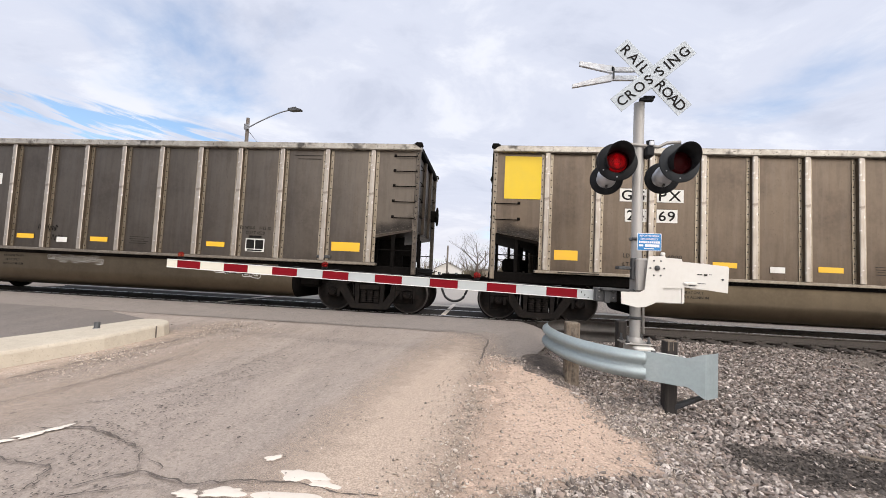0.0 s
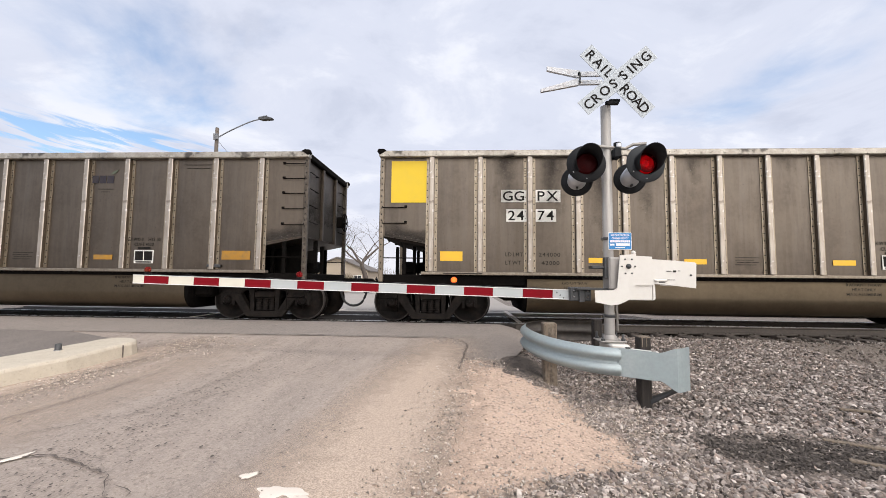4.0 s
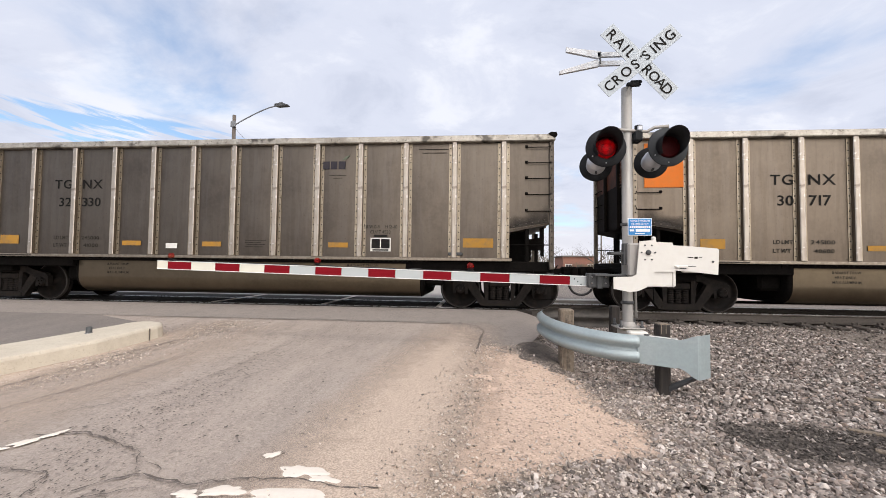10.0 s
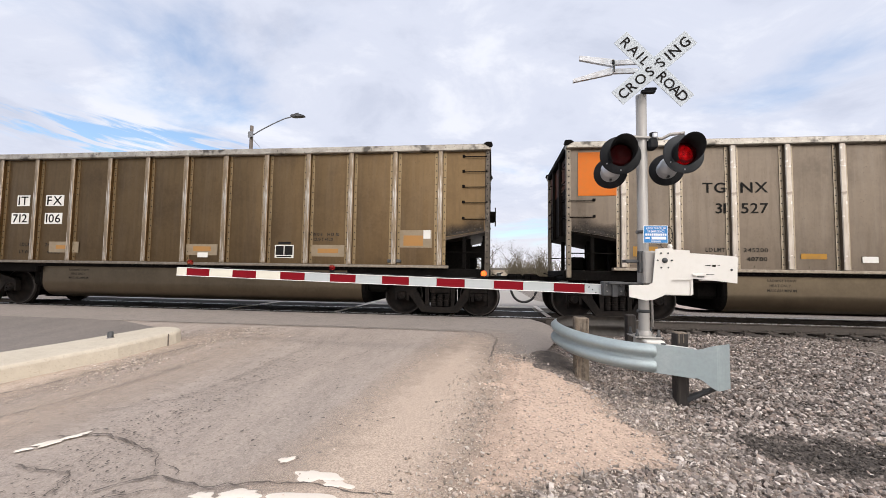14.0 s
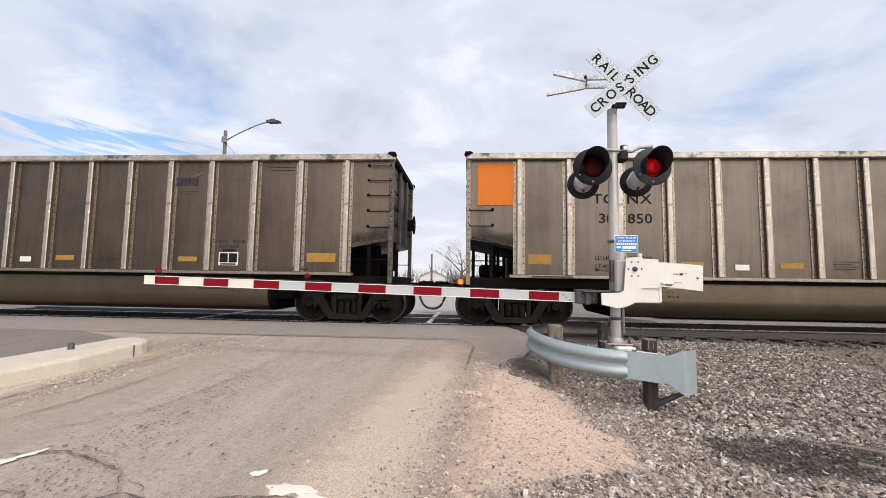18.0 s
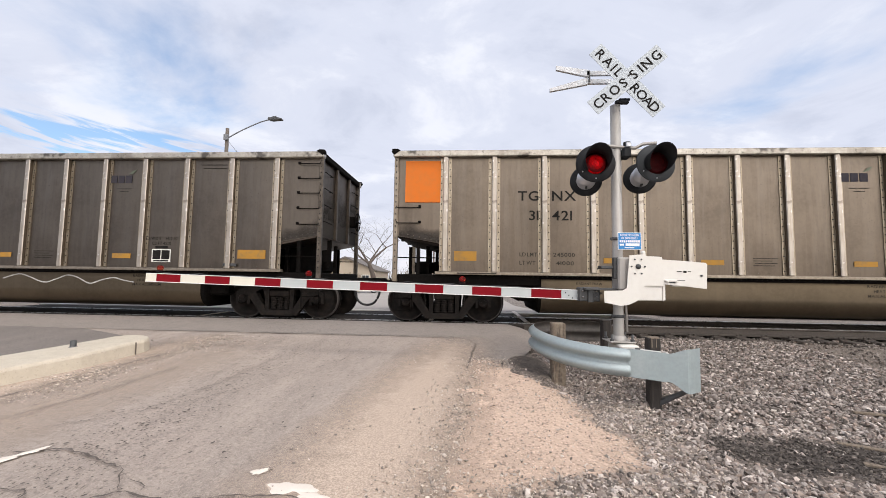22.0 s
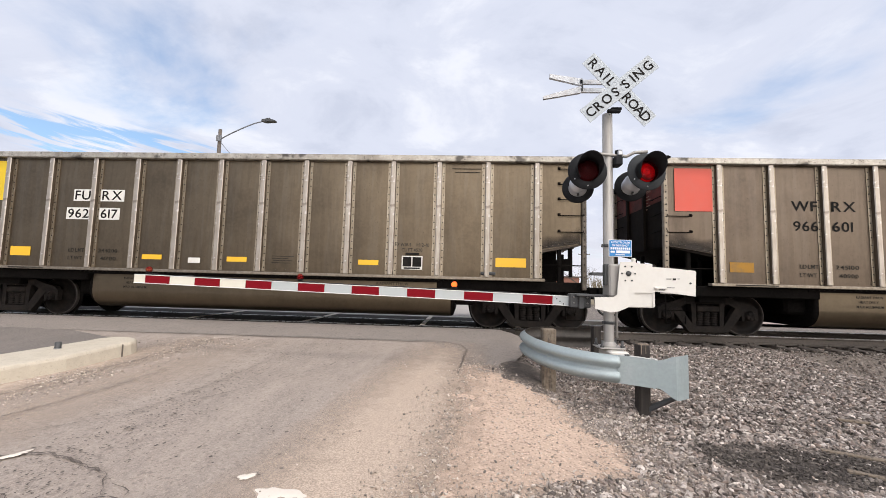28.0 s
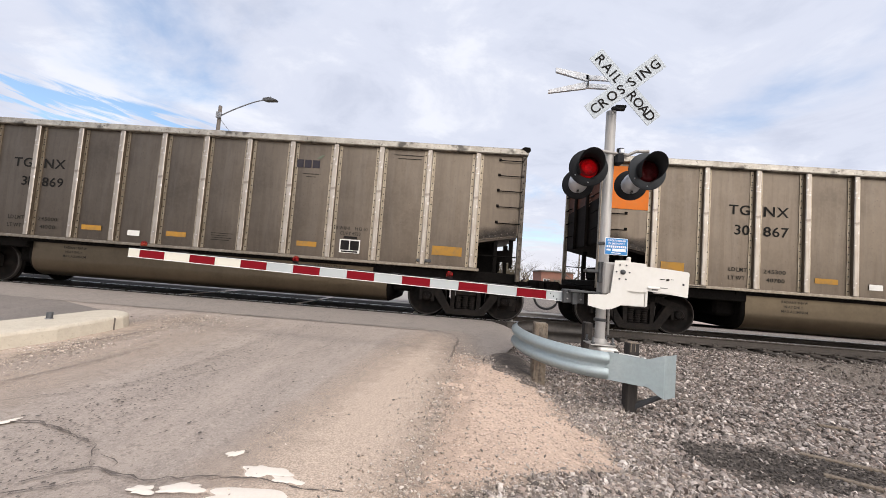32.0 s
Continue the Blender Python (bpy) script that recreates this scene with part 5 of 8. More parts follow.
island = tagged(part("median_kerb", median(), CONCRETE), "pale concrete median island with a rounded nose", "kerb", "", "structure")
part("expansion_joint", Build().box(-5.022, -5.002, 5.93, 5.936, -0.215, -0.035), CRACK, island)
stub = thing("post_stub", "short rusty stub of a cut off metal post on the median", "post stub", at=(-5.61, 5.53, -0.057))
part("stub_pipe", Build().lathe([(0.038, 0.0), (0.038, 0.095), (0.030, 0.095), (0.030, 0.03)], (0, 0, 0), "z", 14), DARKSTEEL, stub)
part("stub_collar", Build().lathe([(0.05, 0.0), (0.05, 0.010), (0.038, 0.013)], (0, 0, 0), "z", 14), TREAD, stub)
paint_stone = stone_field("pale_rubble", [(-5.35, 4.80, -0.30), (-5.31, 4.86, -0.30), (-5.38, 4.77, -0.30)], [0.04, 0.032, 0.028], ROADPAINT, "pale lumps of broken concrete at the kerb", "rubble", 31)


# ---- track ----
def rail_build(y, top):
    b = Build()
    if top:
        b.sweep([(-260, y, 0), (-14, y, 0), (14, y, 0), (260, y, 0)], [(-0.034, -0.012), (0.034, -0.012), (0.034, -0.004), (0.028, 0.0), (-0.028, 0.0), (-0.034, -0.004)])
    else:
        b.sweep([(-260, y, 0), (-14, y, 0), (14, y, 0), (260, y, 0)],
                [(-0.075, -0.185), (0.075, -0.185), (0.075, -0.172), (0.012, -0.155), (0.010, -0.05), (0.036, -0.035), (0.036, -0.012),
                 (-0.036, -0.012), (-0.036, -0.035), (-0.010, -0.05), (-0.012, -0.155), (-0.075, -0.172)])
    return b


for y in (TRACK_Y - 0.755, TRACK_Y + 0.755):
    r = thing("rail", "steel rail with a polished running surface on brown sides", "rail", "rails", "structure")
    part("rail_web", rail_build(y, False), RAILSIDE, r)
    part("rail_head", rail_build(y, True), RAILTOP, r)

tie_mesh = Build().box(-0.115, 0.115, -1.3, 1.3, -0.18, 0.0, 0.012).mesh("railway_tie", TIE)
plate_mesh = Build().box(-0.10, 0.10, -0.19, 0.19, 0.0, 0.018, 0.004).mesh("tie_plate", RAILSIDE)
spike_mesh = Build().box(-0.018, 0.018, -0.018, 0.018, 0.0, 0.045, 0.006).mesh("spike", RAILSIDE)
tie_rng = random.Random(3)
for k in range(130):
    x = 1.75 + 0.52 * k if k < 85 else -9.6 - 0.52 * (k - 85)
    tie = thing("railway_tie", "dark creosoted wooden railway tie", "railway tie", "railway ties", at=(x + tie_rng.uniform(-0.02, 0.02), TRACK_Y + tie_rng.uniform(-0.05, 0.05), -0.203))
    part("beam", tie_mesh, TIE, tie)
    part("tie_plate", plate_mesh, RAILSIDE, tie, at=(0, -0.755, 0.0))
    if k < 26:
        part("spike", spike_mesh, RAILSIDE, tie, at=(0.05, -0.85, 0.018))
        part("spike", spike_mesh, RAILSIDE, tie, at=(-0.05, -0.85, 0.018))

panel_thing = tagged(new("crossing_panels"), "dark crossing panels laid between and beside the rails", "crossing surface", "", "structure")
for k in range(6):
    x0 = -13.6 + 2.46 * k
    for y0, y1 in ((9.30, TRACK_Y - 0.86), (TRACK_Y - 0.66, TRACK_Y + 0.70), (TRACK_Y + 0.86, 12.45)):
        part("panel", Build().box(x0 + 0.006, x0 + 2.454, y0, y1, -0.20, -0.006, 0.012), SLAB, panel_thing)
setting("concrete_header", Build().box(-14, 4.4, 12.50, 13.05, -0.25, 0.006, 0.01), HEADER, "light concrete strip along the far side of the crossing", "kerb")
for x in (-6.7, -3.84, -0.98, 1.3):
    setting("lane_line", Build().box(x - 0.055, x + 0.055, TRACK_Y - 0.60, TRACK_Y + 0.60, -0.004, 0.006).box(x - 0.055, x + 0.055, TRACK_Y + 0.9, 13.3, 0.0, 0.012), ROADPAINT, "worn white line painted across the crossing", "road marking")


# ---- crossing signal ----
MX, MY = 1.965, 5.74
signal = thing("crossing_signal", "silver crossing mast with crossbuck, red lights and lowered gate", "crossing signal", at=(0, 0, 0))
part("foundation", Build().box(MX - 0.13, MX + 0.20, MY - 0.12, MY + 0.2, -0.5, 0.03, 0.03), UNDER, signal, "dark foundation block")
part("foundation_cap", Build().box(MX - 0.08, MX + 0.16, MY - 0.28, MY + 0.2, 0.03, 0.175, 0.02), WHITEBOX, signal, "white foundation cap")
part("base_flange", Build().box(MX - 0.17, MX + 0.17, MY - 0.17, MY + 0.17, 0.185, 0.205, 0.008)
     .lathe([(0.10, 0.205), (0.095, 0.24), (0.072, 0.27)], (MX, MY, 0), "z", 20), MAST, signal, "cast base flange")
for sx in (-1, 1):
    for sy in (-1, 1):
        part("anchor_bolt", Build().lathe([(0.016, 0), (0.016, 0.10), (0.0, 0.10)], (MX + sx * 0.13, MY + sy * 0.13, 0.195), "z", 8)
             .lathe([(0.028, 0.01), (0.028, 0.035), (0.0, 0.035)], (MX + sx * 0.13, MY + sy * 0.13, 0.195), "z", 6, False), DARKSTEEL, signal)
part("mast_pipe", Build().lathe([(0.068, 0.13), (0.068, 3.42), (0.0, 3.44)], (MX, MY, 0), "z", 28), MAST, signal)
part("mast_cap", Build().box(MX - 0.02, MX + 0.16, MY - 0.09, MY - 0.03, 3.42, 3.47, 0.01).box(MX + 0.03, MX + 0.18, MY - 0.08, MY - 0.02, 3.46, 3.50, 0.01), BLACK, signal)
part("conduit", Build().tube([(MX + 0.10, MY - 0.02, 0.32), (MX + 0.085, MY - 0.03, 0.8), (MX + 0.09, MY - 0.04, 1.25)], 0.018, 8), MAST, signal)
for z in (0.52, 1.56):
    part("clamp_band", Build().lathe([(0.070, -0.02), (0.076, -0.02), (0.076, 0.02), (0.070, 0.02)], (MX, MY, z), "z", 24).box(MX - 0.095, MX - 0.06, MY - 0.03, MY + 0.0, z - 0.02, z + 0.02, 0.004), DARKSTEEL, signal)


def crossbuck_blade(angle, depth, body, places):
    """One board of the X, with its letters standing on it."""
    m = Matrix.Translation((2.065, depth, 3.705)) @ Matrix.Rotation(radians(-angle), 4, "Y")
    shape = Build().box(-0.61, 0.61, -0.004, 0.004, -0.114, 0.114, 0.002)
    blade = part("crossbuck_blade", shape, SIGNWHITE, signal, "white crossbuck board with black letters")
    blade.matrix_basis = m
    for ch, x in zip(body, places):
        me = letters(ch, 0.132, INK, 1.0, 0.012)
        part("letter", me, INK, blade, at=(x - me["wide"] / 2, -0.0065, -0.0675))
    for x in (-0.03, 0.05):
        part("bolt", Build().lathe([(0.014, -0.004), (0.012, -0.012), (0, -0.013)], (x, 0, 0.03), "y", 8), DARKSTEEL, blade)


crossbuck_blade(-47.3, 5.565, "RAILROAD", [-0.50, -0.355, -0.245, -0.145, 0.165, 0.285, 0.405, 0.52])
crossbuck_blade(40.3, 5.545, "CROSSING", [-0.51, -0.375, -0.225, -0.075, 0.105, 0.225, 0.335, 0.50])
# the sign for the other street, seen from its edge
wing = part("rear_crossbuck", Build().box(1.62, 2.0, 5.86, 5.90, 3.93, 4.0, 0.004).box(1.60, 1.98, 5.88, 5.92, 3.815, 3.885, 0.004), SIGNBACK, signal, "white rear crossbuck seen edge on")
for (x0, z0, x1, z1, h0, h1) in ((1.66, 3.960, 1.185, 4.055, 0.052, 0.030), (1.63, 3.850, 1.095, 3.725, 0.050, 0.022)):
    part("board", Build().add([(x0, 5.86, z0 - h0), (x1, 5.86, z1 - h1), (x1, 5.86, z1 + h1), (x0, 5.86, z0 + h0),
                               (x0, 5.90, z0 - h0 - 0.004), (x1, 5.90, z1 - h1 - 0.004), (x1, 5.90, z1 + h1), (x0, 5.90, z0 + h0)],
                              [(0, 1, 2, 3), (7, 6, 5, 4), (0, 4, 5, 1), (1, 5, 6, 2), (2, 6, 7, 3), (3, 7, 4, 0)]), SIGNBACK, wing)
for x in (1.655,):
    part("brace", Build().box(x - 0.01, x + 0.01, 5.85, 5.87, 3.83, 3.98, 0.002), DARKSTEEL, wing)

part("cross_arm", Build().tube([(1.62, 5.62, 2.80), (1.75, 5.66, 2.835), (MX, 5.68, 2.82), (2.20, 5.68, 2.80), (2.30, 5.66, 2.85), (2.46, 5.62, 2.85)], 0.022, 10)
     .tube([(1.80, 5.74, 2.70), (MX + 0.15, 5.74, 2.70)], 0.02, 8), MAST, signal)
part("junction_box", Build().box(MX + 0.06, MX + 0.17, 5.62, 5.78, 2.66, 2.80, 0.02).lathe([(0.05, 0), (0.05, 0.06), (0.02, 0.07)], (MX + 0.13, 5.68, 2.82), "z", 12), BLACK, signal)
part("bracket_cap", Build().box(MX + 0.10, MX + 0.17, 5.62, 5.70, 2.80, 2.87, 0.012), SILVER, signal)

LED_MOVES, ARM_MOVES = [], []


def lamp_head(x, y, z, facing, tilt, lit, first=False):
    """A round dark disc with a long hood, a red lens, and the lit plate behind it. Local -y is where it shines."""
    m = Matrix.Translation((x, y, z)) @ Matrix.Rotation(radians(facing), 4, "Z") @ Matrix.Rotation(radians(tilt), 4, "X")
    disc = part("signal_light", Build().lathe([(0.147, -0.015), (0.250, -0.012), (0.258, -0.002), (0.250, 0.008), (0.147, 0.012)], (0, 0, 0), "y", 48), DISC if first else BLACK, signal,
                "round dark disc with a hooded red lamp")
    disc.matrix_basis = m
    hood = Build()
    seg, verts = 28, []
    for ring, d in ((0.150, -0.012), (0.156, -0.012)):
        for i in range(seg + 1):
            a = radians(-75 + 300 * i / seg)
            reach = -0.04 - 0.26 * (0.5 + 0.5 * math.sin(a)) ** 0.7
            flare = 1 + 0.16 * (0.5 + 0.5 * math.sin(a))
            verts += [(ring * math.cos(a), d, ring * math.sin(a)), (ring * flare * math.cos(a), reach, ring * flare * math.sin(a))]
    n = 2 * (seg + 1)
    faces = []
    for i in range(seg):
        faces += [(2 * i, 2 * i + 1, 2 * i + 3, 2 * i + 2), (n + 2 * i, n + 2 * i + 2, n + 2 * i + 3, n + 2 * i + 1), (2 * i + 1, n + 2 * i + 1, n + 2 * i + 3, 2 * i + 3)]
    part("hood", hood.add(verts, faces, True), BLACK, disc)
    part("housing", Build().lathe([(0.150, 0.0), (0.146, 0.15), (0.125, 0.20), (0.0, 0.21)], (0, 0, 0), "y", 28), SILVER if not lit else BLACK, disc)
    part("lens", Build().lathe([(0.148, -0.016), (0.145, -0.026), (0.115, -0.036), (0.07, -0.043), (0.0, -0.046)], (0, 0, 0), "y", 32), LENS, disc, "red ribbed lens")
    if lit:
        plate = part("led_plate", Build().lathe([(0.0, -0.045)] + [(0.134 * math.sin(radians(a)), -0.045 * math.cos(radians(a))) for a in (20, 40, 60, 78, 88)], (0, 0, 0), "y", 28), LED, disc, "lit red light source", at=(0, 0.035, 0))
        part_back = Build().lathe([(0.134 * math.sin(radians(a)), 0.045 * math.cos(radians(a))) for a in (90, 78, 60, 40, 20)] + [(0.0, 0.045)], (0, 0, 0), "y", 28)
        me = plate.data
        both = Build()
        both.v = [tuple(v.co) for v in me.vertices]; both.f = [tuple(p.vertices) for p in me.polygons]; both.smooth = [False] * len(both.f)
        split = len(both.f)
        both.add(part_back.v, part_back.f)
        plate.data = both.mesh("led_plate", LED)
        plate.data.materials.append(LEDBACK)
        plate.data.materials.append(LEDCORE)
        for p in plate.data.polygons:
            p.material_index = 2 if p.index < 28 else 0 if p.index < split else 1
        LED_MOVES.append((plate, lit))
    part("bolt", Build().lathe([(0.010, -0.012), (0.008, -0.022), (0, -0.023)], (0.0, 0, -0.205), "y", 8), SILVER, disc)
    part("bolt", Build().lathe([(0.010, -0.012), (0.008, -0.022), (0, -0.023)], (-0.17, 0, -0.11), "y", 8), SILVER, disc)
    return disc


lamp_head(1.635, 5.56, 2.553, -4, -3, "left")
lamp_head(2.415, 5.56, 2.553, 3, -3, "right", True)
for x, z in ((1.615, 2.44), (2.375, 2.475)):
    rear = part("rear_light", Build().lathe([(0.09, 0.10), (0.21, 0.105), (0.225, 0.115), (0.21, 0.125), (0.09, 0.13)], (0, 0, 0), "y", 40), BLACK, signal, "rear lamp with a silver can")
    rear.matrix_basis = Matrix.Translation((x, 5.95, z)) @ Matrix.Rotation(radians(-14), 4, "Z")
    part("can", Build().lathe([(0.0, -0.14), (0.10, -0.13), (0.125, -0.09), (0.128, 0.10), (0.14, 0.105)], (0, 0, 0), "y", 32), SILVER, rear)
    part("latch", Build().box(-0.015, 0.015, -0.10, 0.02, -0.145, -0.125, 0.004), DARKSTEEL, rear)
    part("hood", Build().lathe([(0.13, 0.13), (0.15, 0.40)], (0, 0, 0), "y", 24), BLACK, rear)

# emergency notice
notice = part("notice_plate", Build().box(1.893, 2.192, 5.512, 5.518, 1.396, 1.622, 0.006), WHITEINK, signal, "small blue emergency notice plate")
part("face", Build().box(1.901, 2.184, 5.508, 5.511, 1.404, 1.614, 0.002), BLUE, notice, "blue face")
write("line", "REPORT PROBLEM", 0.026, WHITEINK, notice, 1.925, 5.506, 1.573, 1.0, 0.01, 0.235)
write("line", "OR EMERGENCY", 0.026, WHITEINK, notice, 1.935, 5.506, 1.533, 1.0, 0.01, 0.215)
for k in range(10):
    part("line", Build().box(1.915 + 0.026 * k, 1.935 + 0.026 * k, 5.505, 5.507, 1.492, 1.520), WHITEINK, notice)
part("line", Build().box(1.99, 2.165, 5.505, 5.507, 1.444, 1.480), WHITEINK, notice)
part("line", Build().box(1.915, 1.968, 5.505, 5.507, 1.450, 1.474), WHITEINK, notice)
part("line", Build().box(1.98, 2.10, 5.505, 5.507, 1.418, 1.428), WHITEINK, notice)

# gate mechanism: white counterweight plate, drive housing, bracket
outline = [(2.02, 1.322), (2.19, 1.335), (2.215, 1.35), (2.225, 1.315), (2.42, 1.305), (2.425, 1.272), (2.70, 1.255), (2.955, 1.235), (2.975, 1.22), (2.962, 0.905),
           (2.60, 0.945), (2.445, 0.955), (2.43, 0.935), (2.20, 0.935), (2.19, 0.80), (2.10, 0.735), (2.00, 0.688), (1.90, 0.672), (1.70, 0.712), (1.695, 0.862),
           (1.93, 0.868), (1.98, 0.90)]
mech = part("counterweight_plate", Build().prism(outline, 5.46, 5.475), WHITEBOX, signal, "white enamelled counterweight plate")
part("flange", Build().prism([(2.43, 0.742), (2.43, 0.955), (2.46, 0.957), (2.46, 0.76)], 5.475, 5.60), WHITEBOX, mech)
part("hub_bolt", Build().lathe([(0.034, 0), (0.030, -0.020), (0.012, -0.028), (0, -0.028)], (2.125, 5.46, 1.178), "y", 12), DARKSTEEL, mech)
for k in range(6):
    a = radians(60 * k)
    part("bolt", Build().lathe([(0.011, 0), (0.009, -0.012), (0, -0.013)], (2.125 + 0.083 * math.cos(a), 5.46, 1.178 + 0.105 * math.sin(a)), "y", 8), DARKSTEEL, mech)
part("slot", Build().box(2.50, 2.58, 5.452, 5.46, 0.972, 0.99, 0.003).box(2.44, 2.70, 5.456, 5.46, 1.005, 1.012), DARKSTEEL, mech)
part("mark", Build().box(2.60, 2.66, 5.456, 5.4595, 1.115, 1.125).box(2.68, 2.72, 5.456, 5.4595, 1.105, 1.13).box(2.74, 2.77, 5.456, 5.4595, 1.12, 1.128), FAINT, mech)
part("bolt", Build().lathe([(0.014, 0), (0.012, -0.012), (0, -0.013)], (2.90, 5.46, 1.07), "y", 8), DARKSTEEL, mech)
part("lower_block", Build().box(2.12, 2.43, 5.480, 5.56, 0.742, 0.985, 0.010), WHITEBOX, signal, "white lower block")
part("pivot_lever", Build().box(2.44, 2.60, 5.440, 5.459, 0.985, 1.018, 0.008).lathe([(0.016, 0), (0.014, -0.014), (0, -0.015)], (2.47, 5.44, 0.995), "y", 8), WHITEBOX, signal, "white pivot lever")
part("hook_knob", Build().lathe([(0.022, 0.0), (0.03, 0.02), (0.022, 0.045), (0.0, 0.05)], (2.205, 5.50, 1.335), "z", 12), WHITEBOX, signal, "small white knob")
part("weight_block", Build().box(2.55, 2.94, 5.475, 5.54, 0.93, 1.225, 0.008), WHITEBOX, signal, "white counterweight block")
part("drive_housing", Build().box(1.90, 2.16, 5.52, 5.80, 0.87, 1.30, 0.02), MAST, signal, "grey gate drive housing")
part("housing_bracket", Build().box(1.70, 1.93, 5.60, 5.75, 1.15, 1.19, 0.006).box(1.86, 1.93, 5.58, 5.66, 1.02, 1.30, 0.006), DARKSTEEL, signal)
part("cable", Build().tube([(1.94, 5.58, 1.28), (1.93, 5.56, 1.12), (1.96, 5.55, 1.0), (1.935, 5.55, 0.92)], 0.012, 6), HOSE, signal)
part("arm_socket", Build().box(1.44, 1.72, 5.70, 5.86, 0.71, 0.90, 0.012).box(1.50, 1.93, 5.60, 5.72, 0.865, 0.895, 0.006).box(1.55, 1.62, 5.66, 5.70, 0.70, 0.90, 0.005), DARKSTEEL, signal, "dark steel arm socket")
for x in (1.49, 1.60, 1.67):
    for z in (0.77, 0.85):
        part("bolt", Build().lathe([(0.013, 0), (0.012, -0.015), (0, -0.016)], (x, 5.70, z), "y", 8), TREAD, signal)

# gate arm: from the socket to the tip, local x runs to the socket
tip, root = Vector((-5.075, 6.12, 0.942)), Vector((1.46, 5.80, 0.793))
along = root - tip
arm_len = along.length
arm = part("gate_arm", Build().box(0, arm_len, -0.010, 0.045, -0.045, 0.045, 0.004), WHITETAPE, signal, "long gate arm in red and white reflective stripes")
arm.matrix_basis = Matrix.Translation(tip) @ Matrix.Rotation(math.atan2(along.y, along.x), 4, "Z") @ Matrix.Rotation(-math.asin(along.z / arm_len), 4, "Y")
edge, stripe = 0.185, 0.4085
part("stripe", Build().box(0.0, edge - 0.004, -0.015, -0.0105, -0.064, 0.064, 0.001), TIPTAPE, arm, "cream tip stripe")
for k in range(16):
    x0 = edge + stripe * k
    mat = REDTAPE if k % 2 == 0 else (TIPTAPE if k < 4 else WHITETAPE)
    part("stripe", Build().box(x0, min(x0 + stripe - 0.003, arm_len), -0.015, -0.0105, -0.062, 0.062, 0.001), mat, arm, "red stripe" if k % 2 == 0 else "white stripe")
part("edge_rib", Build().box(0, arm_len, -0.020, 0.05, 0.058, 0.068, 0.002), ARMEDGE, arm)
part("edge_rib", Build().box(0, arm_len, -0.020, 0.05, -0.068, -0.058, 0.002), ARMEDGE, arm)
zig = [(edge + 15 * stripe + 0.05 * (k % 2) + 0.045 * (k // 2), 0.050 - 0.017 * k) for k in range(7)]
part("torn_edge", Build().prism([(x, z) for x, z in zig] + [(x + 0.012, z - 0.004) for x, z in reversed(zig)], -0.017, -0.0155), BLACK, arm)
cable_pts = [(0.25 + 0.13 * k, 0.02, 0.072 + 0.006 * math.sin(k * 1.7) + (0.012 if k % 5 == 0 else 0)) for k in range(46)]
part("lamp_cable", Build().tube(cable_pts, 0.007, 5), HOSE, arm)
for k, x in enumerate((0.215, 2.65, 4.94)):
    lamp = part("arm_lamp", Build().lathe([(0.030, 0.066), (0.030, 0.085), (0.046, 0.088), (0.046, 0.100)], (0, 0, 0), "z", 16).box(-0.05, 0.05, -0.02, 0.03, 0.066, 0.076, 0.003), BLACK, arm, "small red lamp on the gate arm", at=(x, 0.01, 0.016))
    part("dome", Build().lathe([(0.0, -0.047), (0.028, -0.040), (0.043, -0.02), (0.048, 0.0), (0.043, 0.02), (0.028, 0.036), (0.0, 0.042)], (0, 0, 0.132), "y", 18), DOME, lamp, "red dome")
    if k == 2:
        half = Build().lathe([(0.0, -0.036), (0.024, -0.031), (0.039, -0.015), (0.043, -0.001)], (0, 0, 0), "y", 14)
        cut = len(half.f)
        half.lathe([(0.043, 0.001), (0.039, 0.015), (0.024, 0.031), (0.0, 0.036)], (0, 0, 0), "y", 14)
        bulb = part("bulb", half, BULB, lamp, "lit amber bulb", at=(0, 0, 0.132))
        bulb.data.materials.append(LEDBACK)
        for p in bulb.data.polygons:
            p.material_index = 0 if p.index < cut else 1
        ARM_MOVES.append(bulb)

# ---- guardrail round the mast ----
guard = thing("guardrail", "dull galvanised steel guardrail curved round the signal mast", "guardrail")
PLAN = [(1.775, 4.845, 0.228), (1.62, 4.88, 0.234), (1.45, 4.96, 0.243), (1.28, 5.09, 0.256), (1.12, 5.27, 0.272), (0.99, 5.50, 0.292), (0.91, 5.75, 0.312),
        (0.885, 6.00, 0.330), (0.92, 6.25, 0.342), (1.03, 6.47, 0.35), (1.22, 6.64, 0.352), (1.45, 6.73, 0.35), (1.75, 6.76, 0.347), (2.1, 6.77, 0.345)]
W = [(0.0, 0.0), (0.018, -0.012), (0.062, -0.045), (0.072, -0.075), (0.062, -0.105), (0.012, -0.135), (0.006, -0.155), (0.012, -0.175), (0.062, -0.205), (0.072, -0.235),
     (0.062, -0.265), (0.018, -0.298), (0.0, -0.31)]
section = [(-o, u) for o, u in W] + [(-o + 0.006, u) for o, u in reversed(W)]


def finer(path, k=4):
    """A smooth curve through plan points."""
    pts = [Vector(p) for p in path]
    out = []
    for i in range(len(pts) - 1):
        p0, p1, p2, p3 = pts[max(i - 1, 0)], pts[i], pts[i + 1], pts[min(i + 2, len(pts) - 1)]
        for j in range(k):
            s = j / k
            out.append(0.5 * ((2 * p1) + (p2 - p0) * s + (2 * p0 - 5 * p1 + 4 * p2 - p3) * s * s + (3 * p1 - p0 - 3 * p2 + p3) * s ** 3))
    return out + [pts[-1]]


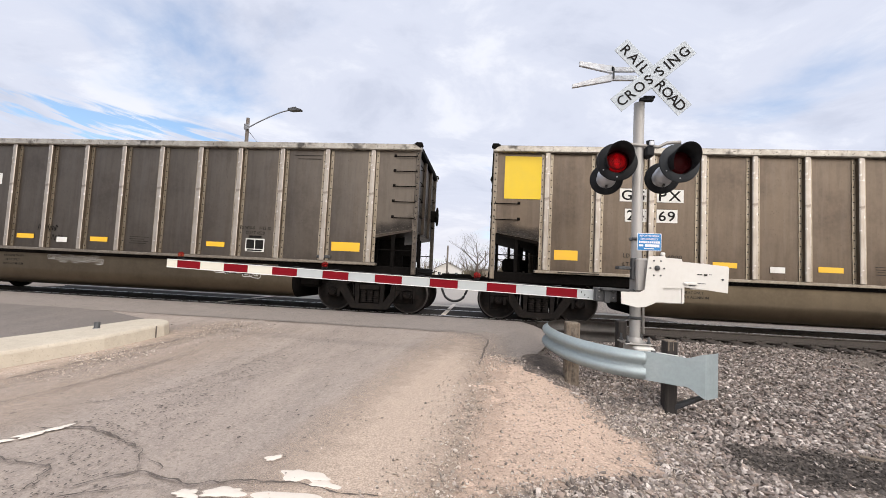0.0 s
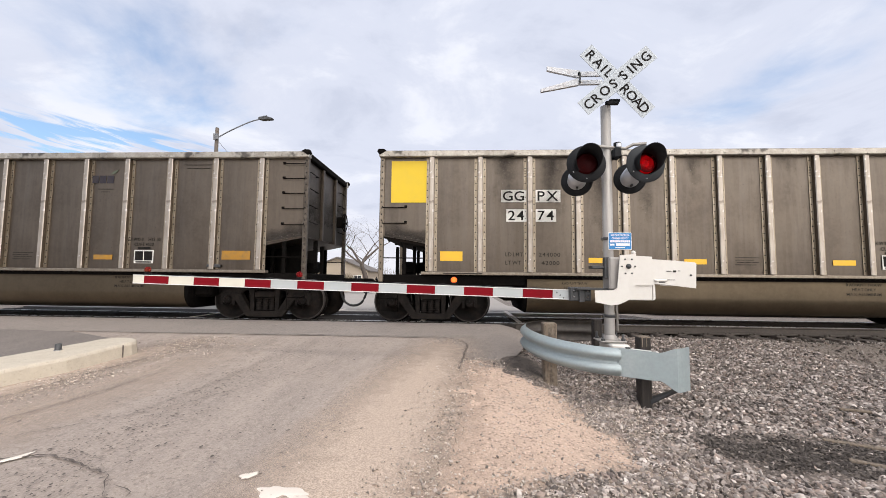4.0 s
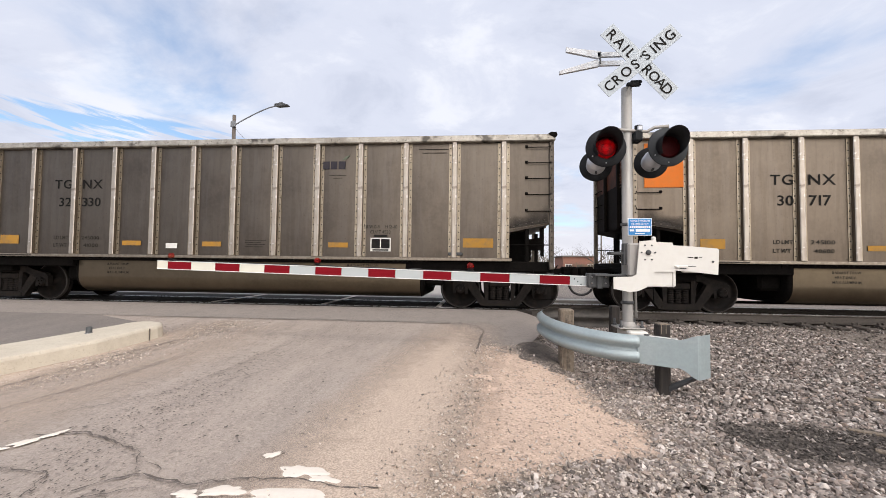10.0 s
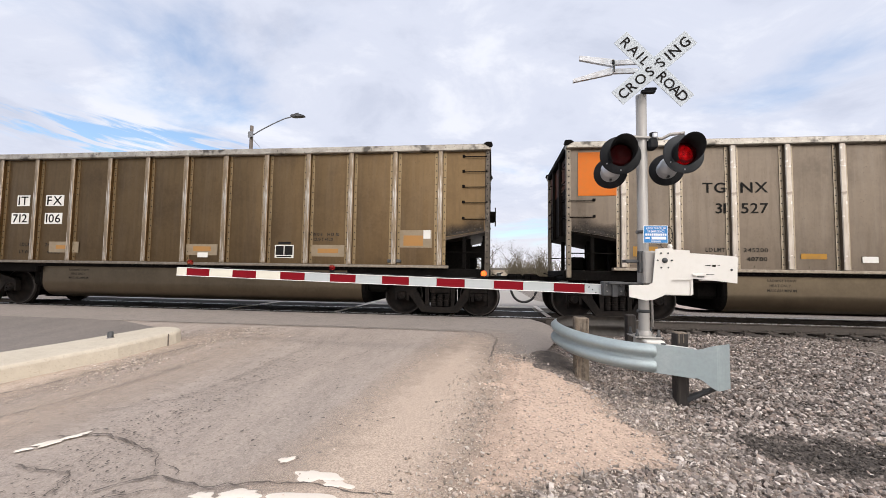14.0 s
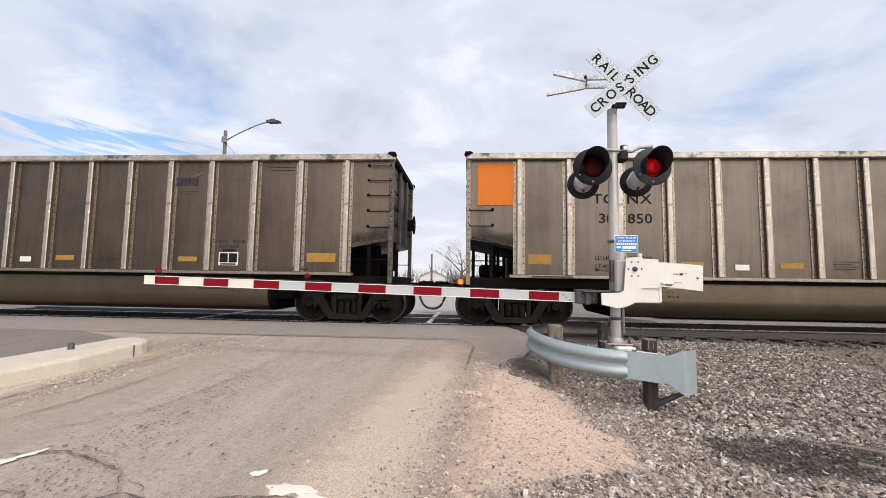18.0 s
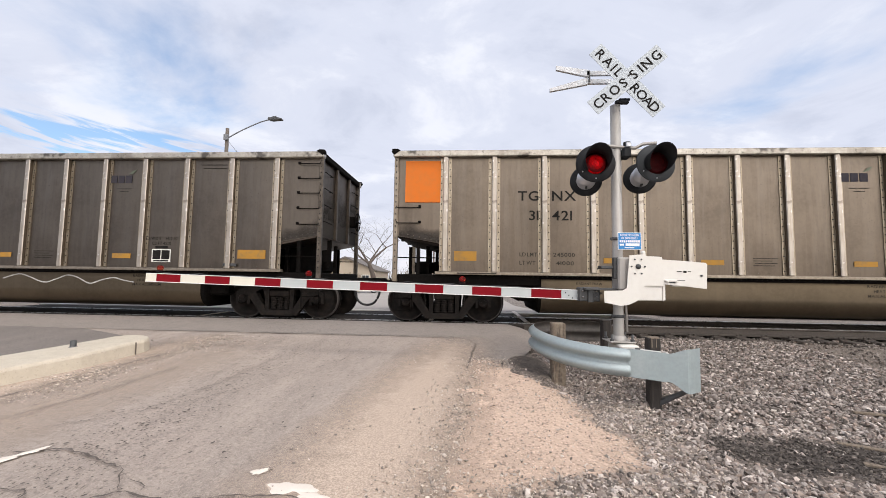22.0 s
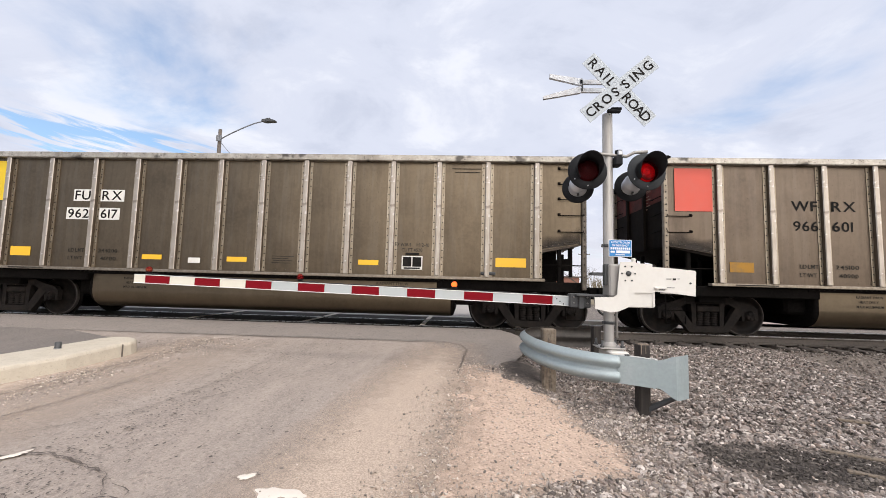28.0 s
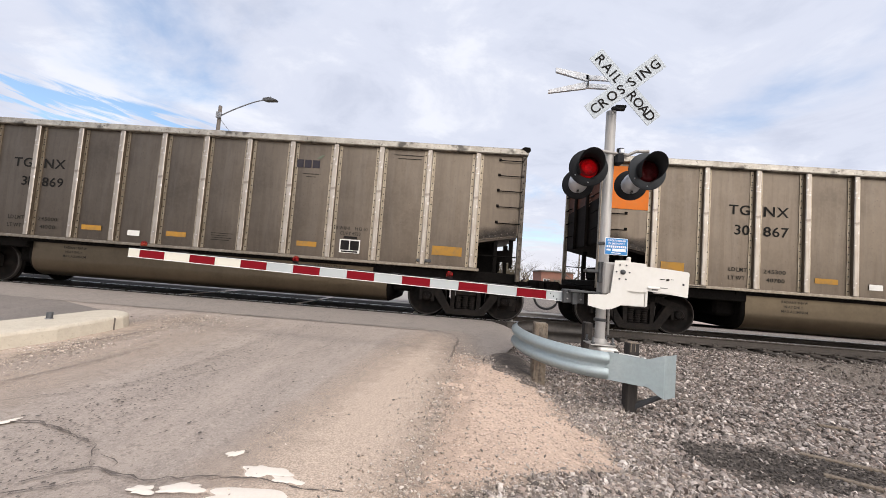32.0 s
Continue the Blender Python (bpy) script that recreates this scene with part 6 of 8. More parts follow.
def swept(path, sect):
    b = Build().sweep(path, sect)
    b.smooth = [True] * (len(b.f) - 2) + [False, False]
    return b


CURVE = finer(PLAN)
part("beam", swept(CURVE[:33], section), GALV, guard, "curved W section beam")
part("beam", swept(CURVE[32:], section), DARKGALV, guard, "dark brown rear length of the beam")
# flat terminal wing with a turned-up end
wing_path = [(1.755, 4.834, 0.229), (1.95, 4.795, 0.215), (2.06, 4.77, 0.206), (2.13, 4.753, 0.200)]
part("terminal_plate", Build().sweep(wing_path, [(0.0, 0.006), (0.006, 0.006), (0.006, -0.305), (0.0, -0.305), (0.0, -0.16)]), GALV, guard, "flat terminal plate")
flare = Build()
outl = []
N = 17
for k in range(N):
    s = k / (N - 1)
    x = 2.13 + 0.40 * s
    y = 4.753 - 0.10 * min(s, 0.52) + 0.34 * max(0, s - 0.52) ** 1.2
    rise = smooth(0.04, 0.56, s)
    outl.append((x, y, 0.200 + 0.058 * rise, -0.100 - 0.115 * rise))
verts = [(x, y, t) for x, y, t, bt in outl] + [(x, y, bt) for x, y, t, bt in outl] + [(x, y + 0.006, t) for x, y, t, bt in outl] + [(x, y + 0.006, bt) for x, y, t, bt in outl]
faces = []
for k in range(N - 1):
    faces += [(k, N + k, N + 1 + k, k + 1), (2 * N + k, 2 * N + 1 + k, 3 * N + 1 + k, 3 * N + k), (k, k + 1, 2 * N + 1 + k, 2 * N + k), (N + k, 3 * N + k, 3 * N + 1 + k, N + 1 + k)]
faces += [(N - 1, 2 * N - 1, 4 * N - 1, 3 * N - 1), (0, 2 * N, 3 * N, N)]
part("terminal_flare", flare.add(verts, faces, False), GALV, guard, "flared terminal end")
part("top_lip", Build().sweep([(1.80, 4.832, 0.228), (1.95, 4.801, 0.218), (2.06, 4.776, 0.209), (2.16, 4.757, 0.203)], [(-0.052, 0.006), (0.0, 0.0), (0.0, -0.006), (-0.052, 0.0)]), LITGALV, guard, "top lip of the terminal plate, paled for the light on it")
part("splice_bolt", Build().box(1.835, 1.885, 4.83, 4.865, 0.215, 0.242, 0.006), DARKSTEEL, guard)
part("splice_bolt", Build().box(2.095, 2.135, 4.765, 4.795, 0.195, 0.220, 0.006), RAILTOP, guard)
part("guard_post", Build().box(2.03, 2.155, 4.93, 5.08, -0.62, 0.345, 0.012), DARKWOOD, guard, "dark square timber post")
part("post_top", Build().box(2.035, 2.15, 4.935, 5.075, 0.23, 0.350, 0.010).box(2.05, 2.06, 4.928, 4.936, 0.235, 0.345).box(2.10, 2.108, 4.928, 4.936, 0.24, 0.34), POSTWOOD, guard, "weathered grey post top")
part("guard_post", Build().box(1.045, 1.22, 5.52, 5.70, -0.52, 0.43, 0.014).box(1.065, 1.08, 5.512, 5.521, -0.3, 0.42).box(1.14, 1.15, 5.513, 5.521, -0.3, 0.41).box(1.19, 1.196, 5.513, 5.521, -0.2, 0.42), POSTWOOD, guard, "split grey timber post")
part("guard_post", Build().box(1.98, 2.11, 6.48, 6.62, -0.5, 0.40, 0.014), DARKWOOD, guard, "dark square timber post")
part("brace", Build().add([(2.12, 4.94, -0.42), (2.12, 4.94, -0.36), (2.33, 4.76, -0.20), (2.40, 4.76, -0.20), (2.12, 5.0, -0.42), (2.12, 5.0, -0.36), (2.33, 4.82, -0.20), (2.40, 4.82, -0.20)],
                         [(0, 3, 2, 1), (4, 5, 6, 7), (0, 4, 7, 3), (1, 2, 6, 5), (2, 3, 7, 6), (0, 1, 5, 4)]), DARKSTEEL, guard, "dark diagonal brace")
# planks lying on the stones
for (x, y, l, w, turn) in ((3.35, 3.62, 0.36, 0.055, -35), (3.62, 4.02, 0.6, 0.06, -28), (4.35, 4.95, 0.28, 0.05, -20)):
    pl = part("plank", Build().box(-l / 2, l / 2, -w / 2, w / 2, 0, 0.025, 0.005), POSTWOOD)
    pl.matrix_basis = Matrix.Translation((x, y, ground_z(x, y) + 0.005)) @ Matrix.Rotation(radians(turn), 4, "Z")
    tagged(pl, "weathered grey board lying on the stones", "plank")


# ---- coal cars ----
CAR_LEN, HALF, SIDE = 16.18, 7.295, 1.47       # over couplers; half the body; side sheets at +-SIDE, posts stand out to 1.57
POSTS = [-6.115, -5.045, -3.965, -2.935, -1.942, -0.949, 0.044, 1.037, 2.03, 3.023, 4.053, 5.133, 6.203]
TRUCK_X, AXLE, WHEEL_R = 6.15, 0.889, 0.457


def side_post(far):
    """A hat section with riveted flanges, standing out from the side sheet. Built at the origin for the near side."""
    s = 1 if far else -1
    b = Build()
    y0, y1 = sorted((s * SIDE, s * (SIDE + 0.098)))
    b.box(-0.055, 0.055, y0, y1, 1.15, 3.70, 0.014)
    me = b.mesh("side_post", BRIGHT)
    # faces along x take the darker colour that stands in for shade
    me.materials.append(SHADEDWALL)
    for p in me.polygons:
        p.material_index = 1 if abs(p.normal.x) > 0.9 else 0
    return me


def post_flange(far):
    s = 1 if far else -1
    b = Build()
    for x0, x1 in ((-0.128, -0.057), (0.057, 0.128)):
        b.box(x0, x1, *sorted((s * SIDE, s * (SIDE + 0.014))), 1.16, 3.68)
    return b


def post_rivets(far, seed):
    s = 1 if far else -1
    rng = random.Random(seed)
    b = Build()
    for x in (-0.096, 0.096):
        z = 1.25
        while z < 3.66:
            b.rivet(x, s * (SIDE + 0.014), z, 0.015, s)
            z += 0.155 if not (3.15 < z < 3.42 and seed % 2) else 0.06
    return b


def side_sheet(far):
    """One long side: full height between the end bays, tapering up under the end bays."""
    s = 1 if far else -1
    poly = [(-HALF + 0.10, 1.93), (-6.115, 1.76), (-6.115, 1.14), (6.205, 1.14), (6.205, 1.76), (HALF - 0.10, 1.93), (HALF - 0.10, 3.72), (-HALF + 0.10, 3.72)]
    b = Build().prism(poly, *sorted((s * SIDE, s * (SIDE - 0.02))))
    for k in range(12):
        x0, x1 = POSTS[k] + 0.16, POSTS[k + 1] - 0.16
        for i in range(4):
            b.rivet(x0 + (x1 - x0) * i / 3, s * (SIDE + 0.002), 1.205, 0.012, s)
        # the sheet bulges a little between its posts
        a0, a1, verts = POSTS[k] + 0.10, POSTS[k + 1] - 0.10, []
        for i in range(9):
            u = 2 * i / 8 - 1
            for j in range(7):
                w = 2 * j / 6 - 1
                verts.append((a0 + (a1 - a0) * i / 8, s * (SIDE + 0.0005 + (0.013 + 0.0035 * ((k * 7) % 5 - 2) / 2 * u) * (1 - abs(u) ** 3) * (1 - abs(w) ** 6)), 1.16 + 2.54 * j / 6))
        b.add(verts, [(i * 7 + j, (i + 1) * 7 + j, (i + 1) * 7 + j + 1, i * 7 + j + 1)[::-s] for i in range(8) for j in range(6)], True)
    for sx in (-1, 1):
        for i in range(7):
            x = sx * (6.30 + 0.13 * i)
            z = 1.80 + 0.17 * i / 6 + 0.02
            b.rivet(x, s * SIDE, z, 0.016, s)
    return b


def end_sheet(sx):
    b = Build()
    x = sx * (HALF - 0.10)
    b.box(*sorted((x, x - sx * 0.02)), -SIDE, SIDE, 1.90, 3.72)
    b.prism([(x, 1.96), (x, 1.90), (x - sx * 1.15, 1.66), (x - sx * 1.15, 1.72)], -SIDE + 0.02, SIDE - 0.02)
    return b


def end_rib(sx, y):
    x = sx * (HALF - 0.10)
    return Build().box(*sorted((x, x + sx * 0.075)), y - 0.05, y + 0.05, 1.90, 3.70, 0.012)


def corner_post(sx, s):
    b = Build()
    xs = sorted((sx * (HALF - 0.02), sx * (HALF - 0.12)))
    ys = sorted((s * (SIDE - 0.05), s * (SIDE + 0.055)))
    b.box(*xs, *ys, 0.92, 3.72, 0.012)
    return b


def corner_rivets(sx, s):
    b = Build()
    z = 1.2
    while z < 3.68:
        b.rivet(sx * (HALF - 0.07), s * (SIDE + 0.055), z, 0.018, s)
        z += 0.135
    return b


def grab_iron(x0, x1, y, z, out):
    """A bent handhold with its two feet on the sheet."""
    d = out * 0.07
    return Build().tube([(x0, y, z + 0.03), (x0, y + d, z + 0.03), (x0, y + d, z), (x1, y + d, z), (x1, y + d, z + 0.03), (x1, y, z + 0.03)], 0.011, 6) \
        .box(x0 - 0.03, x0 + 0.03, *sorted((y, y + out * 0.012)), z + 0.0, z + 0.06).box(x1 - 0.03, x1 + 0.03, *sorted((y, y + out * 0.012)), z + 0.0, z + 0.06)


def end_grab(sx, y0, y1, z):
    x = sx * (HALF - 0.10)
    d = sx * 0.08
    return Build().tube([(x, y0, z + 0.02), (x + d, y0, z), (x + d, y1, z), (x, y1, z + 0.02)], 0.011, 6)


def tub():
    """The hanging bath between the trucks, with round lower corners."""
    pts = [(-1.30, 1.06)]
    for k in range(9):
        a = math.pi + (math.pi / 2) * k / 8
        pts.append((-0.92 + 0.38 * math.cos(a), 0.64 + 0.39 * math.sin(a)))
    pts += [(-y, z) for y, z in reversed(pts)]
    b, n = Build(), len(pts)
    rings = [(-4.0, 1.0), (4.36, 1.0)]
    verts = [(x, y, z) for x, k in rings for y, z in pts]
    b.add(verts, [(i, i + 1, n + i + 1, n + i) for i in range(n - 1)], True)
    return b


def tub_end(sx):
    """Dark rounded end of the tub, with the narrower box behind it."""
    pts = [(-1.30, 1.06)]
    for k in range(9):
        a = math.pi + (math.pi / 2) * k / 8
        pts.append((-0.92 + 0.38 * math.cos(a), 0.64 + 0.39 * math.sin(a)))
    pts += [(-y, z) for y, z in reversed(pts)]
    n, b = len(pts), Build()
    rings = [(4.36 if sx > 0 else 4.0, 1.0), (4.42 if sx > 0 else 4.06, 0.96), (4.45 if sx > 0 else 4.09, 0.85)]
    verts = [(sx * x, y * (0.9 + 0.1 * k), 1.06 - (1.06 - z) * k) for x, k in rings for y, z in pts]
    faces = [(r * n + i, r * n + i + 1, (r + 1) * n + i + 1, (r + 1) * n + i)[::sx] for r in range(2) for i in range(n - 1)] + [tuple(range(2 * n, 3 * n))[::sx]]
    b.add(verts, faces, True)
    return b.box(*sorted((sx * (rings[2][0] - 0.02), sx * (rings[2][0] + 0.45))), -1.1, 1.1, 0.52, 1.05, 0.06)


def side_frame(s):
    """Cast truck side frame: top chord, sloping struts, spring seat and pedestals, with open windows."""
    y0, y1 = sorted((s * 0.93, s * 1.06))
    b = Build()
    b.prism([(-0.98, 0.50), (-0.70, 0.55), (-0.45, 0.69), (0.45, 0.69), (0.70, 0.55), (0.98, 0.50), (1.04, 0.58), (0.99, 0.67), (0.66, 0.76), (0.46, 0.84), (-0.46, 0.84), (-0.66, 0.76), (-0.99, 0.67), (-1.04, 0.58)], y0, y1)
    for m in (-1, 1):
        b.prism([(m * 0.58, 0.63), (m * 0.77, 0.55), (m * 0.42, 0.08), (m * 0.28, 0.14)][::m], y0 - 0.012, y1 + 0.012)
        b.prism([(m * 0.25, 0.16), (m * 0.33, 0.16), (m * 0.36, 0.74), (m * 0.25, 0.74)][::m], y0 + 0.004, y1 - 0.004)
        b.box(*sorted((m * 0.72, m * 0.78)), y0 + 0.006, y1 - 0.006, 0.34, 0.60)
        b.box(*sorted((m * 1.00, m * 1.06)), y0 + 0.006, y1 - 0.006, 0.36, 0.62)
        b.box(*sorted((m * 0.78, m * 1.00)), y0 + 0.02, y1 - 0.02, 0.545, 0.585)
    b.prism([(-0.36, 0.08), (0.36, 0.08), (0.38, 0.17), (0.30, 0.21), (-0.30, 0.21), (-0.38, 0.17)], y0 - 0.02, y1 + 0.02)
    return b


def coil_spring():
    prof = []
    for k in range(6):
        z = 0.22 + 0.05 * k
        prof += [(0.058, z), (0.078, z + 0.012), (0.078, z + 0.026), (0.058, z + 0.038)]
    return Build().lathe(prof, (0, 0, 0), "z", 12)


def bolster_end(s):
    return Build().box(-0.235, 0.235, *sorted((s * 0.90, s * 1.075)), 0.52, 0.66, 0.02)


def wheel(s):
    """One wheel at side s: flange inward, dished plate, tread."""
    k = s
    prof = [(0.09, 0.66), (0.12, 0.72), (0.30, 0.745), (0.395, 0.735), (0.415, 0.70), (0.482, 0.685), (0.484, 0.705), (0.462, 0.725), (0.457, 0.76), (0.452, 0.825), (0.440, 0.832),
            (0.400, 0.825), (0.385, 0.785), (0.30, 0.770), (0.16, 0.800), (0.12, 0.845), (0.09, 0.85)]
    b = Build()
    b.lathe([(r, k * d) for r, d in prof], (0, 0, 0), "y", 40)
    return b


def rim(s):
    return Build().lathe([(0.4585, s * 0.762), (0.4540, s * 0.826), (0.441, s * 0.834), (0.430, s * 0.833)], (0, 0, 0), "y", 40)


def bearing(s):
    b = Build().lathe([(0.075, s * 0.85), (0.105, s * 0.90), (0.112, s * 0.92), (0.112, s * 1.06), (0.10, s * 1.075), (0.085, s * 1.10), (0.0, s * 1.10)], (0, 0, 0), "y", 18)
    for i in range(3):
        a = 2 * math.pi * i / 3
        b.lathe([(0.022, s * 1.10), (0.020, s * 1.125), (0, s * 1.125)], (0.052 * math.cos(a), 0, 0.052 * math.sin(a)), "y", 6, False)
    return b


CARS = []
car = thing("coal_car", "weathered tan aluminium coal car with riveted side posts", "coal car", "coal cars of the train")
for far in (False, True):
    part("side_sheet", side_sheet(far), SKIN["tan"], car)
for k, x in enumerate(POSTS):
    if k == 0:
        post_mesh, far_mesh = side_post(False), side_post(True)
        flange_mesh = post_flange(False).mesh("flange", FLANGE)
        riv_mesh = [post_rivets(False, i).mesh("rivet_row", RIVET) for i in range(2)]
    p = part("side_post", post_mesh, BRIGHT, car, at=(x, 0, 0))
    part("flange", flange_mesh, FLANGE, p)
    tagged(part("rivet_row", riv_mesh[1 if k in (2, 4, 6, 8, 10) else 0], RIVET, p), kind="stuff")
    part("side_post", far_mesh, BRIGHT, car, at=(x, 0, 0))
for s in (-1, 1):
    part("top_chord", Build().box(-HALF, HALF, *sorted((s * 1.42, s * 1.60)), 3.69, 3.832, 0.018), CHORD, car, "bare worn metal top rail")
    part("side_sill", Build().box(-6.33, 6.38, *sorted((s * 1.40, s * 1.56)), 1.085, 1.15, 0.010), SILL, car)
    strip = Build().box(-4.3, 4.6, *sorted((s * 1.30, s * 1.44)), 1.01, 1.085)
    part("sill_flange", strip, UNDER, car)
bolts = Build()
for i in range(84):
    bolts.rivet(-4.2 + 0.105 * i, -1.44, 1.062, 0.014, -1)
tagged(part("rivet_row", bolts, RIVET, car), kind="stuff")
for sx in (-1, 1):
    # the end turned from the sun has its shade in the colour
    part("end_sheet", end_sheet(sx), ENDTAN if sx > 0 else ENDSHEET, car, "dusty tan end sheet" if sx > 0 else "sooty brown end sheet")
    part("end_chord", Build().box(*sorted((sx * HALF, sx * (HALF - 0.16))), -1.42, 1.42, 3.69, 3.828, 0.018), UNDER, car)
    part("end_cap", Build().prism([(sx * (HALF - 0.16), 3.83), (sx * (HALF - 0.1), 3.866), (sx * (HALF + 0.015), 3.862), (sx * (HALF + 0.035), 3.80), (sx * (HALF - 0.02), 3.74)][::sx], -1.62, -1.50), UNDER, car)
    part("end_cap", Build().prism([(sx * (HALF - 0.16), 3.83), (sx * (HALF - 0.1), 3.866), (sx * (HALF + 0.015), 3.862), (sx * (HALF + 0.035), 3.80), (sx * (HALF - 0.02), 3.74)][::sx], 1.50, 1.62), UNDER, car)
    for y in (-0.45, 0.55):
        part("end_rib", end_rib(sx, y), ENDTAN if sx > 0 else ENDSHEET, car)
    for s in (-1, 1):
        cp = part("corner_post", corner_post(sx, s), SOOTCORNER if sx > 0 else CORNER, car)
        tagged(part("rivet_row", corner_rivets(sx, s), RIVET, cp), kind="stuff")
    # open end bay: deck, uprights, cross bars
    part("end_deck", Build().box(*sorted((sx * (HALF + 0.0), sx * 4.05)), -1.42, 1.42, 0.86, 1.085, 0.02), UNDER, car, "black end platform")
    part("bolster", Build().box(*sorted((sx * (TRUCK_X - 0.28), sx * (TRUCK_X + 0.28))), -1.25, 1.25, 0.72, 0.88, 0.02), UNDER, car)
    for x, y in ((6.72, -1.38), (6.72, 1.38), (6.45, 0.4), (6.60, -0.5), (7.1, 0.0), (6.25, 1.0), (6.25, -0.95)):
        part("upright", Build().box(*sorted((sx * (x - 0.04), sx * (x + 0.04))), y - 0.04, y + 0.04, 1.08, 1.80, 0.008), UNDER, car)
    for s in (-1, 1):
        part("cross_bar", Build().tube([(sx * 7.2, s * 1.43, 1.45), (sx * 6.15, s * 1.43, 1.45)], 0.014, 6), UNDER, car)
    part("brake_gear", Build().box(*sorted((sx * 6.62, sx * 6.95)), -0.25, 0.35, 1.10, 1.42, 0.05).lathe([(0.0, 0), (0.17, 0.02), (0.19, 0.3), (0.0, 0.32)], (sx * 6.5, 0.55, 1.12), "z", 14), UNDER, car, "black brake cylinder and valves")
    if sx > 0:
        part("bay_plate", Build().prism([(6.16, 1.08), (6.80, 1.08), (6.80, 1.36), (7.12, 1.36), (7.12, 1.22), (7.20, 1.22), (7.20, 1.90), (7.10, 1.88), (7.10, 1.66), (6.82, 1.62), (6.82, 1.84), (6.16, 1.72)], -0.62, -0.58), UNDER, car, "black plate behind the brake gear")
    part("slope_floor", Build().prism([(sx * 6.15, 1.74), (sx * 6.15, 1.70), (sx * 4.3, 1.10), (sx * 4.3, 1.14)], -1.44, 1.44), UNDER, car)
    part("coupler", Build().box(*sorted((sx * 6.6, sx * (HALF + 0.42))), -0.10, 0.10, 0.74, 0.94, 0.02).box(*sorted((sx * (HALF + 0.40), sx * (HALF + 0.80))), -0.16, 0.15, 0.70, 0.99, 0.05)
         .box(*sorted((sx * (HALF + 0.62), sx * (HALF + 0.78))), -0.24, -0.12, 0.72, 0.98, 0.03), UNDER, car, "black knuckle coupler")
    part("cut_lever", Build().tube([(sx * (HALF + 0.05), -1.45, 0.98), (sx * (HALF + 0.12), -0.9, 0.95), (sx * (HALF + 0.3), -0.2, 1.02)], 0.013, 6), UNDER, car)
    hose = [(sx * (HALF + 0.30), -0.42, 0.80), (sx * (HALF + 0.46), -0.45, 0.74), (sx * (HALF + 0.50), -0.46, 0.58), (sx * (HALF + 0.58), -0.46, 0.42), (sx * (HALF + 0.69), -0.46, 0.345), (sx * (HALF + 0.795), -0.46, 0.325)]
    part("air_hose", Build().tube([tuple(p) for p in finer(hose, 4)], 0.028, 8), HOSE, car, "black rubber air hose")
    for i, z in enumerate((3.56, 3.22, 2.88, 2.53, 2.17) if sx > 0 else (2.56, 2.21)):
        part("grab_iron", grab_iron(*sorted((sx * (HALF - 0.09), sx * (HALF - 0.60))), -SIDE, z, -1), UNDER, car)
    for z in (3.40, 3.02, 2.64, 2.26):
        part("grab_iron", end_grab(sx, -1.36, -0.86, z), UNDER, car)
        part("grab_iron", end_grab(sx, 1.36, 0.95, z), UNDER, car)
    for z in (0.55, 0.28):
        part("step", Build().tube([(sx * (HALF - 0.05), -1.46, 0.90), (sx * (HALF - 0.05), -1.46, z), (sx * (HALF - 0.45), -1.46, z), (sx * (HALF - 0.45), -1.46, 0.90)], 0.014, 6), UNDER, car)
part("brake_wheel", Build().lathe([(0.25, 0.0), (0.265, 0.015), (0.25, 0.03), (0.235, 0.015), (0.25, 0.0)], (HALF + 0.10, 0.9, 2.55), "x", 24).box(HALF + 0.10, HALF + 0.13, 0.66, 1.14, 2.53, 2.57).box(HALF + 0.10, HALF + 0.13, 0.88, 0.92, 2.31, 2.79)
     .box(HALF - 0.1, HALF + 0.1, 0.82, 0.98, 2.40, 2.70, 0.02), UNDER, car, "black brake wheel")
part("bath_tub", tub(), TUB, car, "rounded tan belly tub")
for sx in (-1, 1):
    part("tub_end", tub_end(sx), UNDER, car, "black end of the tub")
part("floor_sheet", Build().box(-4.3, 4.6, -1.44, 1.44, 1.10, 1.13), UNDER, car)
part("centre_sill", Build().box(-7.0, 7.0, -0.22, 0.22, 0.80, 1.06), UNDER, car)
brake_pipe = Build().tube([(-4.1, -1.2, 0.93), (-5.2, -1.28, 0.95), (-6.6, -1.3, 0.96)], 0.02, 6)
part("brake_pipe", brake_pipe, UNDER, car)

sf = {s: side_frame(s).mesh("side_frame", TRUCK) for s in (-1, 1)}
spring_mesh = coil_spring().mesh("spring", TRUCK)
end_mesh = {s: bolster_end(s).mesh("bolster_end", TRUCK) for s in (-1, 1)}
axle_mesh = Build()
for s in (-1, 1):
    axle_mesh.add(wheel(s).v, wheel(s).f, True)
axle_mesh.lathe([(0.085, -0.86), (0.085, 0.86)], (0, 0, 0), "y", 14)
for s in (-1, 1):
    axle_mesh.add(bearing(s).v, bearing(s).f, False)
cut = len(axle_mesh.f)
for s in (-1, 1):
    axle_mesh.add(rim(s).v, rim(s).f, True)
axle_data = axle_mesh.mesh("wheelset", WHEEL)
axle_data.materials.append(RIMSTEEL)
for p in axle_data.polygons:
    p.material_index = 1 if p.index >= cut else 0
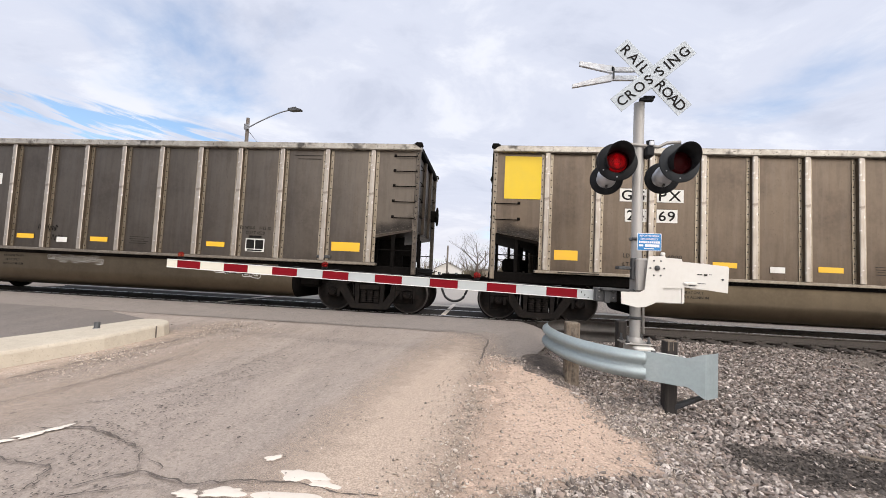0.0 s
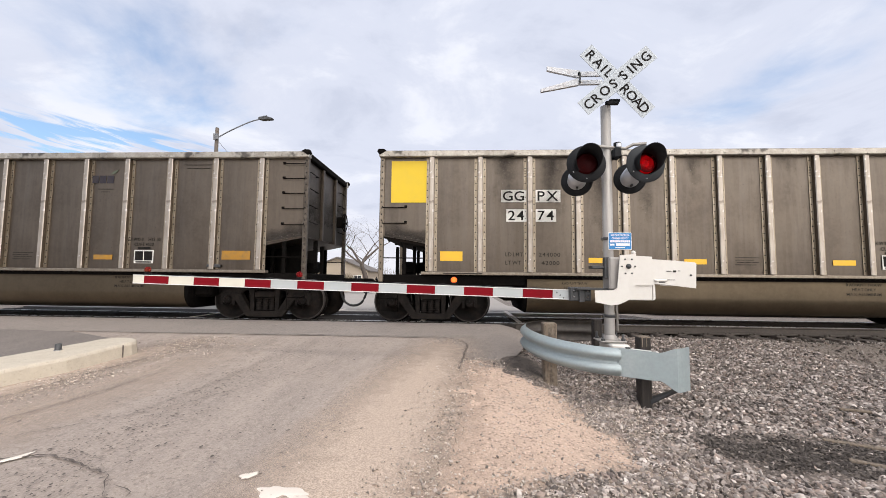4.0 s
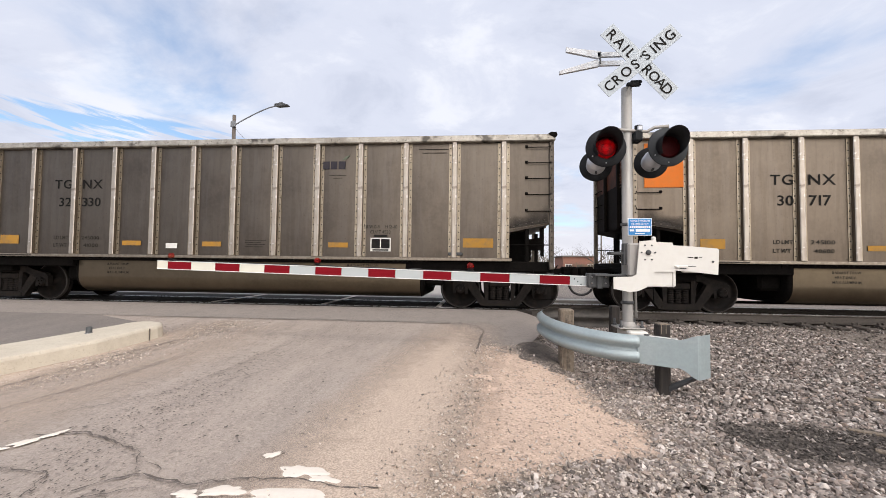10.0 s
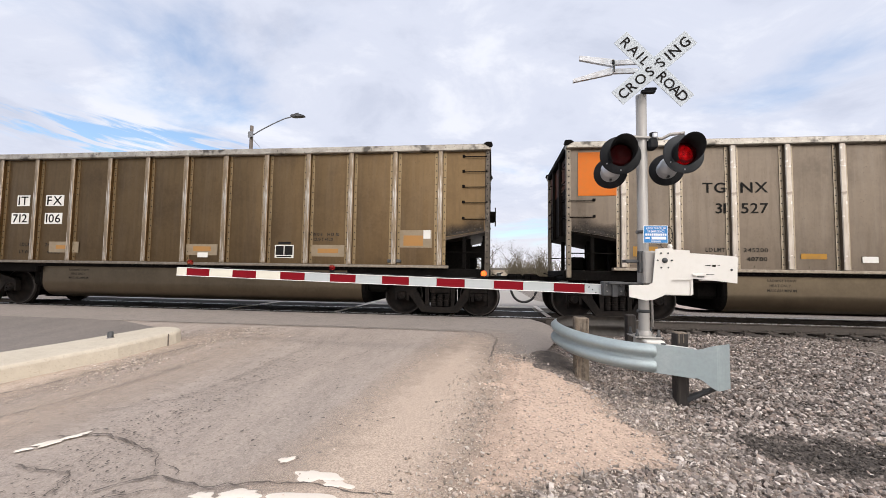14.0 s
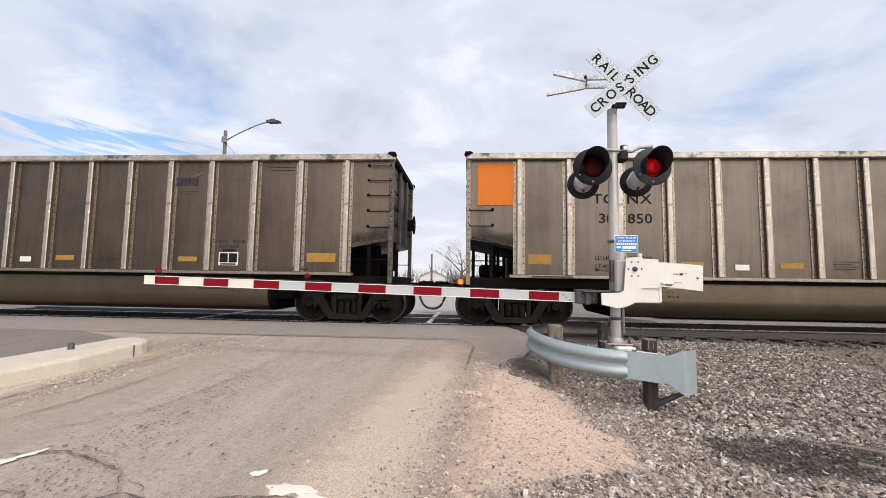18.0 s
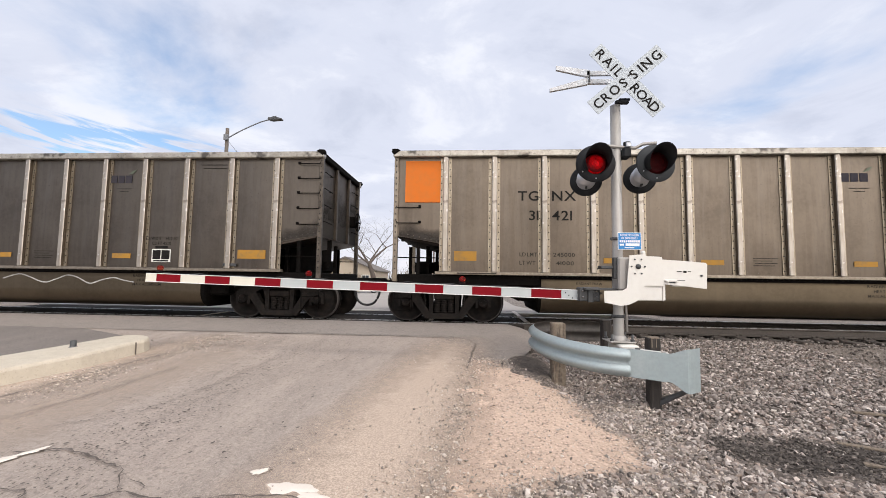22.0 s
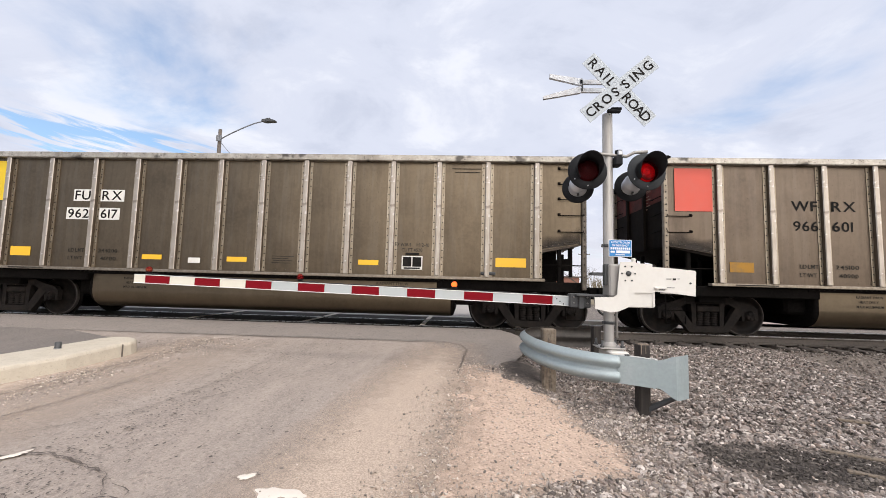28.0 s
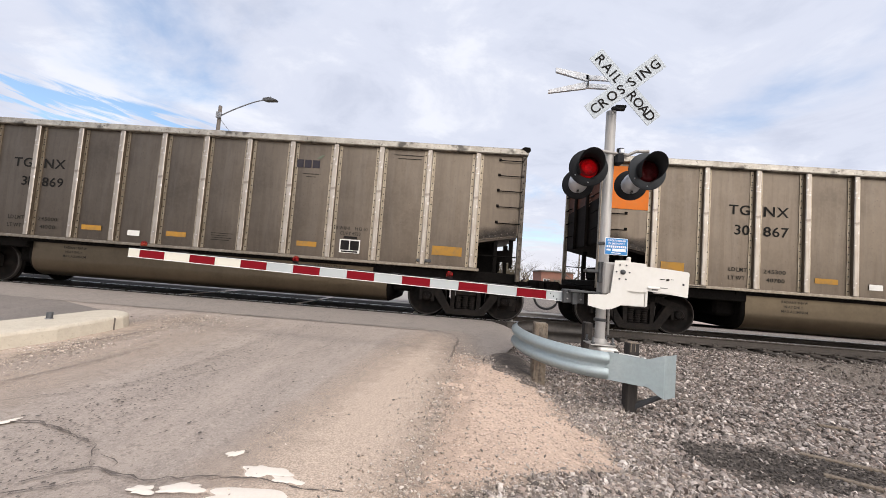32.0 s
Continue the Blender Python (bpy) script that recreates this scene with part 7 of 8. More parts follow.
for sx in (-1, 1):
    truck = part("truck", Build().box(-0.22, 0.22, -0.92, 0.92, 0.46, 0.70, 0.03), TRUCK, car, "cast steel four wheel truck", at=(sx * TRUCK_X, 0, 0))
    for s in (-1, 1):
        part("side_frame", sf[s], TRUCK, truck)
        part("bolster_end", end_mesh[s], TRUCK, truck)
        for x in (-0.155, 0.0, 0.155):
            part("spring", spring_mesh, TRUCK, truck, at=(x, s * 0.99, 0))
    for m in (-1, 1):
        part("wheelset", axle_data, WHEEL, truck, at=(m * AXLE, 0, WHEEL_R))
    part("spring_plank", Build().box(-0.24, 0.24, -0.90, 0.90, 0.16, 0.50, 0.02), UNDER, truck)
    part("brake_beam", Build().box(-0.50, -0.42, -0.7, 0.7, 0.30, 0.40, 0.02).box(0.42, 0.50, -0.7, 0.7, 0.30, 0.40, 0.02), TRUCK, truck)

# stencils that all the cars share
FACE = -SIDE - 0.0165
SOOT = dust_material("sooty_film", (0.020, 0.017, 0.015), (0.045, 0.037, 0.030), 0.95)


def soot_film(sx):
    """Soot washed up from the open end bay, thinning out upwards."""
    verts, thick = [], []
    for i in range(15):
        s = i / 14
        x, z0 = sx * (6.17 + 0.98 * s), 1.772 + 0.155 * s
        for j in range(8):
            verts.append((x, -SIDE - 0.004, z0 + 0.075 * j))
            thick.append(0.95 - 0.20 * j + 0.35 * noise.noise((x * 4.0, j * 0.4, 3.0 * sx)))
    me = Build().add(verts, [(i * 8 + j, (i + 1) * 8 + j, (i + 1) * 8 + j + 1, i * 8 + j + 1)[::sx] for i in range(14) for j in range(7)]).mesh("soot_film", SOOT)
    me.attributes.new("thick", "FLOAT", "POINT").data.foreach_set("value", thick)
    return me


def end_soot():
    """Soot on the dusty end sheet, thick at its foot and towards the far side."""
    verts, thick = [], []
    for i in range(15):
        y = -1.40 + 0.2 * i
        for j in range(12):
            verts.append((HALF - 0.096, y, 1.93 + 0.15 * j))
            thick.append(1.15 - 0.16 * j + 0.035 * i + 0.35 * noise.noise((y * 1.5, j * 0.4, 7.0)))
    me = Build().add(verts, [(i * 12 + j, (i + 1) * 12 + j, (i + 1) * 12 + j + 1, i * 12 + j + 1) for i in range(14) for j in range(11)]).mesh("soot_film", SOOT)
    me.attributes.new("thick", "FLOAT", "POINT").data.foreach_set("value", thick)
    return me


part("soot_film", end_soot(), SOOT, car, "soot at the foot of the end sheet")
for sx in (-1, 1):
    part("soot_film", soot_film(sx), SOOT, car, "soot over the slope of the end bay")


def bar(x0, x1, z0, z1, y=FACE):
    return Build().box(x0, x1, y - 0.004, y, z0, z1)


def dress(car, marks, panel, look_, kind, loads=("245000", "41000")):
    """Paint one car: end panel, reporting marks, load data, reflectors and notices."""
    letter = LETTERW if kind == "dark" else INK
    u = lambda v: v - HALF
    if kind == "dark":
        part("end_panel", bar(u(0.20), u(1.08), 1.95, 3.66), PANEL[panel], car, "bright green end panel")
    elif kind == "patched":
        part("end_panel", bar(u(0.31), u(0.99), 2.90, 3.39), PANEL[panel], car, "faded pink end panel")
        part("stencil_plate", bar(u(0.33), u(0.66), 3.325, 3.365, FACE - 0.004), PLATE, car, "small cream strip")
    elif panel:
        part("end_panel", bar(u(0.27), u(1.06), 2.68, 3.62), PANEL[panel], car, panel.replace("dull_", "grimy ") + " end panel")
    (a, b), (c, d) = marks
    h, w = 0.215, 0.40
    x_left, x_right, z1, z2 = u(2.80), u(3.50), 2.72, 2.29
    boxed, inner = kind in ("boxed", "patched"), 3.21
    if kind == "patched":
        z1, z2, inner = 2.545, 2.095, 2.95
    for txt, x, z, right in ((a, x_left, z1, True), (b, x_right, z1, False), (c, x_left, z2, True), (d, x_right, z2, False)):
        wd = 1.12 * letters(txt, h, letter, 1.0, 0.012)["wide"]
        x0 = (u(inner) - wd) if right else x_right
        if boxed:
            part("stencil_plate", bar(x0 - 0.04, (u(inner + 0.05) if right else x0 + wd + 0.05), z - 0.03, z + h + 0.03), PLATE, car, "white stencil plate")
        write("reporting_mark", txt, h, letter, car, x0, FACE - (0.006 if boxed else 0.002), z, 1.0, 0.012, wd)
    small = LETTERW if kind == "dark" else FAINT
    for txt, x, z, wd in (("LD LMT", 2.80, 1.50, 0.38), (loads[0], 3.52, 1.50, 0.46), ("LT WT", 2.80, 1.32, 0.34), (loads[1], 3.58, 1.32, 0.38)):
        write("load_stencil", txt, 0.085, small, car, u(x), FACE - 0.002, z, 1.0, 0.006, wd)
    if kind == "dark":
        for x in (1.28, 4.02, 6.06, 8.86, 10.68):
            part("reflector", bar(u(x), u(x) + 0.10, 1.22, 1.68 if 2 < x else 2.1), REFLECT2, car, "bright yellow reflector strip")
        part("reflector", bar(u(13.25), u(13.35), 1.22, 2.05), REFLECT2, car, "bright yellow reflector strip")
        part("notice", bar(u(11.50), u(12.28), 3.40, 3.425).box(u(11.56), u(12.2), FACE - 0.004, FACE, 3.33, 3.35).box(u(11.5), u(12.28), FACE - 0.004, FACE, 3.26, 3.28).box(u(11.6), u(12.2), FACE - 0.004, FACE, 3.19, 3.21), LETTERW, car)
    elif kind == "patched":
        for x0, x1, z0, z1 in ((1.42, 2.02, 1.64, 1.86), (3.64, 4.47, 1.35, 1.62), (7.37, 8.18, 1.32, 1.585), (10.51, 11.29, 1.32, 1.585), (12.58, 13.30, 1.54, 1.93)):
            part("primer_patch", bar(u(x0), u(x1), z0, z1), GHOST, car, "pale patch of primer")
        for x0, x1, z0, z1 in ((3.84, 4.22, 1.44, 1.53), (7.56, 8.01, 1.42, 1.53), (10.66, 11.15, 1.40, 1.50), (12.66, 13.10, 1.58, 1.81)):
            part("reflector", bar(u(x0), u(x1), z0, z1, FACE - 0.005), FADEDREFLECT, car, "faded orange reflector patch")
        part("reflector", bar(u(1.51), u(1.99), 1.66, 1.755, FACE - 0.005), REFLECT2, car, "yellow reflector patch")
        part("label", bar(u(13.11), u(13.27), 1.74, 1.93, FACE - 0.005), PLATE, car, "small white label")
    else:
        mat = REFLECT2 if kind == "boxed" else REFLECT
        for x0, x1, z0, z1 in ((1.38, 1.87, 1.39, 1.60), (4.58, 5.05, 1.37, 1.48), (6.58, 7.04, 1.36, 1.47), (9.59, 10.04, 1.36, 1.47), (12.62, 13.28, 1.38, 1.58)):
            part("reflector", bar(u(x0), u(x1), z0, z1), mat, car, "yellow reflector patch")
        part("notice", bar(u(7.62), u(8.12), 1.50, 1.515).box(u(7.62), u(8.0), FACE - 0.004, FACE, 1.45, 1.465).box(u(7.66), u(8.1), FACE - 0.004, FACE, 1.40, 1.415).box(u(7.62), u(8.05), FACE - 0.004, FACE, 1.35, 1.365), FAINT, car)
        part("notice", bar(u(11.62), u(12.28), 3.55, 3.562).box(u(11.7), u(12.25), FACE - 0.004, FACE, 3.47, 3.482), FAINT, car)
    lx = 7.68 if kind == "patched" else 5.68
    part("label", bar(u(lx), u(lx + 0.26), 1.27, 1.385, FACE - 0.006) if kind == "patched" else bar(u(lx), u(lx + 0.28), 1.31, 1.43), PLATE, car, "small white label")
    x = {"dark": 9.58, "patched": 9.62}.get(kind, 10.56)
    cots = part("data_panel", bar(u(x), u(x + 0.46), 1.28, 1.58), PLATE, car, "black and white data panel")
    part("square", bar(u(x + 0.025), u(x + 0.215), 1.345, 1.555, FACE - 0.005), INK, cots)
    part("square", bar(u(x + 0.24), u(x + 0.435), 1.345, 1.555, FACE - 0.005), INK, cots)
    part("square", bar(u(x + 0.05), u(x + 0.41), 1.295, 1.325, FACE - 0.005), INK, cots)
    part("square", bar(u(x + 0.08), u(x + 0.38), 1.595, 1.65, FACE - 0.001), INK, cots)
    if kind != "dark":
        write("size_stencil", "EX W 10-8", 0.075, FAINT, car, u(10.40), FACE - 0.002, 1.79, 1.0, 0.006, 0.36)
        write("size_stencil", "H 12-10", 0.075, FAINT, car, u(10.88), FACE - 0.002, 1.79, 1.0, 0.006, 0.28)
        write("size_stencil", "CU FT 4520", 0.075, FAINT, car, u(10.55), FACE - 0.002, 1.675, 1.0, 0.006, 0.46)
    else:
        write("size_stencil", "CU FT 4380", 0.07, LETTERW, car, u(9.58), FACE - 0.002, 1.70, 1.0, 0.006, 0.44)
        part("label", bar(u(12.98), u(13.14), 1.38, 1.50), PANEL["red"], car, "small red label")
    part("lifting_lug", Build().box(u(12.30), u(12.62), FACE - 0.05, FACE, 1.20, 1.27, 0.015), DARKSTEEL, car)
    part("sill_notice", Build().box(u(1.45), u(2.3), -1.566, -1.561, 1.105, 1.13), FAINT, car)
    tubtext = LETTERW if kind == "dark" else FAINT
    write("tub_stencil", "RADIANT THAW", 0.06, tubtext, car, u(9.98), -1.303, 0.93, 1.0, 0.006, 0.72) if kind != "dark" else write("tub_stencil", "ALUMINUM CAR", 0.075, tubtext, car, u(9.15), -1.443, 1.03, 1.0, 0.006, 0.55)
    if kind not in ("dark",):
        write("tub_stencil", "HEAT ONLY", 0.06, tubtext, car, u(10.1), -1.304, 0.83, 1.0, 0.006, 0.48)
        write("tub_stencil", "MAX ALUMINUM", 0.06, tubtext, car, u(9.98), -1.304, 0.73, 1.0, 0.006, 0.70)
        for k, txt in enumerate(("RADIANT THAW", "HEAT ONLY", "MAX ALUMINUM")):
            write("tub_stencil", txt, 0.055, tubtext, car, u(4.05) + 0.05 * (k == 1), -1.304, 0.90 - 0.10 * k, 1.0, 0.006, 0.55 - 0.15 * (k == 1))
    if look_:   # the grey logo with its leaf, kept as plain shapes
        lg = part("logo_mark", bar(u(9.43), u(9.58), 3.13, 3.31).box(u(9.61), u(9.76), FACE - 0.004, FACE, 3.13, 3.31).box(u(9.79), u(9.95), FACE - 0.004, FACE, 3.13, 3.31), GREYINK, car, "grey block logo")
        part("leaf", Build().prism([(u(9.86), 3.33), (u(9.98), 3.36), (u(10.06), 3.45), (u(9.95), 3.42)], FACE - 0.004, FACE), LEAFINK, lg)
        part("notice", bar(u(9.58), u(9.96), 2.985, 3.0).box(u(9.66), u(9.88), FACE - 0.004, FACE, 2.92, 2.935), FAINT, car)
    # end panel colour carried round the corner, with small end marks
    if panel and kind not in ("dark",) and panel != "pink":
        # panel colours cut far down: the shade of this end is in the tint
        tint = {"orange": (0.11, 0.036, 0.018), "dull_orange": (0.085, 0.034, 0.020), "yellow": (0.13, 0.09, 0.018), "red": (0.11, 0.025, 0.020)}[panel]
        key = "sooty_shaded_" + panel + "_end"
        mat = bpy.data.materials.get(key) or material(key, tint, 0.6, 0, stain=[(1.3, 0.85, (0.014, 0.011, 0.0095)), (4, 0.5, (0.026, 0.017, 0.013))], spec=0.06)
        for txt, z, wd in ((a + b, 3.42, 0.42), (c + d, 3.26, 0.46)):
            me = letters(txt, 0.11, FAINT)
            ob = part("end_mark", me, FAINT, car)
            ob.matrix_basis = Matrix.Translation((-HALF + 0.0915, -0.28, z)) @ Matrix.Rotation(radians(-90), 4, "Z") @ Matrix.Diagonal((wd / me["wide"], 1, 1, 1))
            ob.material_slots[0].link = "OBJECT"
            ob.material_slots[0].material = ENDINK
        for i in range(5):
            wd = (0.40, 0.46, 0.34, 0.44, 0.30)[i]
            part("end_notice", Build().box(-HALF + 0.086, -HALF + 0.091, -0.28 - wd, -0.28, 3.165 - 0.075 * i, 3.185 - 0.075 * i), ENDINK, car)
        part("end_colour", Build().box(-HALF + 0.092, -HALF + 0.096, -1.36, 1.40, 2.95, 3.66), mat, car, "sooty coloured band on the car end")


def scribble(name, parent, x, z, w, h, seed, mat, y, loops=9, r=0.012):
    """A looping spray-paint tag."""
    rng = random.Random(seed)
    pts = []
    for k in range(loops):
        s = k / loops
        pts += [(x + w * s, y, z + h * rng.uniform(0.0, 0.25)), (x + w * (s + 0.3 / loops), y, z + h * rng.uniform(0.75, 1.0)), (x + w * (s + 0.75 / loops), y, z + h * rng.uniform(0.35, 0.75))]
    line = finer(pts, 4)
    b = Build()
    for p, q in zip(line, line[1:]):
        d = (q - p)
        if d.length < 1e-5:
            continue
        n_ = Vector((-d.z, 0, d.x)).normalized() * r
        b.add([p - n_, q - n_, q + n_, p + n_], [(0, 1, 2, 3)])
    return part(name, b, mat, parent, "spray paint tag")


def tag(name, parent, x, z, w, h, letters_, mat, y, r=0.016):
    """A hand-sprayed tag of free strokes, each a run of (across, up) points."""
    b = Build()
    for stroke in letters_:
        line = finer([(x + w * u, y, z + h * v) for u, v in stroke], 5)
        for p, q in zip(line, line[1:]):
            n_ = Vector((-(q - p).z, 0, (q - p).x)).normalized() * r
            b.add([p - n_, q - n_, q + n_, p + n_], [(0, 1, 2, 3)])
    return tagged(part(name, b, mat, parent, "spray paint tag"), kind="stuff")


def bubble(name, parent, x, z, w, h, count, seed, mat, y, r=0.014):
    """Sprayed bubble letters: round outlines with a smaller loop or stroke inside, side by side."""
    rng = random.Random(seed)
    b = Build()
    for k in range(count):
        cx, cw = x + w * (k + 0.5) / count, w / count * 0.58
        lean, tall, low = rng.uniform(-0.12, 0.2), h * rng.uniform(0.82, 1.0) / 2, rng.uniform(-0.06, 0.06)
        ph = [rng.uniform(0, 6.28) for _ in range(3)]
        for scale in (1.0, 0.45 if k % 3 else 0.55):
            loop = []
            for i in range(25):
                a = 2 * math.pi * i / 24
                e = scale * (1 + 0.10 * math.sin(2 * a + ph[0]) + 0.08 * math.sin(3 * a + ph[1]) + 0.05 * math.sin(5 * a + ph[2]))
                u = abs(math.cos(a)) ** 0.7 * math.copysign(1, math.cos(a)) * cw * e
                v = abs(math.sin(a)) ** 0.7 * math.copysign(1, math.sin(a)) * tall * e
                loop.append((cx + u + lean * v, y - 0.002 * (k % 2), z + h / 2 + low + v))
            b.tube(loop, r * (1 if scale == 1 else 0.7), 5, False)
        for s in (rng.uniform(-0.5, 0.1), rng.uniform(0.1, 0.6)):
            b.tube([(cx + s * cw, y - 0.001, z + h / 2 + low - tall * 0.6), (cx + s * cw + 0.05, y - 0.001, z + h / 2 + low + tall * rng.uniform(0.0, 0.8))], r * 0.6, 4)
    for k in range(len(b.v)):
        px, py, pz = b.v[k]
        b.v[k] = (px, y + (py - y) * 0.15, pz)
    ob = part(name, b, mat, parent)
    tagged(ob, "pale sprayed bubble letters", kind="stuff")
    return ob


ROSTER = [  # reporting mark, end panel, skin, kind, loads
    (("GG", "PX"), ("24", "69"), "yellow", "warm", "boxed", ("244000", "42000")),
    (("GG", "PX"), ("25", "62"), "yellow", "grey", "boxed", ("244000", "42000")),
    (("TG", "NX"), ("30", "410"), "orange", "grey", "plain", ("245000", "41000")),
    (("GG", "PX"), ("24", "74"), "yellow", "grey", "boxed", ("244000", "42000")),
    (("TG", "NX"), ("31", "893"), "orange", "tan", "plain", ("245000", "41000")),
    (("TG", "NX"), ("30", "457"), "orange", "tan", "plain", ("245000", "41000")),
    (("TG", "NX"), ("32", "383"), "dull_orange", "grey", "plain", ("245000", "41000")),
    (("TG", "NX"), ("30", "717"), "orange", "tan", "plain", ("245100", "40600")),
    (("TG", "NX"), ("32", "330"), "orange", "grey", "plain", ("245000", "41000")),
    (("TG", "NX"), ("32", "066"), "orange", "tan", "plain", ("245000", "41000")),
    (("TG", "NX"), ("31", "527"), "orange", "tan", "plain", ("245200", "40700")),
    (("IT", "FX"), ("712", "106"), "pink", "brown", "patched", ("245000", "41000")),
    (("DL", "RX"), ("60", "375"), "red", "tan", "plain", ("245000", "41000")),
    (("TG", "NX"), ("30", "850"), "orange", "grey", "plain", ("245000", "41000")),
    (("TG", "NX"), ("30", "861"), "orange", "warm", "plain", ("245300", "40700")),
    (("TG", "NX"), ("32", "483"), "orange", "grey", "plain", ("245100", "40800")),
    (("TG", "NX"), ("31", "421"), "orange", "tan", "plain", ("245000", "41000")),
    (("TG", "NX"), ("30", "531"), "orange", "grey", "plain", ("244900", "41100")),
    (("TG", "NX"), ("32", "644"), "orange", "warm", "plain", ("245300", "40700")),
    (("ES", "CX"), ("60", "80"), "green", "dark", "dark", ("243600", "42400")),
    (("WF", "RX"), ("966", "601"), "red", "warm", "plain", ("245100", "40900")),
    (("FU", "RX"), ("962", "617"), "yellow", "brownish", "boxed", ("244200", "41700")),
    (("TG", "NX"), ("32", "255"), "orange", "grey", "plain", ("245000", "41000")),
    (("TG", "NX"), ("30", "867"), "orange", "tan", "plain", ("245300", "40700")),
    (("TG", "NX"), ("31", "869"), "orange", "tan", "plain", ("245000", "41000")),
]
SKIN["brownish"] = car_skin("brown_grey_aluminium", (0.137, 0.108, 0.075), (0.177, 0.137, 0.092), (0.187, 0.165, 0.134), (0.073, 0.058, 0.042))
LOOKS = {"tan": "weathered tan", "grey": "dusty grey tan", "warm": "dull tan", "brown": "brown stained", "dark": "dark brown painted", "brownish": "brown grey"}
START_X = HALF                   # centre of the first car before it has rolled
for k, (m1, m2, panel, skin, kind, loads) in enumerate(ROSTER):
    c = car if k == len(ROSTER) - 1 else copy_thing(car, pose(0, 0, 0))
    c.location = (START_X - CAR_LEN * k, TRACK_Y, 0)
    tagged(c, f"{LOOKS[skin]} aluminium coal car, {panel.replace('dull_', 'grimy ')} end panel", "coal car", "coal cars of the train")
    CARS.append(c)
HELD = {}
for ob in scene.objects:
    HELD.setdefault(ob.parent, []).append(ob)
for k, (c, (m1, m2, panel, skin, kind, loads)) in enumerate(zip(CARS, ROSTER)):
    for ch in HELD[c]:
        base = ch.name.split(".")[0]
        mat = None
        if base == "side_sheet":
            mat = SKIN[skin]
        elif kind == "dark" and base in ("side_post", "corner_post"):
            mat = WORN
        elif kind == "dark" and base == "top_chord":
            mat = DARKCHORD
        elif kind == "dark" and base in ("bath_tub", "side_sill"):
            mat = SKIN["dark"]
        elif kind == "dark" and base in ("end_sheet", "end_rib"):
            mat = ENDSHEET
        elif skin == "brown" and base == "side_post":
            mat = BROWNWEB
        if mat:
            ch.material_slots[0].link = "OBJECT"
            ch.material_slots[0].material = mat
        if base == "side_post" and skin in ("dark", "brown"):
            ch.material_slots[1].link = "OBJECT"
            ch.material_slots[1].material = SKIN[skin]
            for sub in HELD.get(ch, ()):
                if sub.name.startswith("flange"):
                    sub.material_slots[0].link = "OBJECT"
                    sub.material_slots[0].material = SKIN["dark"] if skin == "dark" else BROWNFLANGE
        if base == "side_post" and skin == "brown":     # this one's posts are evenly spaced
            ch.location.x = -6.13 + 1.026 * min(range(13), key=lambda i: abs(POSTS[i] - ch.location.x))
    dress(c, (m1, m2), panel, m1 == ("TG", "NX"), kind, loads)


def soot_streak(parent, x, w, z0, gain, seed):
    """Soot running down the side from the top rail."""
    verts, thick = [], []
    for i in range(9):
        for j in range(10):
            s, v = 2 * i / 8 - 1, j / 9
            verts.append((x + s * w, FACE - 0.004, z0 + (3.66 - z0) * v))
            thick.append(gain * (1 - abs(s)) ** 0.7 * (0.15 + 0.85 * v) + 0.25 * noise.noise((i * 0.9, j * 0.25, seed)) - 0.12)
    me = Build().add(verts, [(i * 10 + j, (i + 1) * 10 + j, (i + 1) * 10 + j + 1, i * 10 + j + 1) for i in range(8) for j in range(9)]).mesh("soot_streak", SOOT)
    me.attributes.new("thick", "FLOAT", "POINT").data.foreach_set("value", thick)
    return part("soot_streak", me, SOOT, parent, "soot run down from the top rail")


for n_, (x, w, z0, gain) in enumerate([(-4.5, 0.38, 1.5, 0.55), (-2.44, 0.30, 2.2, 0.5), (-1.45, 0.34, 1.9, 0.55), (3.55, 0.36, 1.7, 0.6), (4.6, 0.38, 1.6, 0.6), (-5.6, 0.36, 2.0, 0.5), (2.5, 0.3, 2.3, 0.4)]):
    soot_streak(CARS[6], x, w, z0, gain + 0.35, n_)
tag("graffiti", CARS[7], 4.03, 1.28, 1.10, 0.56, [[(0.30, 0.85), (0.10, 0.70), (0.0, 0.48), (0.16, 0.22), (0.32, 0.05)], [(0.12, 0.52), (0.30, 0.50), (0.33, 0.08)], [(0.36, 0.02), (0.46, 0.60), (0.54, 0.98)],
    [(0.54, 0.98), (0.57, 0.50), (0.58, 0.02)], [(0.38, 0.42), (0.62, 0.44)], [(0.54, 0.92), (0.72, 0.98), (0.88, 0.92)], [(0.72, 0.96), (0.71, 0.50), (0.72, 0.0)], [(0.98, 0.80), (0.90, 0.62), (0.98, 0.42), (1.05, 0.62), (0.98, 0.80)],
    [(0.40, 0.0), (0.62, 0.03), (0.86, 0.0)]], REDTAPE, FACE - 0.003, 0.009)
for n_, (x, w, z0, gain) in enumerate([(-4.5, 0.36, 2.3, 0.75), (-3.45, 0.36, 2.1, 0.85), (-2.44, 0.34, 1.9, 0.8), (-1.45, 0.34, 2.2, 0.75), (-0.45, 0.32, 2.6, 0.55), (1.5, 0.3, 2.7, 0.5)]):
    soot_streak(CARS[3], x, w, z0, gain, 20 + n_)
tag("graffiti", CARS[17], -0.64, 0.74, 3.35, 0.22, [[(0.0, 0.5), (0.12, 1.0), (0.20, 0.75), (0.32, 0.15), (0.42, 0.55), (0.50, 0.95), (0.58, 0.7), (0.67, 0.1), (0.76, 0.5), (0.85, 0.75), (0.92, 0.5), (1.0, 0.3)]], CHALK, -1.304, 0.012)
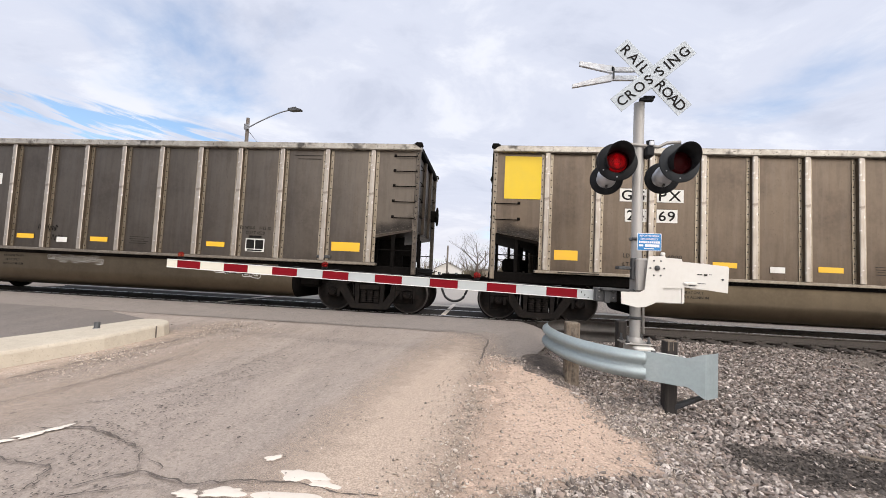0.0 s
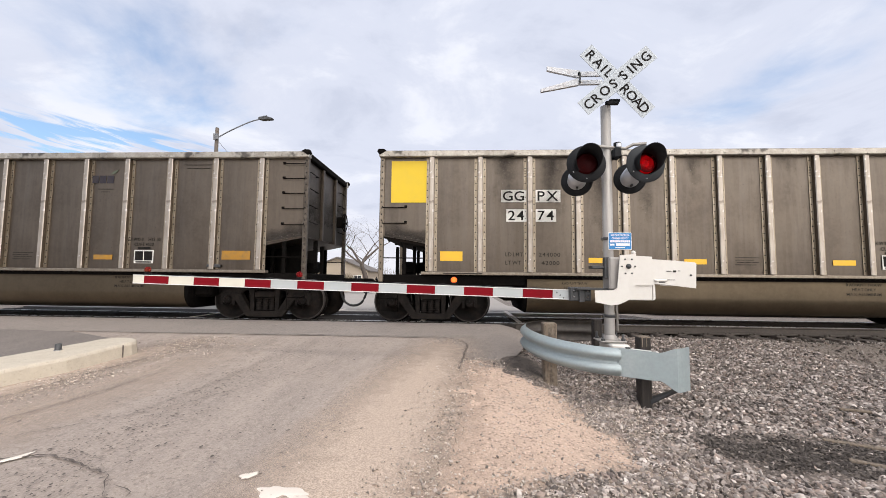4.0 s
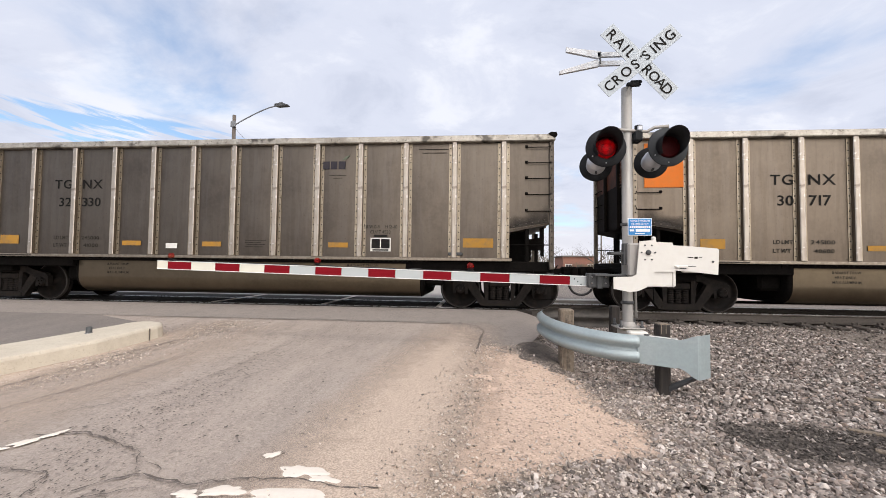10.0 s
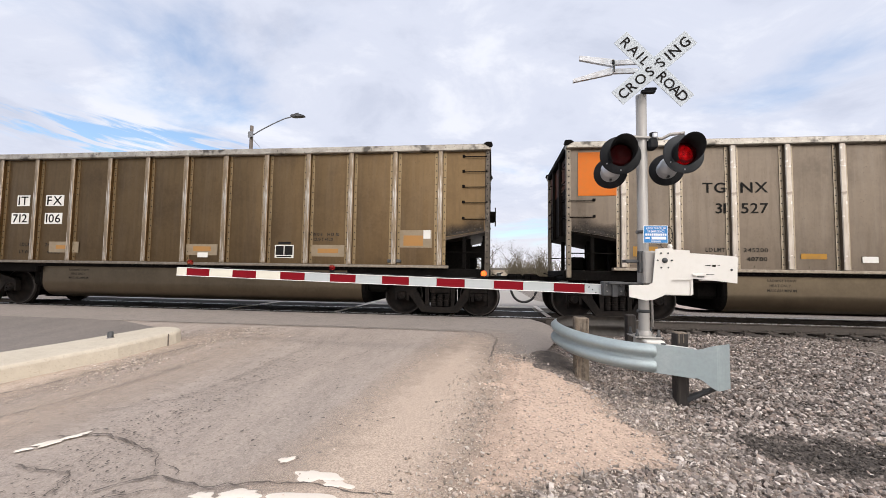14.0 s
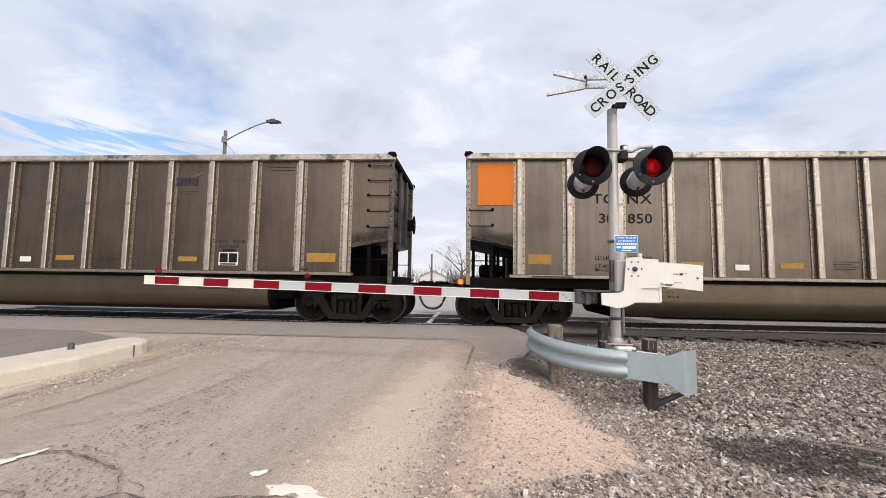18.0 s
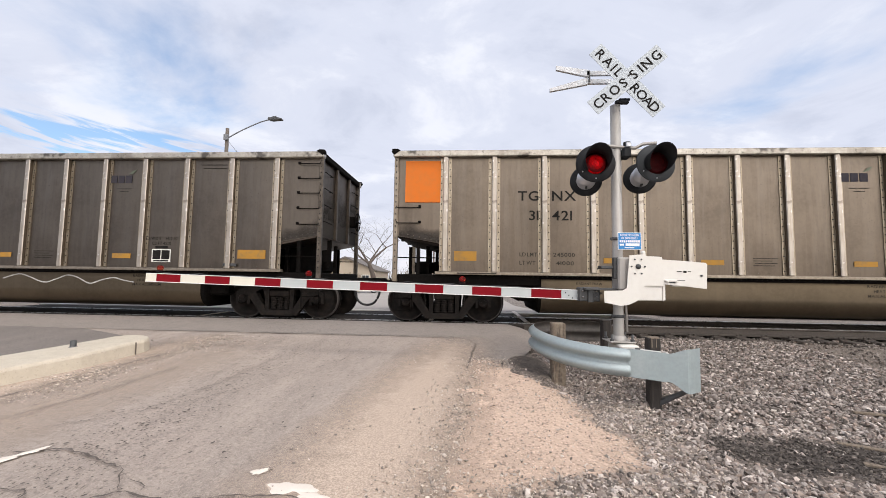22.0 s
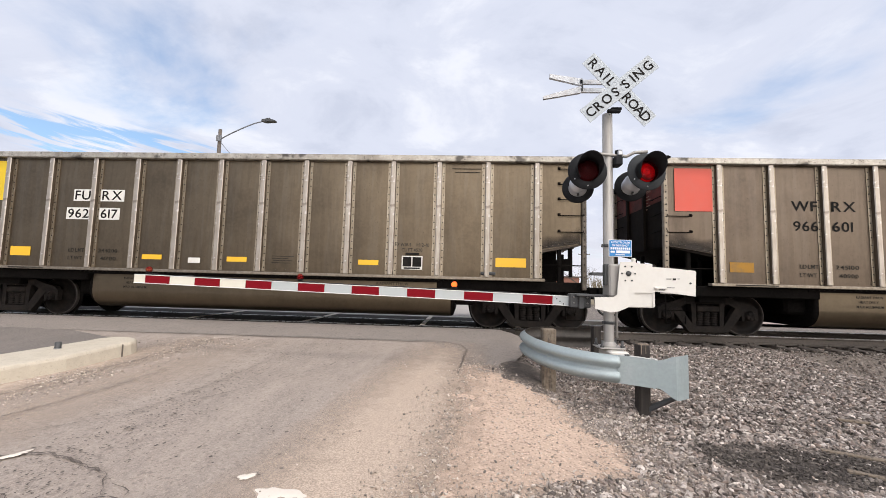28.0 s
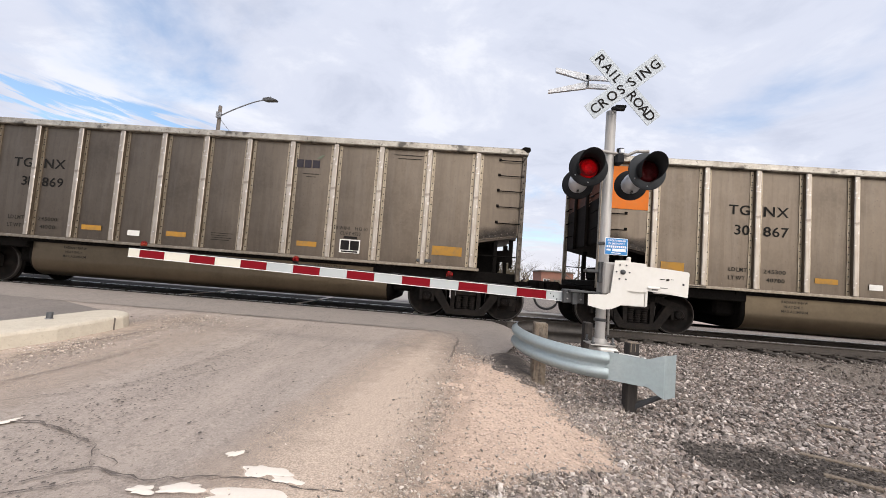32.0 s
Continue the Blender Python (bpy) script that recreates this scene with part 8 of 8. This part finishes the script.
part("notice_plate", bar(-4.69, -4.22, 1.62, 1.94), GREYPLATE, CARS[12], "grey painted notice plate")
for x in (-2.55, -0.35):
    part("tub_patch", Build().box(x, x + 0.30, -1.306, -1.302, 0.93, 1.0), LETTERW, CARS[19], "small tan painted patch")
for i, wd in enumerate((0.50, 0.46, 0.34)):
    part("tub_stencil", Build().box(-3.85, -3.85 + wd, -1.306, -1.302, 0.97 - 0.075 * i, 1.0 - 0.075 * i), LETTERW, CARS[19])
bubble("graffiti", CARS[1], 2.45, 0.70, 1.35, 0.24, 6, 1, CHALK, -1.302, 0.008)
scribble("graffiti", CARS[1], -2.15, 1.56, 0.55, 0.16, 5, INK, FACE - 0.003, 7, 0.009)
scribble("graffiti", CARS[1], -1.75, 1.33, 0.32, 0.16, 6, INK, FACE - 0.003, 4, 0.008)
bubble("graffiti", CARS[1], -2.0, 0.84, 1.5, 0.15, 9, 15, CHALK, -1.302, 0.006)
bubble("graffiti", CARS[10], -5.80, 1.60, 0.65, 0.42, 3, 9, FAINT, FACE - 0.003, 0.008)
bubble("graffiti", CARS[18], -0.15, 1.28, 0.75, 0.36, 3, 7, CHALK, FACE - 0.003, 0.005)
bubble("graffiti", CARS[18], 1.1, 1.26, 1.75, 0.55, 5, 9, CHALK, FACE - 0.003, 0.006)
tag("graffiti", CARS[22], -5.05, 1.36, 0.95, 0.58, [[(0.30, 0.80), (0.10, 0.95), (0.04, 0.70), (0.28, 0.52), (0.20, 0.25), (0.0, 0.40)], [(0.42, 0.95), (0.38, 0.60), (0.36, 0.20)],
    [(0.36, 0.92), (0.52, 0.95), (0.64, 0.85)], [(0.38, 0.58), (0.58, 0.60)], [(0.96, 0.95), (0.72, 0.85), (0.68, 0.55), (0.72, 0.22), (0.98, 0.12)], [(0.70, 0.55), (0.92, 0.58)],
    [(0.05, 0.28), (0.40, 0.12), (0.70, 0.0), (0.90, 0.30)]], CHALK, FACE - 0.003, 0.014)
tag("graffiti", CARS[22], -2.98, 1.42, 0.70, 0.50, [[(0.0, 0.25), (0.22, 0.45), (0.24, 0.95)], [(0.20, 0.90), (0.42, 0.95)], [(0.16, 0.60), (0.36, 0.62)], [(0.50, 0.92), (0.48, 0.55), (0.52, 0.30)],
    [(0.62, 0.28), (0.74, 0.92), (0.92, 0.30)], [(0.64, 0.55), (0.98, 0.52)], [(0.38, 0.05), (0.50, 0.0), (0.64, 0.06)]], CHALK, FACE - 0.003, 0.013)
bubble("graffiti", CARS[22], -2.72, 1.92, 0.20, 0.20, 1, 3, CHALK, FACE - 0.003, 0.012)
D = [[(0.05, 0.0), (0.08, 0.95), (0.50, 1.0), (0.95, 0.80), (0.98, 0.35), (0.70, 0.05), (0.05, 0.0)], [(0.35, 0.3), (0.38, 0.7), (0.65, 0.65), (0.62, 0.35), (0.35, 0.3)]]
R = [[(0.05, 0.0), (0.0, 0.90), (0.55, 1.0), (0.90, 0.75), (0.62, 0.5), (0.98, 0.05), (0.62, 0.0), (0.42, 0.3), (0.35, 0.0), (0.05, 0.0)], [(0.32, 0.66), (0.55, 0.78), (0.58, 0.62), (0.32, 0.66)]]
U = [[(0.0, 0.95), (0.05, 0.2), (0.4, 0.0), (0.85, 0.1), (1.0, 0.95), (0.7, 0.95), (0.65, 0.35), (0.35, 0.35), (0.3, 0.95), (0.0, 0.95)]]
T = [[(0.0, 0.95), (1.0, 0.98), (1.0, 0.7), (0.65, 0.7), (0.62, 0.0), (0.35, 0.0), (0.35, 0.7), (0.0, 0.7), (0.0, 0.95)]]
for n_, form in enumerate((D, R, U, R, T, D, U)):
    x = -2.4 + 0.675 * n_
    tag("graffiti", CARS[22], x, 1.22 + 0.04 * (n_ % 2), 0.72, 0.80 - 0.05 * (n_ % 3), form, CHALK, FACE - 0.003, 0.015)
    tag("graffiti", CARS[22], x, 1.26, 0.72, 0.70, [[(0.10 + 0.1 * i, 0.06 + 0.03 * (i % 3)), (0.11 + 0.1 * i, 0.5), (0.13 + 0.1 * i, 0.90 - 0.04 * (i % 2))] for i in range(8)], CHALK, FACE - 0.002, 0.0045)
bubble("graffiti", CARS[22], -1.9, 0.62, 4.2, 0.42, 8, 14, CHALK, -1.304, 0.012)
bubble("graffiti", CARS[23], -0.85, 1.34, 1.3, 0.40, 4, 24, INK, FACE - 0.003, 0.012)


# ---- beyond the tracks ----
def tree(x, y, height, seed, spread=0.55, name="bare_tree", label="bare winter tree with grey branching limbs"):
    """A leafless tree: tapered trunk, limbs forking to fine twigs."""
    rng = random.Random(seed)
    trunk, limbs, twigs = Build(), Build(), Build()

    def grow(p, d, length, r, depth):
        pts, rad, q, dd = [p], [r], p, d
        steps = 3 if depth < 4 else 2
        for i in range(steps):
            dd = (dd + Vector((rng.uniform(-1, 1), rng.uniform(-1, 1), rng.uniform(-0.4, 0.8))) * 0.22).normalized()
            q = q + dd * length / steps
            pts.append(q); rad.append(r * (1 - 0.42 * (i + 1) / steps))
        (trunk if depth == 0 else limbs if depth < 3 else twigs).tube(pts, rad, 8 if depth == 0 else 5 if depth < 3 else 3, False)
        if depth >= 6 or r < 0.004:
            return
        n = 4 if depth == 0 else rng.choice((2, 3, 3, 4))
        for i in range(n):
            a = rng.uniform(0, 6.28)
            side = Vector((math.cos(a), math.sin(a), rng.uniform(-0.1, 0.5)))
            nd = (dd * (1 - spread) + side * spread * rng.uniform(0.7, 1.25)).normalized()
            grow(pts[-1] if rng.random() < 0.7 else pts[-2], nd, length * rng.uniform(0.62, 0.84), rad[-1] * rng.uniform(0.55, 0.8), depth + 1)

    base = ground_z(x, y) - 0.15
    grow(Vector((0, 0, 0)), Vector((rng.uniform(-0.1, 0.1), rng.uniform(-0.1, 0.1), 1)), height * 0.27, height * 0.028, 0)
    t = thing(name, label, "tree", "bare trees beyond the tracks", at=(x, y, base))
    part("trunk", trunk, BARK, t); part("crown", limbs, BARK, t); part("crown", twigs, BARK, t, "crown of fine bare twigs")


for args in ((6.4, 57, 8.2, 23, 0.62), (-10.6, 45, 12.5, 3, 0.6), (-0.9, 56, 11.0, 4, 0.58), (6.0, 62, 9.5, 8, 0.6), (-19, 78, 12, 6, 0.55), (19, 70, 9, 7, 0.6), (36, 62, 10, 9, 0.58), (-33, 62, 10, 11, 0.55), (3.5, 85, 11, 12, 0.6), (46, 70, 10, 15, 0.6), (-4.0, 100, 11, 16, 0.6), (12, 80, 9, 17, 0.6)):
    tree(*args)


def bush(x, y, r, h, seed):
    """A tangle of thin stems."""
    rng = random.Random(seed)
    b = Build()
    for _ in range(420):
        a, s = rng.uniform(0, 6.28), rng.random() ** 0.6
        p0 = Vector((0.3 * r * s * math.cos(a), 0.3 * r * s * math.sin(a), 0))
        p2 = Vector((r * s * math.cos(a) + rng.uniform(-0.2, 0.2), r * s * math.sin(a), h * rng.uniform(0.5, 1.0) * (1.1 - 0.4 * s)))
        b.tube([p0, (p0 + p2) / 2 + Vector((0, 0, 0.1 * h)), p2], [0.022, 0.016, 0.008], 3, False)
        for _k in range(2):
            q = p0 + (p2 - p0) * rng.uniform(0.5, 0.95)
            b.tube([q, q + Vector((rng.uniform(-0.5, 0.5), rng.uniform(-0.3, 0.3), rng.uniform(0.1, 0.6))) * 0.35 * r], [0.012, 0.006], 3, False)
    bsh = thing("bare_bush", "brown leafless bush beside the far road", "bush", "bare bushes beyond the tracks", at=(x, y, ground_z(x, y) - 0.1))
    part("stems", b, BRUSH, bsh)


for args in ((3.2, 55, 2.0, 4.6, 1), (6.2, 56, 2.4, 5.2, 2), (-1.4, 58, 2.0, 3.4, 3), (16, 60, 2.0, 2.6, 4), (-17, 58, 2.2, 2.6, 5), (11.5, 50, 1.6, 2.4, 6), (25, 55, 2.4, 2.8, 7), (-10, 60, 2, 2.2, 8)):
    bush(*args)


def house(x, y, w, d, wall_h, roof_h, wall_mat, label, gable=True, bays=3, turn=0.0):
    base = ground_z(x, y) - 0.1
    hs = thing("house", label, "house", "buildings beyond the tracks", at=(x, y, base))
    hs.rotation_euler.z = radians(turn)
    part("wall", Build().box(-w / 2, w / 2, -d / 2, d / 2, 0, wall_h), wall_mat, hs)
    if gable:
        part("roof", Build().prism([(-w / 2 - 0.4, wall_h), (0, wall_h + roof_h), (w / 2 + 0.4, wall_h), (w / 2 + 0.4, wall_h - 0.15), (0, wall_h + roof_h - 0.2), (-w / 2 - 0.4, wall_h - 0.15)], -d / 2 - 0.4, d / 2 + 0.4), ROOF, hs)
        part("gable", Build().prism([(-w / 2, wall_h), (w / 2, wall_h), (0, wall_h + roof_h - 0.2)], -d / 2 - 0.0, -d / 2 + 0.15), wall_mat, hs)
    else:
        part("roof", Build().box(-w / 2 - 0.3, w / 2 + 0.3, -d / 2 - 0.3, d / 2 + 0.3, wall_h, wall_h + roof_h, 0.05), ROOF, hs)
    for i in range(bays):
        cx = -w / 2 + w * (i + 0.5) / bays
        if i == bays // 2:
            part("door", Build().box(cx - 0.5, cx + 0.5, -d / 2 - 0.06, -d / 2 + 0.02, 0.1, 2.15, 0.02), DARKSTEEL, hs)
            continue
        win = part("window", Build().box(cx - 0.62, cx + 0.62, -d / 2 - 0.05, -d / 2 + 0.02, 0.9, 2.25, 0.02), PLATE, hs, "white framed window")
        part("pane", Build().box(cx - 0.52, cx - 0.03, -d / 2 - 0.07, -d / 2 - 0.04, 1.0, 2.15), GLASS, win)
        part("pane", Build().box(cx + 0.03, cx + 0.52, -d / 2 - 0.07, -d / 2 - 0.04, 1.0, 2.15), GLASS, win)


house(-18.6, 64, 9, 9, 2.9, 2.0, WALLT, "small gabled house with a grey roof beyond the tracks", True, 3)
house(-13.3, 150, 9, 9, 3.4, 2.4, WALLW, "white gabled house far down the road", True, 3)
house(4.5, 120, 14, 9, 3.0, 0.5, WALLT, "low tan flat roofed building", False, 5)
house(18.6, 84, 6, 9, 3.6, 0.25, WALLB, "low red brick building beyond the tracks", False, 3)
house(28, 45, 15, 10, 3.7, 0.35, WALLG, "pale grey flat roofed building with a row of windows", False, 7)
house(46, 64, 14, 10, 3.2, 1.9, WALLT, "tan gabled building beyond the tracks", True, 3)
house(-44, 80, 14, 10, 3.4, 2.0, WALLT, "tan gabled house beyond the tracks", True, 3)
house(-60, 70, 16, 10, 3.4, 0.5, WALLG, "pale flat roofed building beyond the tracks", False, 5)

fence = thing("rail_fence", "white rail fence beside the pale building", "fence", at=(0, 0, 0))
for i in range(10):
    part("fence_post", Build().box(14.0 + 1.5 * i, 14.1 + 1.5 * i, 33.0, 33.1, -0.7, 0.5), WALLW, fence)
for z in (0.40, 0.05):
    part("fence_rail", Build().box(14.0, 27.6, 33.02, 33.08, z, z + 0.09), WALLW, fence)
bank = setting("red_gravel_strip", sheet([9 + 1.6 * i for i in range(26)], [20.5 + 1.2 * i for i in range(6)], lambda x, y: -0.50), material("red_brown_gravel", (0.36, 0.285, 0.25), 0.95, grain=(9, 0.5, (0.28, 0.22, 0.19))), "red brown gravel strip beyond the tracks", "gravel strip")


def utility_pole(x, y, h, arm=True):
    p = thing("utility_pole", "weathered wooden utility pole with a crossarm" if arm else "plain weathered wooden pole", "utility pole", "utility poles beyond the tracks", at=(x, y, ground_z(x, y) - 0.3))
    part("pole", Build().tube([(0, 0, 0), (0, 0, h)], [0.15, 0.10], 10), POLEWOOD, p)
    if not arm:
        return
    part("crossarm", Build().box(-1.0, 1.0, -0.05, 0.05, h - 0.75, h - 0.63, 0.01), POLEWOOD, p)
    for xx in (-0.9, -0.35, 0.35, 0.9):
        part("insulator", Build().lathe([(0.04, 0), (0.05, 0.08), (0.0, 0.12)], (xx, 0, h - 0.63), "z", 8), DARKSTEEL, p)


for args in ((-4.7, 50, 5.2, False), (-0.2, 105, 8.0), (21, 74, 8.5), (-26, 74, 8.5)):
    utility_pole(*args)

# street lamp behind the train
lamp = thing("street_lamp", "grey street lamp with an upswept arm and a flat head", "street lamp", at=(0, 0, 0))
LX, LY = -13.98, 22.0
part("pole", Build().tube([(LX, LY, -0.6), (LX, LY, 9.37)], [0.13, 0.095], 12), POLEWOOD, lamp, "dark wooden pole")
arm_pts = finer([(LX, LY, 8.78), (LX + 0.6, LY, 9.12), (LX + 1.4, LY, 9.50), (LX + 2.0, LY, 9.74), (LX + 2.5, LY, 9.86)], 4)
part("lamp_arm", Build().tube([tuple(p) for p in arm_pts], 0.035, 8), LAMPGREY, lamp, "grey upswept arm")
part("arm_bracket", Build().box(LX - 0.13, LX + 0.16, LY - 0.15, LY - 0.08, 8.66, 9.0, 0.01), LAMPGREY, lamp)
part("lamp_housing", Build().prism([(LX + 2.40, 9.84), (LX + 2.60, 9.79), (LX + 3.15, 9.82), (LX + 3.20, 9.87), (LX + 3.0, 9.93), (LX + 2.75, 10.0), (LX + 2.65, 9.96), (LX + 2.45, 9.93)], LY - 0.15, LY + 0.15), DARKSTEEL, lamp, "flat dark lamp head")
part("photo_cell", Build().lathe([(0.04, 0), (0.04, 0.09), (0, 0.10)], (LX + 2.8, LY, 9.97), "z", 10), DARKSTEEL, lamp)
part("guy_wire", Build().tube([(LX, LY, 8.7), (LX + 3.3, LY + 6, 3.0)], 0.012, 4), DARKSTEEL, lamp)

# parked car down the far road
van = thing("parked_car", "pale parked car beyond the tracks", "car", at=(-11.0, 41, ground_z(-11.0, 41)))
part("body", Build().prism([(-2.1, 0.35), (2.1, 0.35), (2.15, 0.85), (1.4, 0.98), (0.85, 1.45), (-1.2, 1.48), (-1.9, 1.0), (-2.15, 0.9)], -0.85, 0.85), CARPAINT, van)
part("side_window", Build().prism([(-1.55, 1.0), (1.15, 1.0), (0.75, 1.38), (-1.1, 1.40)], -0.865, -0.851), GLASS, van)
for x in (-1.35, 1.35):
    w_ = part("wheel", Build().lathe([(0.0, -0.1), (0.30, -0.1), (0.33, -0.06), (0.33, 0.06), (0.30, 0.1), (0, 0.1)], (x, -0.78, 0.33), "y", 20), HOSE, van)
    part("rim", Build().lathe([(0.0, -0.115), (0.19, -0.11), (0.20, -0.10)], (x, -0.78, 0.33), "y", 16), SILVER, w_)

far_trees = Build()
tr = random.Random(40)
for _ in range(900):
    x, y = tr.uniform(-420, 420), tr.uniform(190, 330)
    h = tr.uniform(4, 10)
    for i in range(5):
        a = tr.uniform(-0.6, 0.6)
        far_trees.tube([(x, y, -0.6), (x + a * h * 0.25, y, h * 0.5), (x + a * h * 0.6 + tr.uniform(-0.5, 0.5), y, h)], [0.14, 0.09, 0.03], 3, False)
tagged(part("far_wood", far_trees, BRUSH), "distant line of bare brown trees", "wood", "", "stuff")


# ---- movement ----
# how far the train has come, second by second
RUN = [0.04, 11.55, 23.37, 35.07, 46.63, 58.24, 69.94, 81.47, 93.08, 104.86, 116.44, 128.11, 139.80, 151.31, 163.32, 174.89, 186.59, 198.30, 210.22, 221.77, 233.59, 245.39, 257.10, 268.97, 280.85, 292.40, 304.30, 316.06, 327.83, 339.60, 351.61, 363.21, 375.06]


def run(t):
    k = min(int(t), 31)
    return RUN[k] + (RUN[k + 1] - RUN[k]) * (t - k)


def motions():
    for k, c in enumerate(CARS):
        x0 = START_X - CAR_LEN * k
        walk(c, [(t, pose(x0 + RUN[t], TRACK_Y, 0)) for t in range(33)])
    # wheels turn while their car rolls through the crossing
    for k, c in enumerate(CARS):
        x0 = START_X - CAR_LEN * k
        sets = [w for tr_ in HELD[c] for w in HELD.get(tr_, ()) if w.name.startswith("wheelset")]
        times = [0.0]
        for i in range(1, 32 * 20):
            t = i / 20
            if -26 < x0 + run(t) < 24:
                times.append(t)
        times.append(32.0)
        turn, rows_, last = 0.0, [], None
        for t in times:
            if last is not None and t - last < 0.11:
                turn += (run(t) - run(last)) / WHEEL_R
            rows_.append((t, turn))
            last = t
        for w in sets:
            here = w.location.copy()
            walk(w, [(t, Matrix.Translation(here) @ Matrix.Rotation(a, 4, "Y")) for t, a in rows_])
    # the two red lamps take turns; the arm's inner lamp goes with the right one
    period, start = 1.6663, 0.62
    swaps = []
    t, right_on = start, True
    while t < 32:
        swaps.append((t, right_on)); t += period / 2; right_on = not right_on

    def flash(plate, on_with_right, at):
        on = not on_with_right
        rows_ = [(0.0, 0 if on else 180)]
        for t, right in swaps:
            want = right == on_with_right
            a, b = (180, 0) if want else (0, 180)
            for i, s in enumerate((0, 1 / 3, 2 / 3, 1)):
                rows_.append((t - 0.05 + i / 30, a + (b - a) * s))
        rows_.append((32.0, rows_[-1][1]))
        rows_ = [r for i, r in enumerate(rows_) if r[0] <= 32.0 and (i == 0 or r[0] > rows_[i - 1][0] + 0.01)]
        walk(plate, [(t, Matrix.Translation(at) @ Matrix.Rotation(radians(a), 4, "Z")) for t, a in rows_])

    for plate, which in LED_MOVES:
        flash(plate, which == "right", plate.location.copy())
    for bulb in ARM_MOVES:
        flash(bulb, True, bulb.location.copy())


motions()
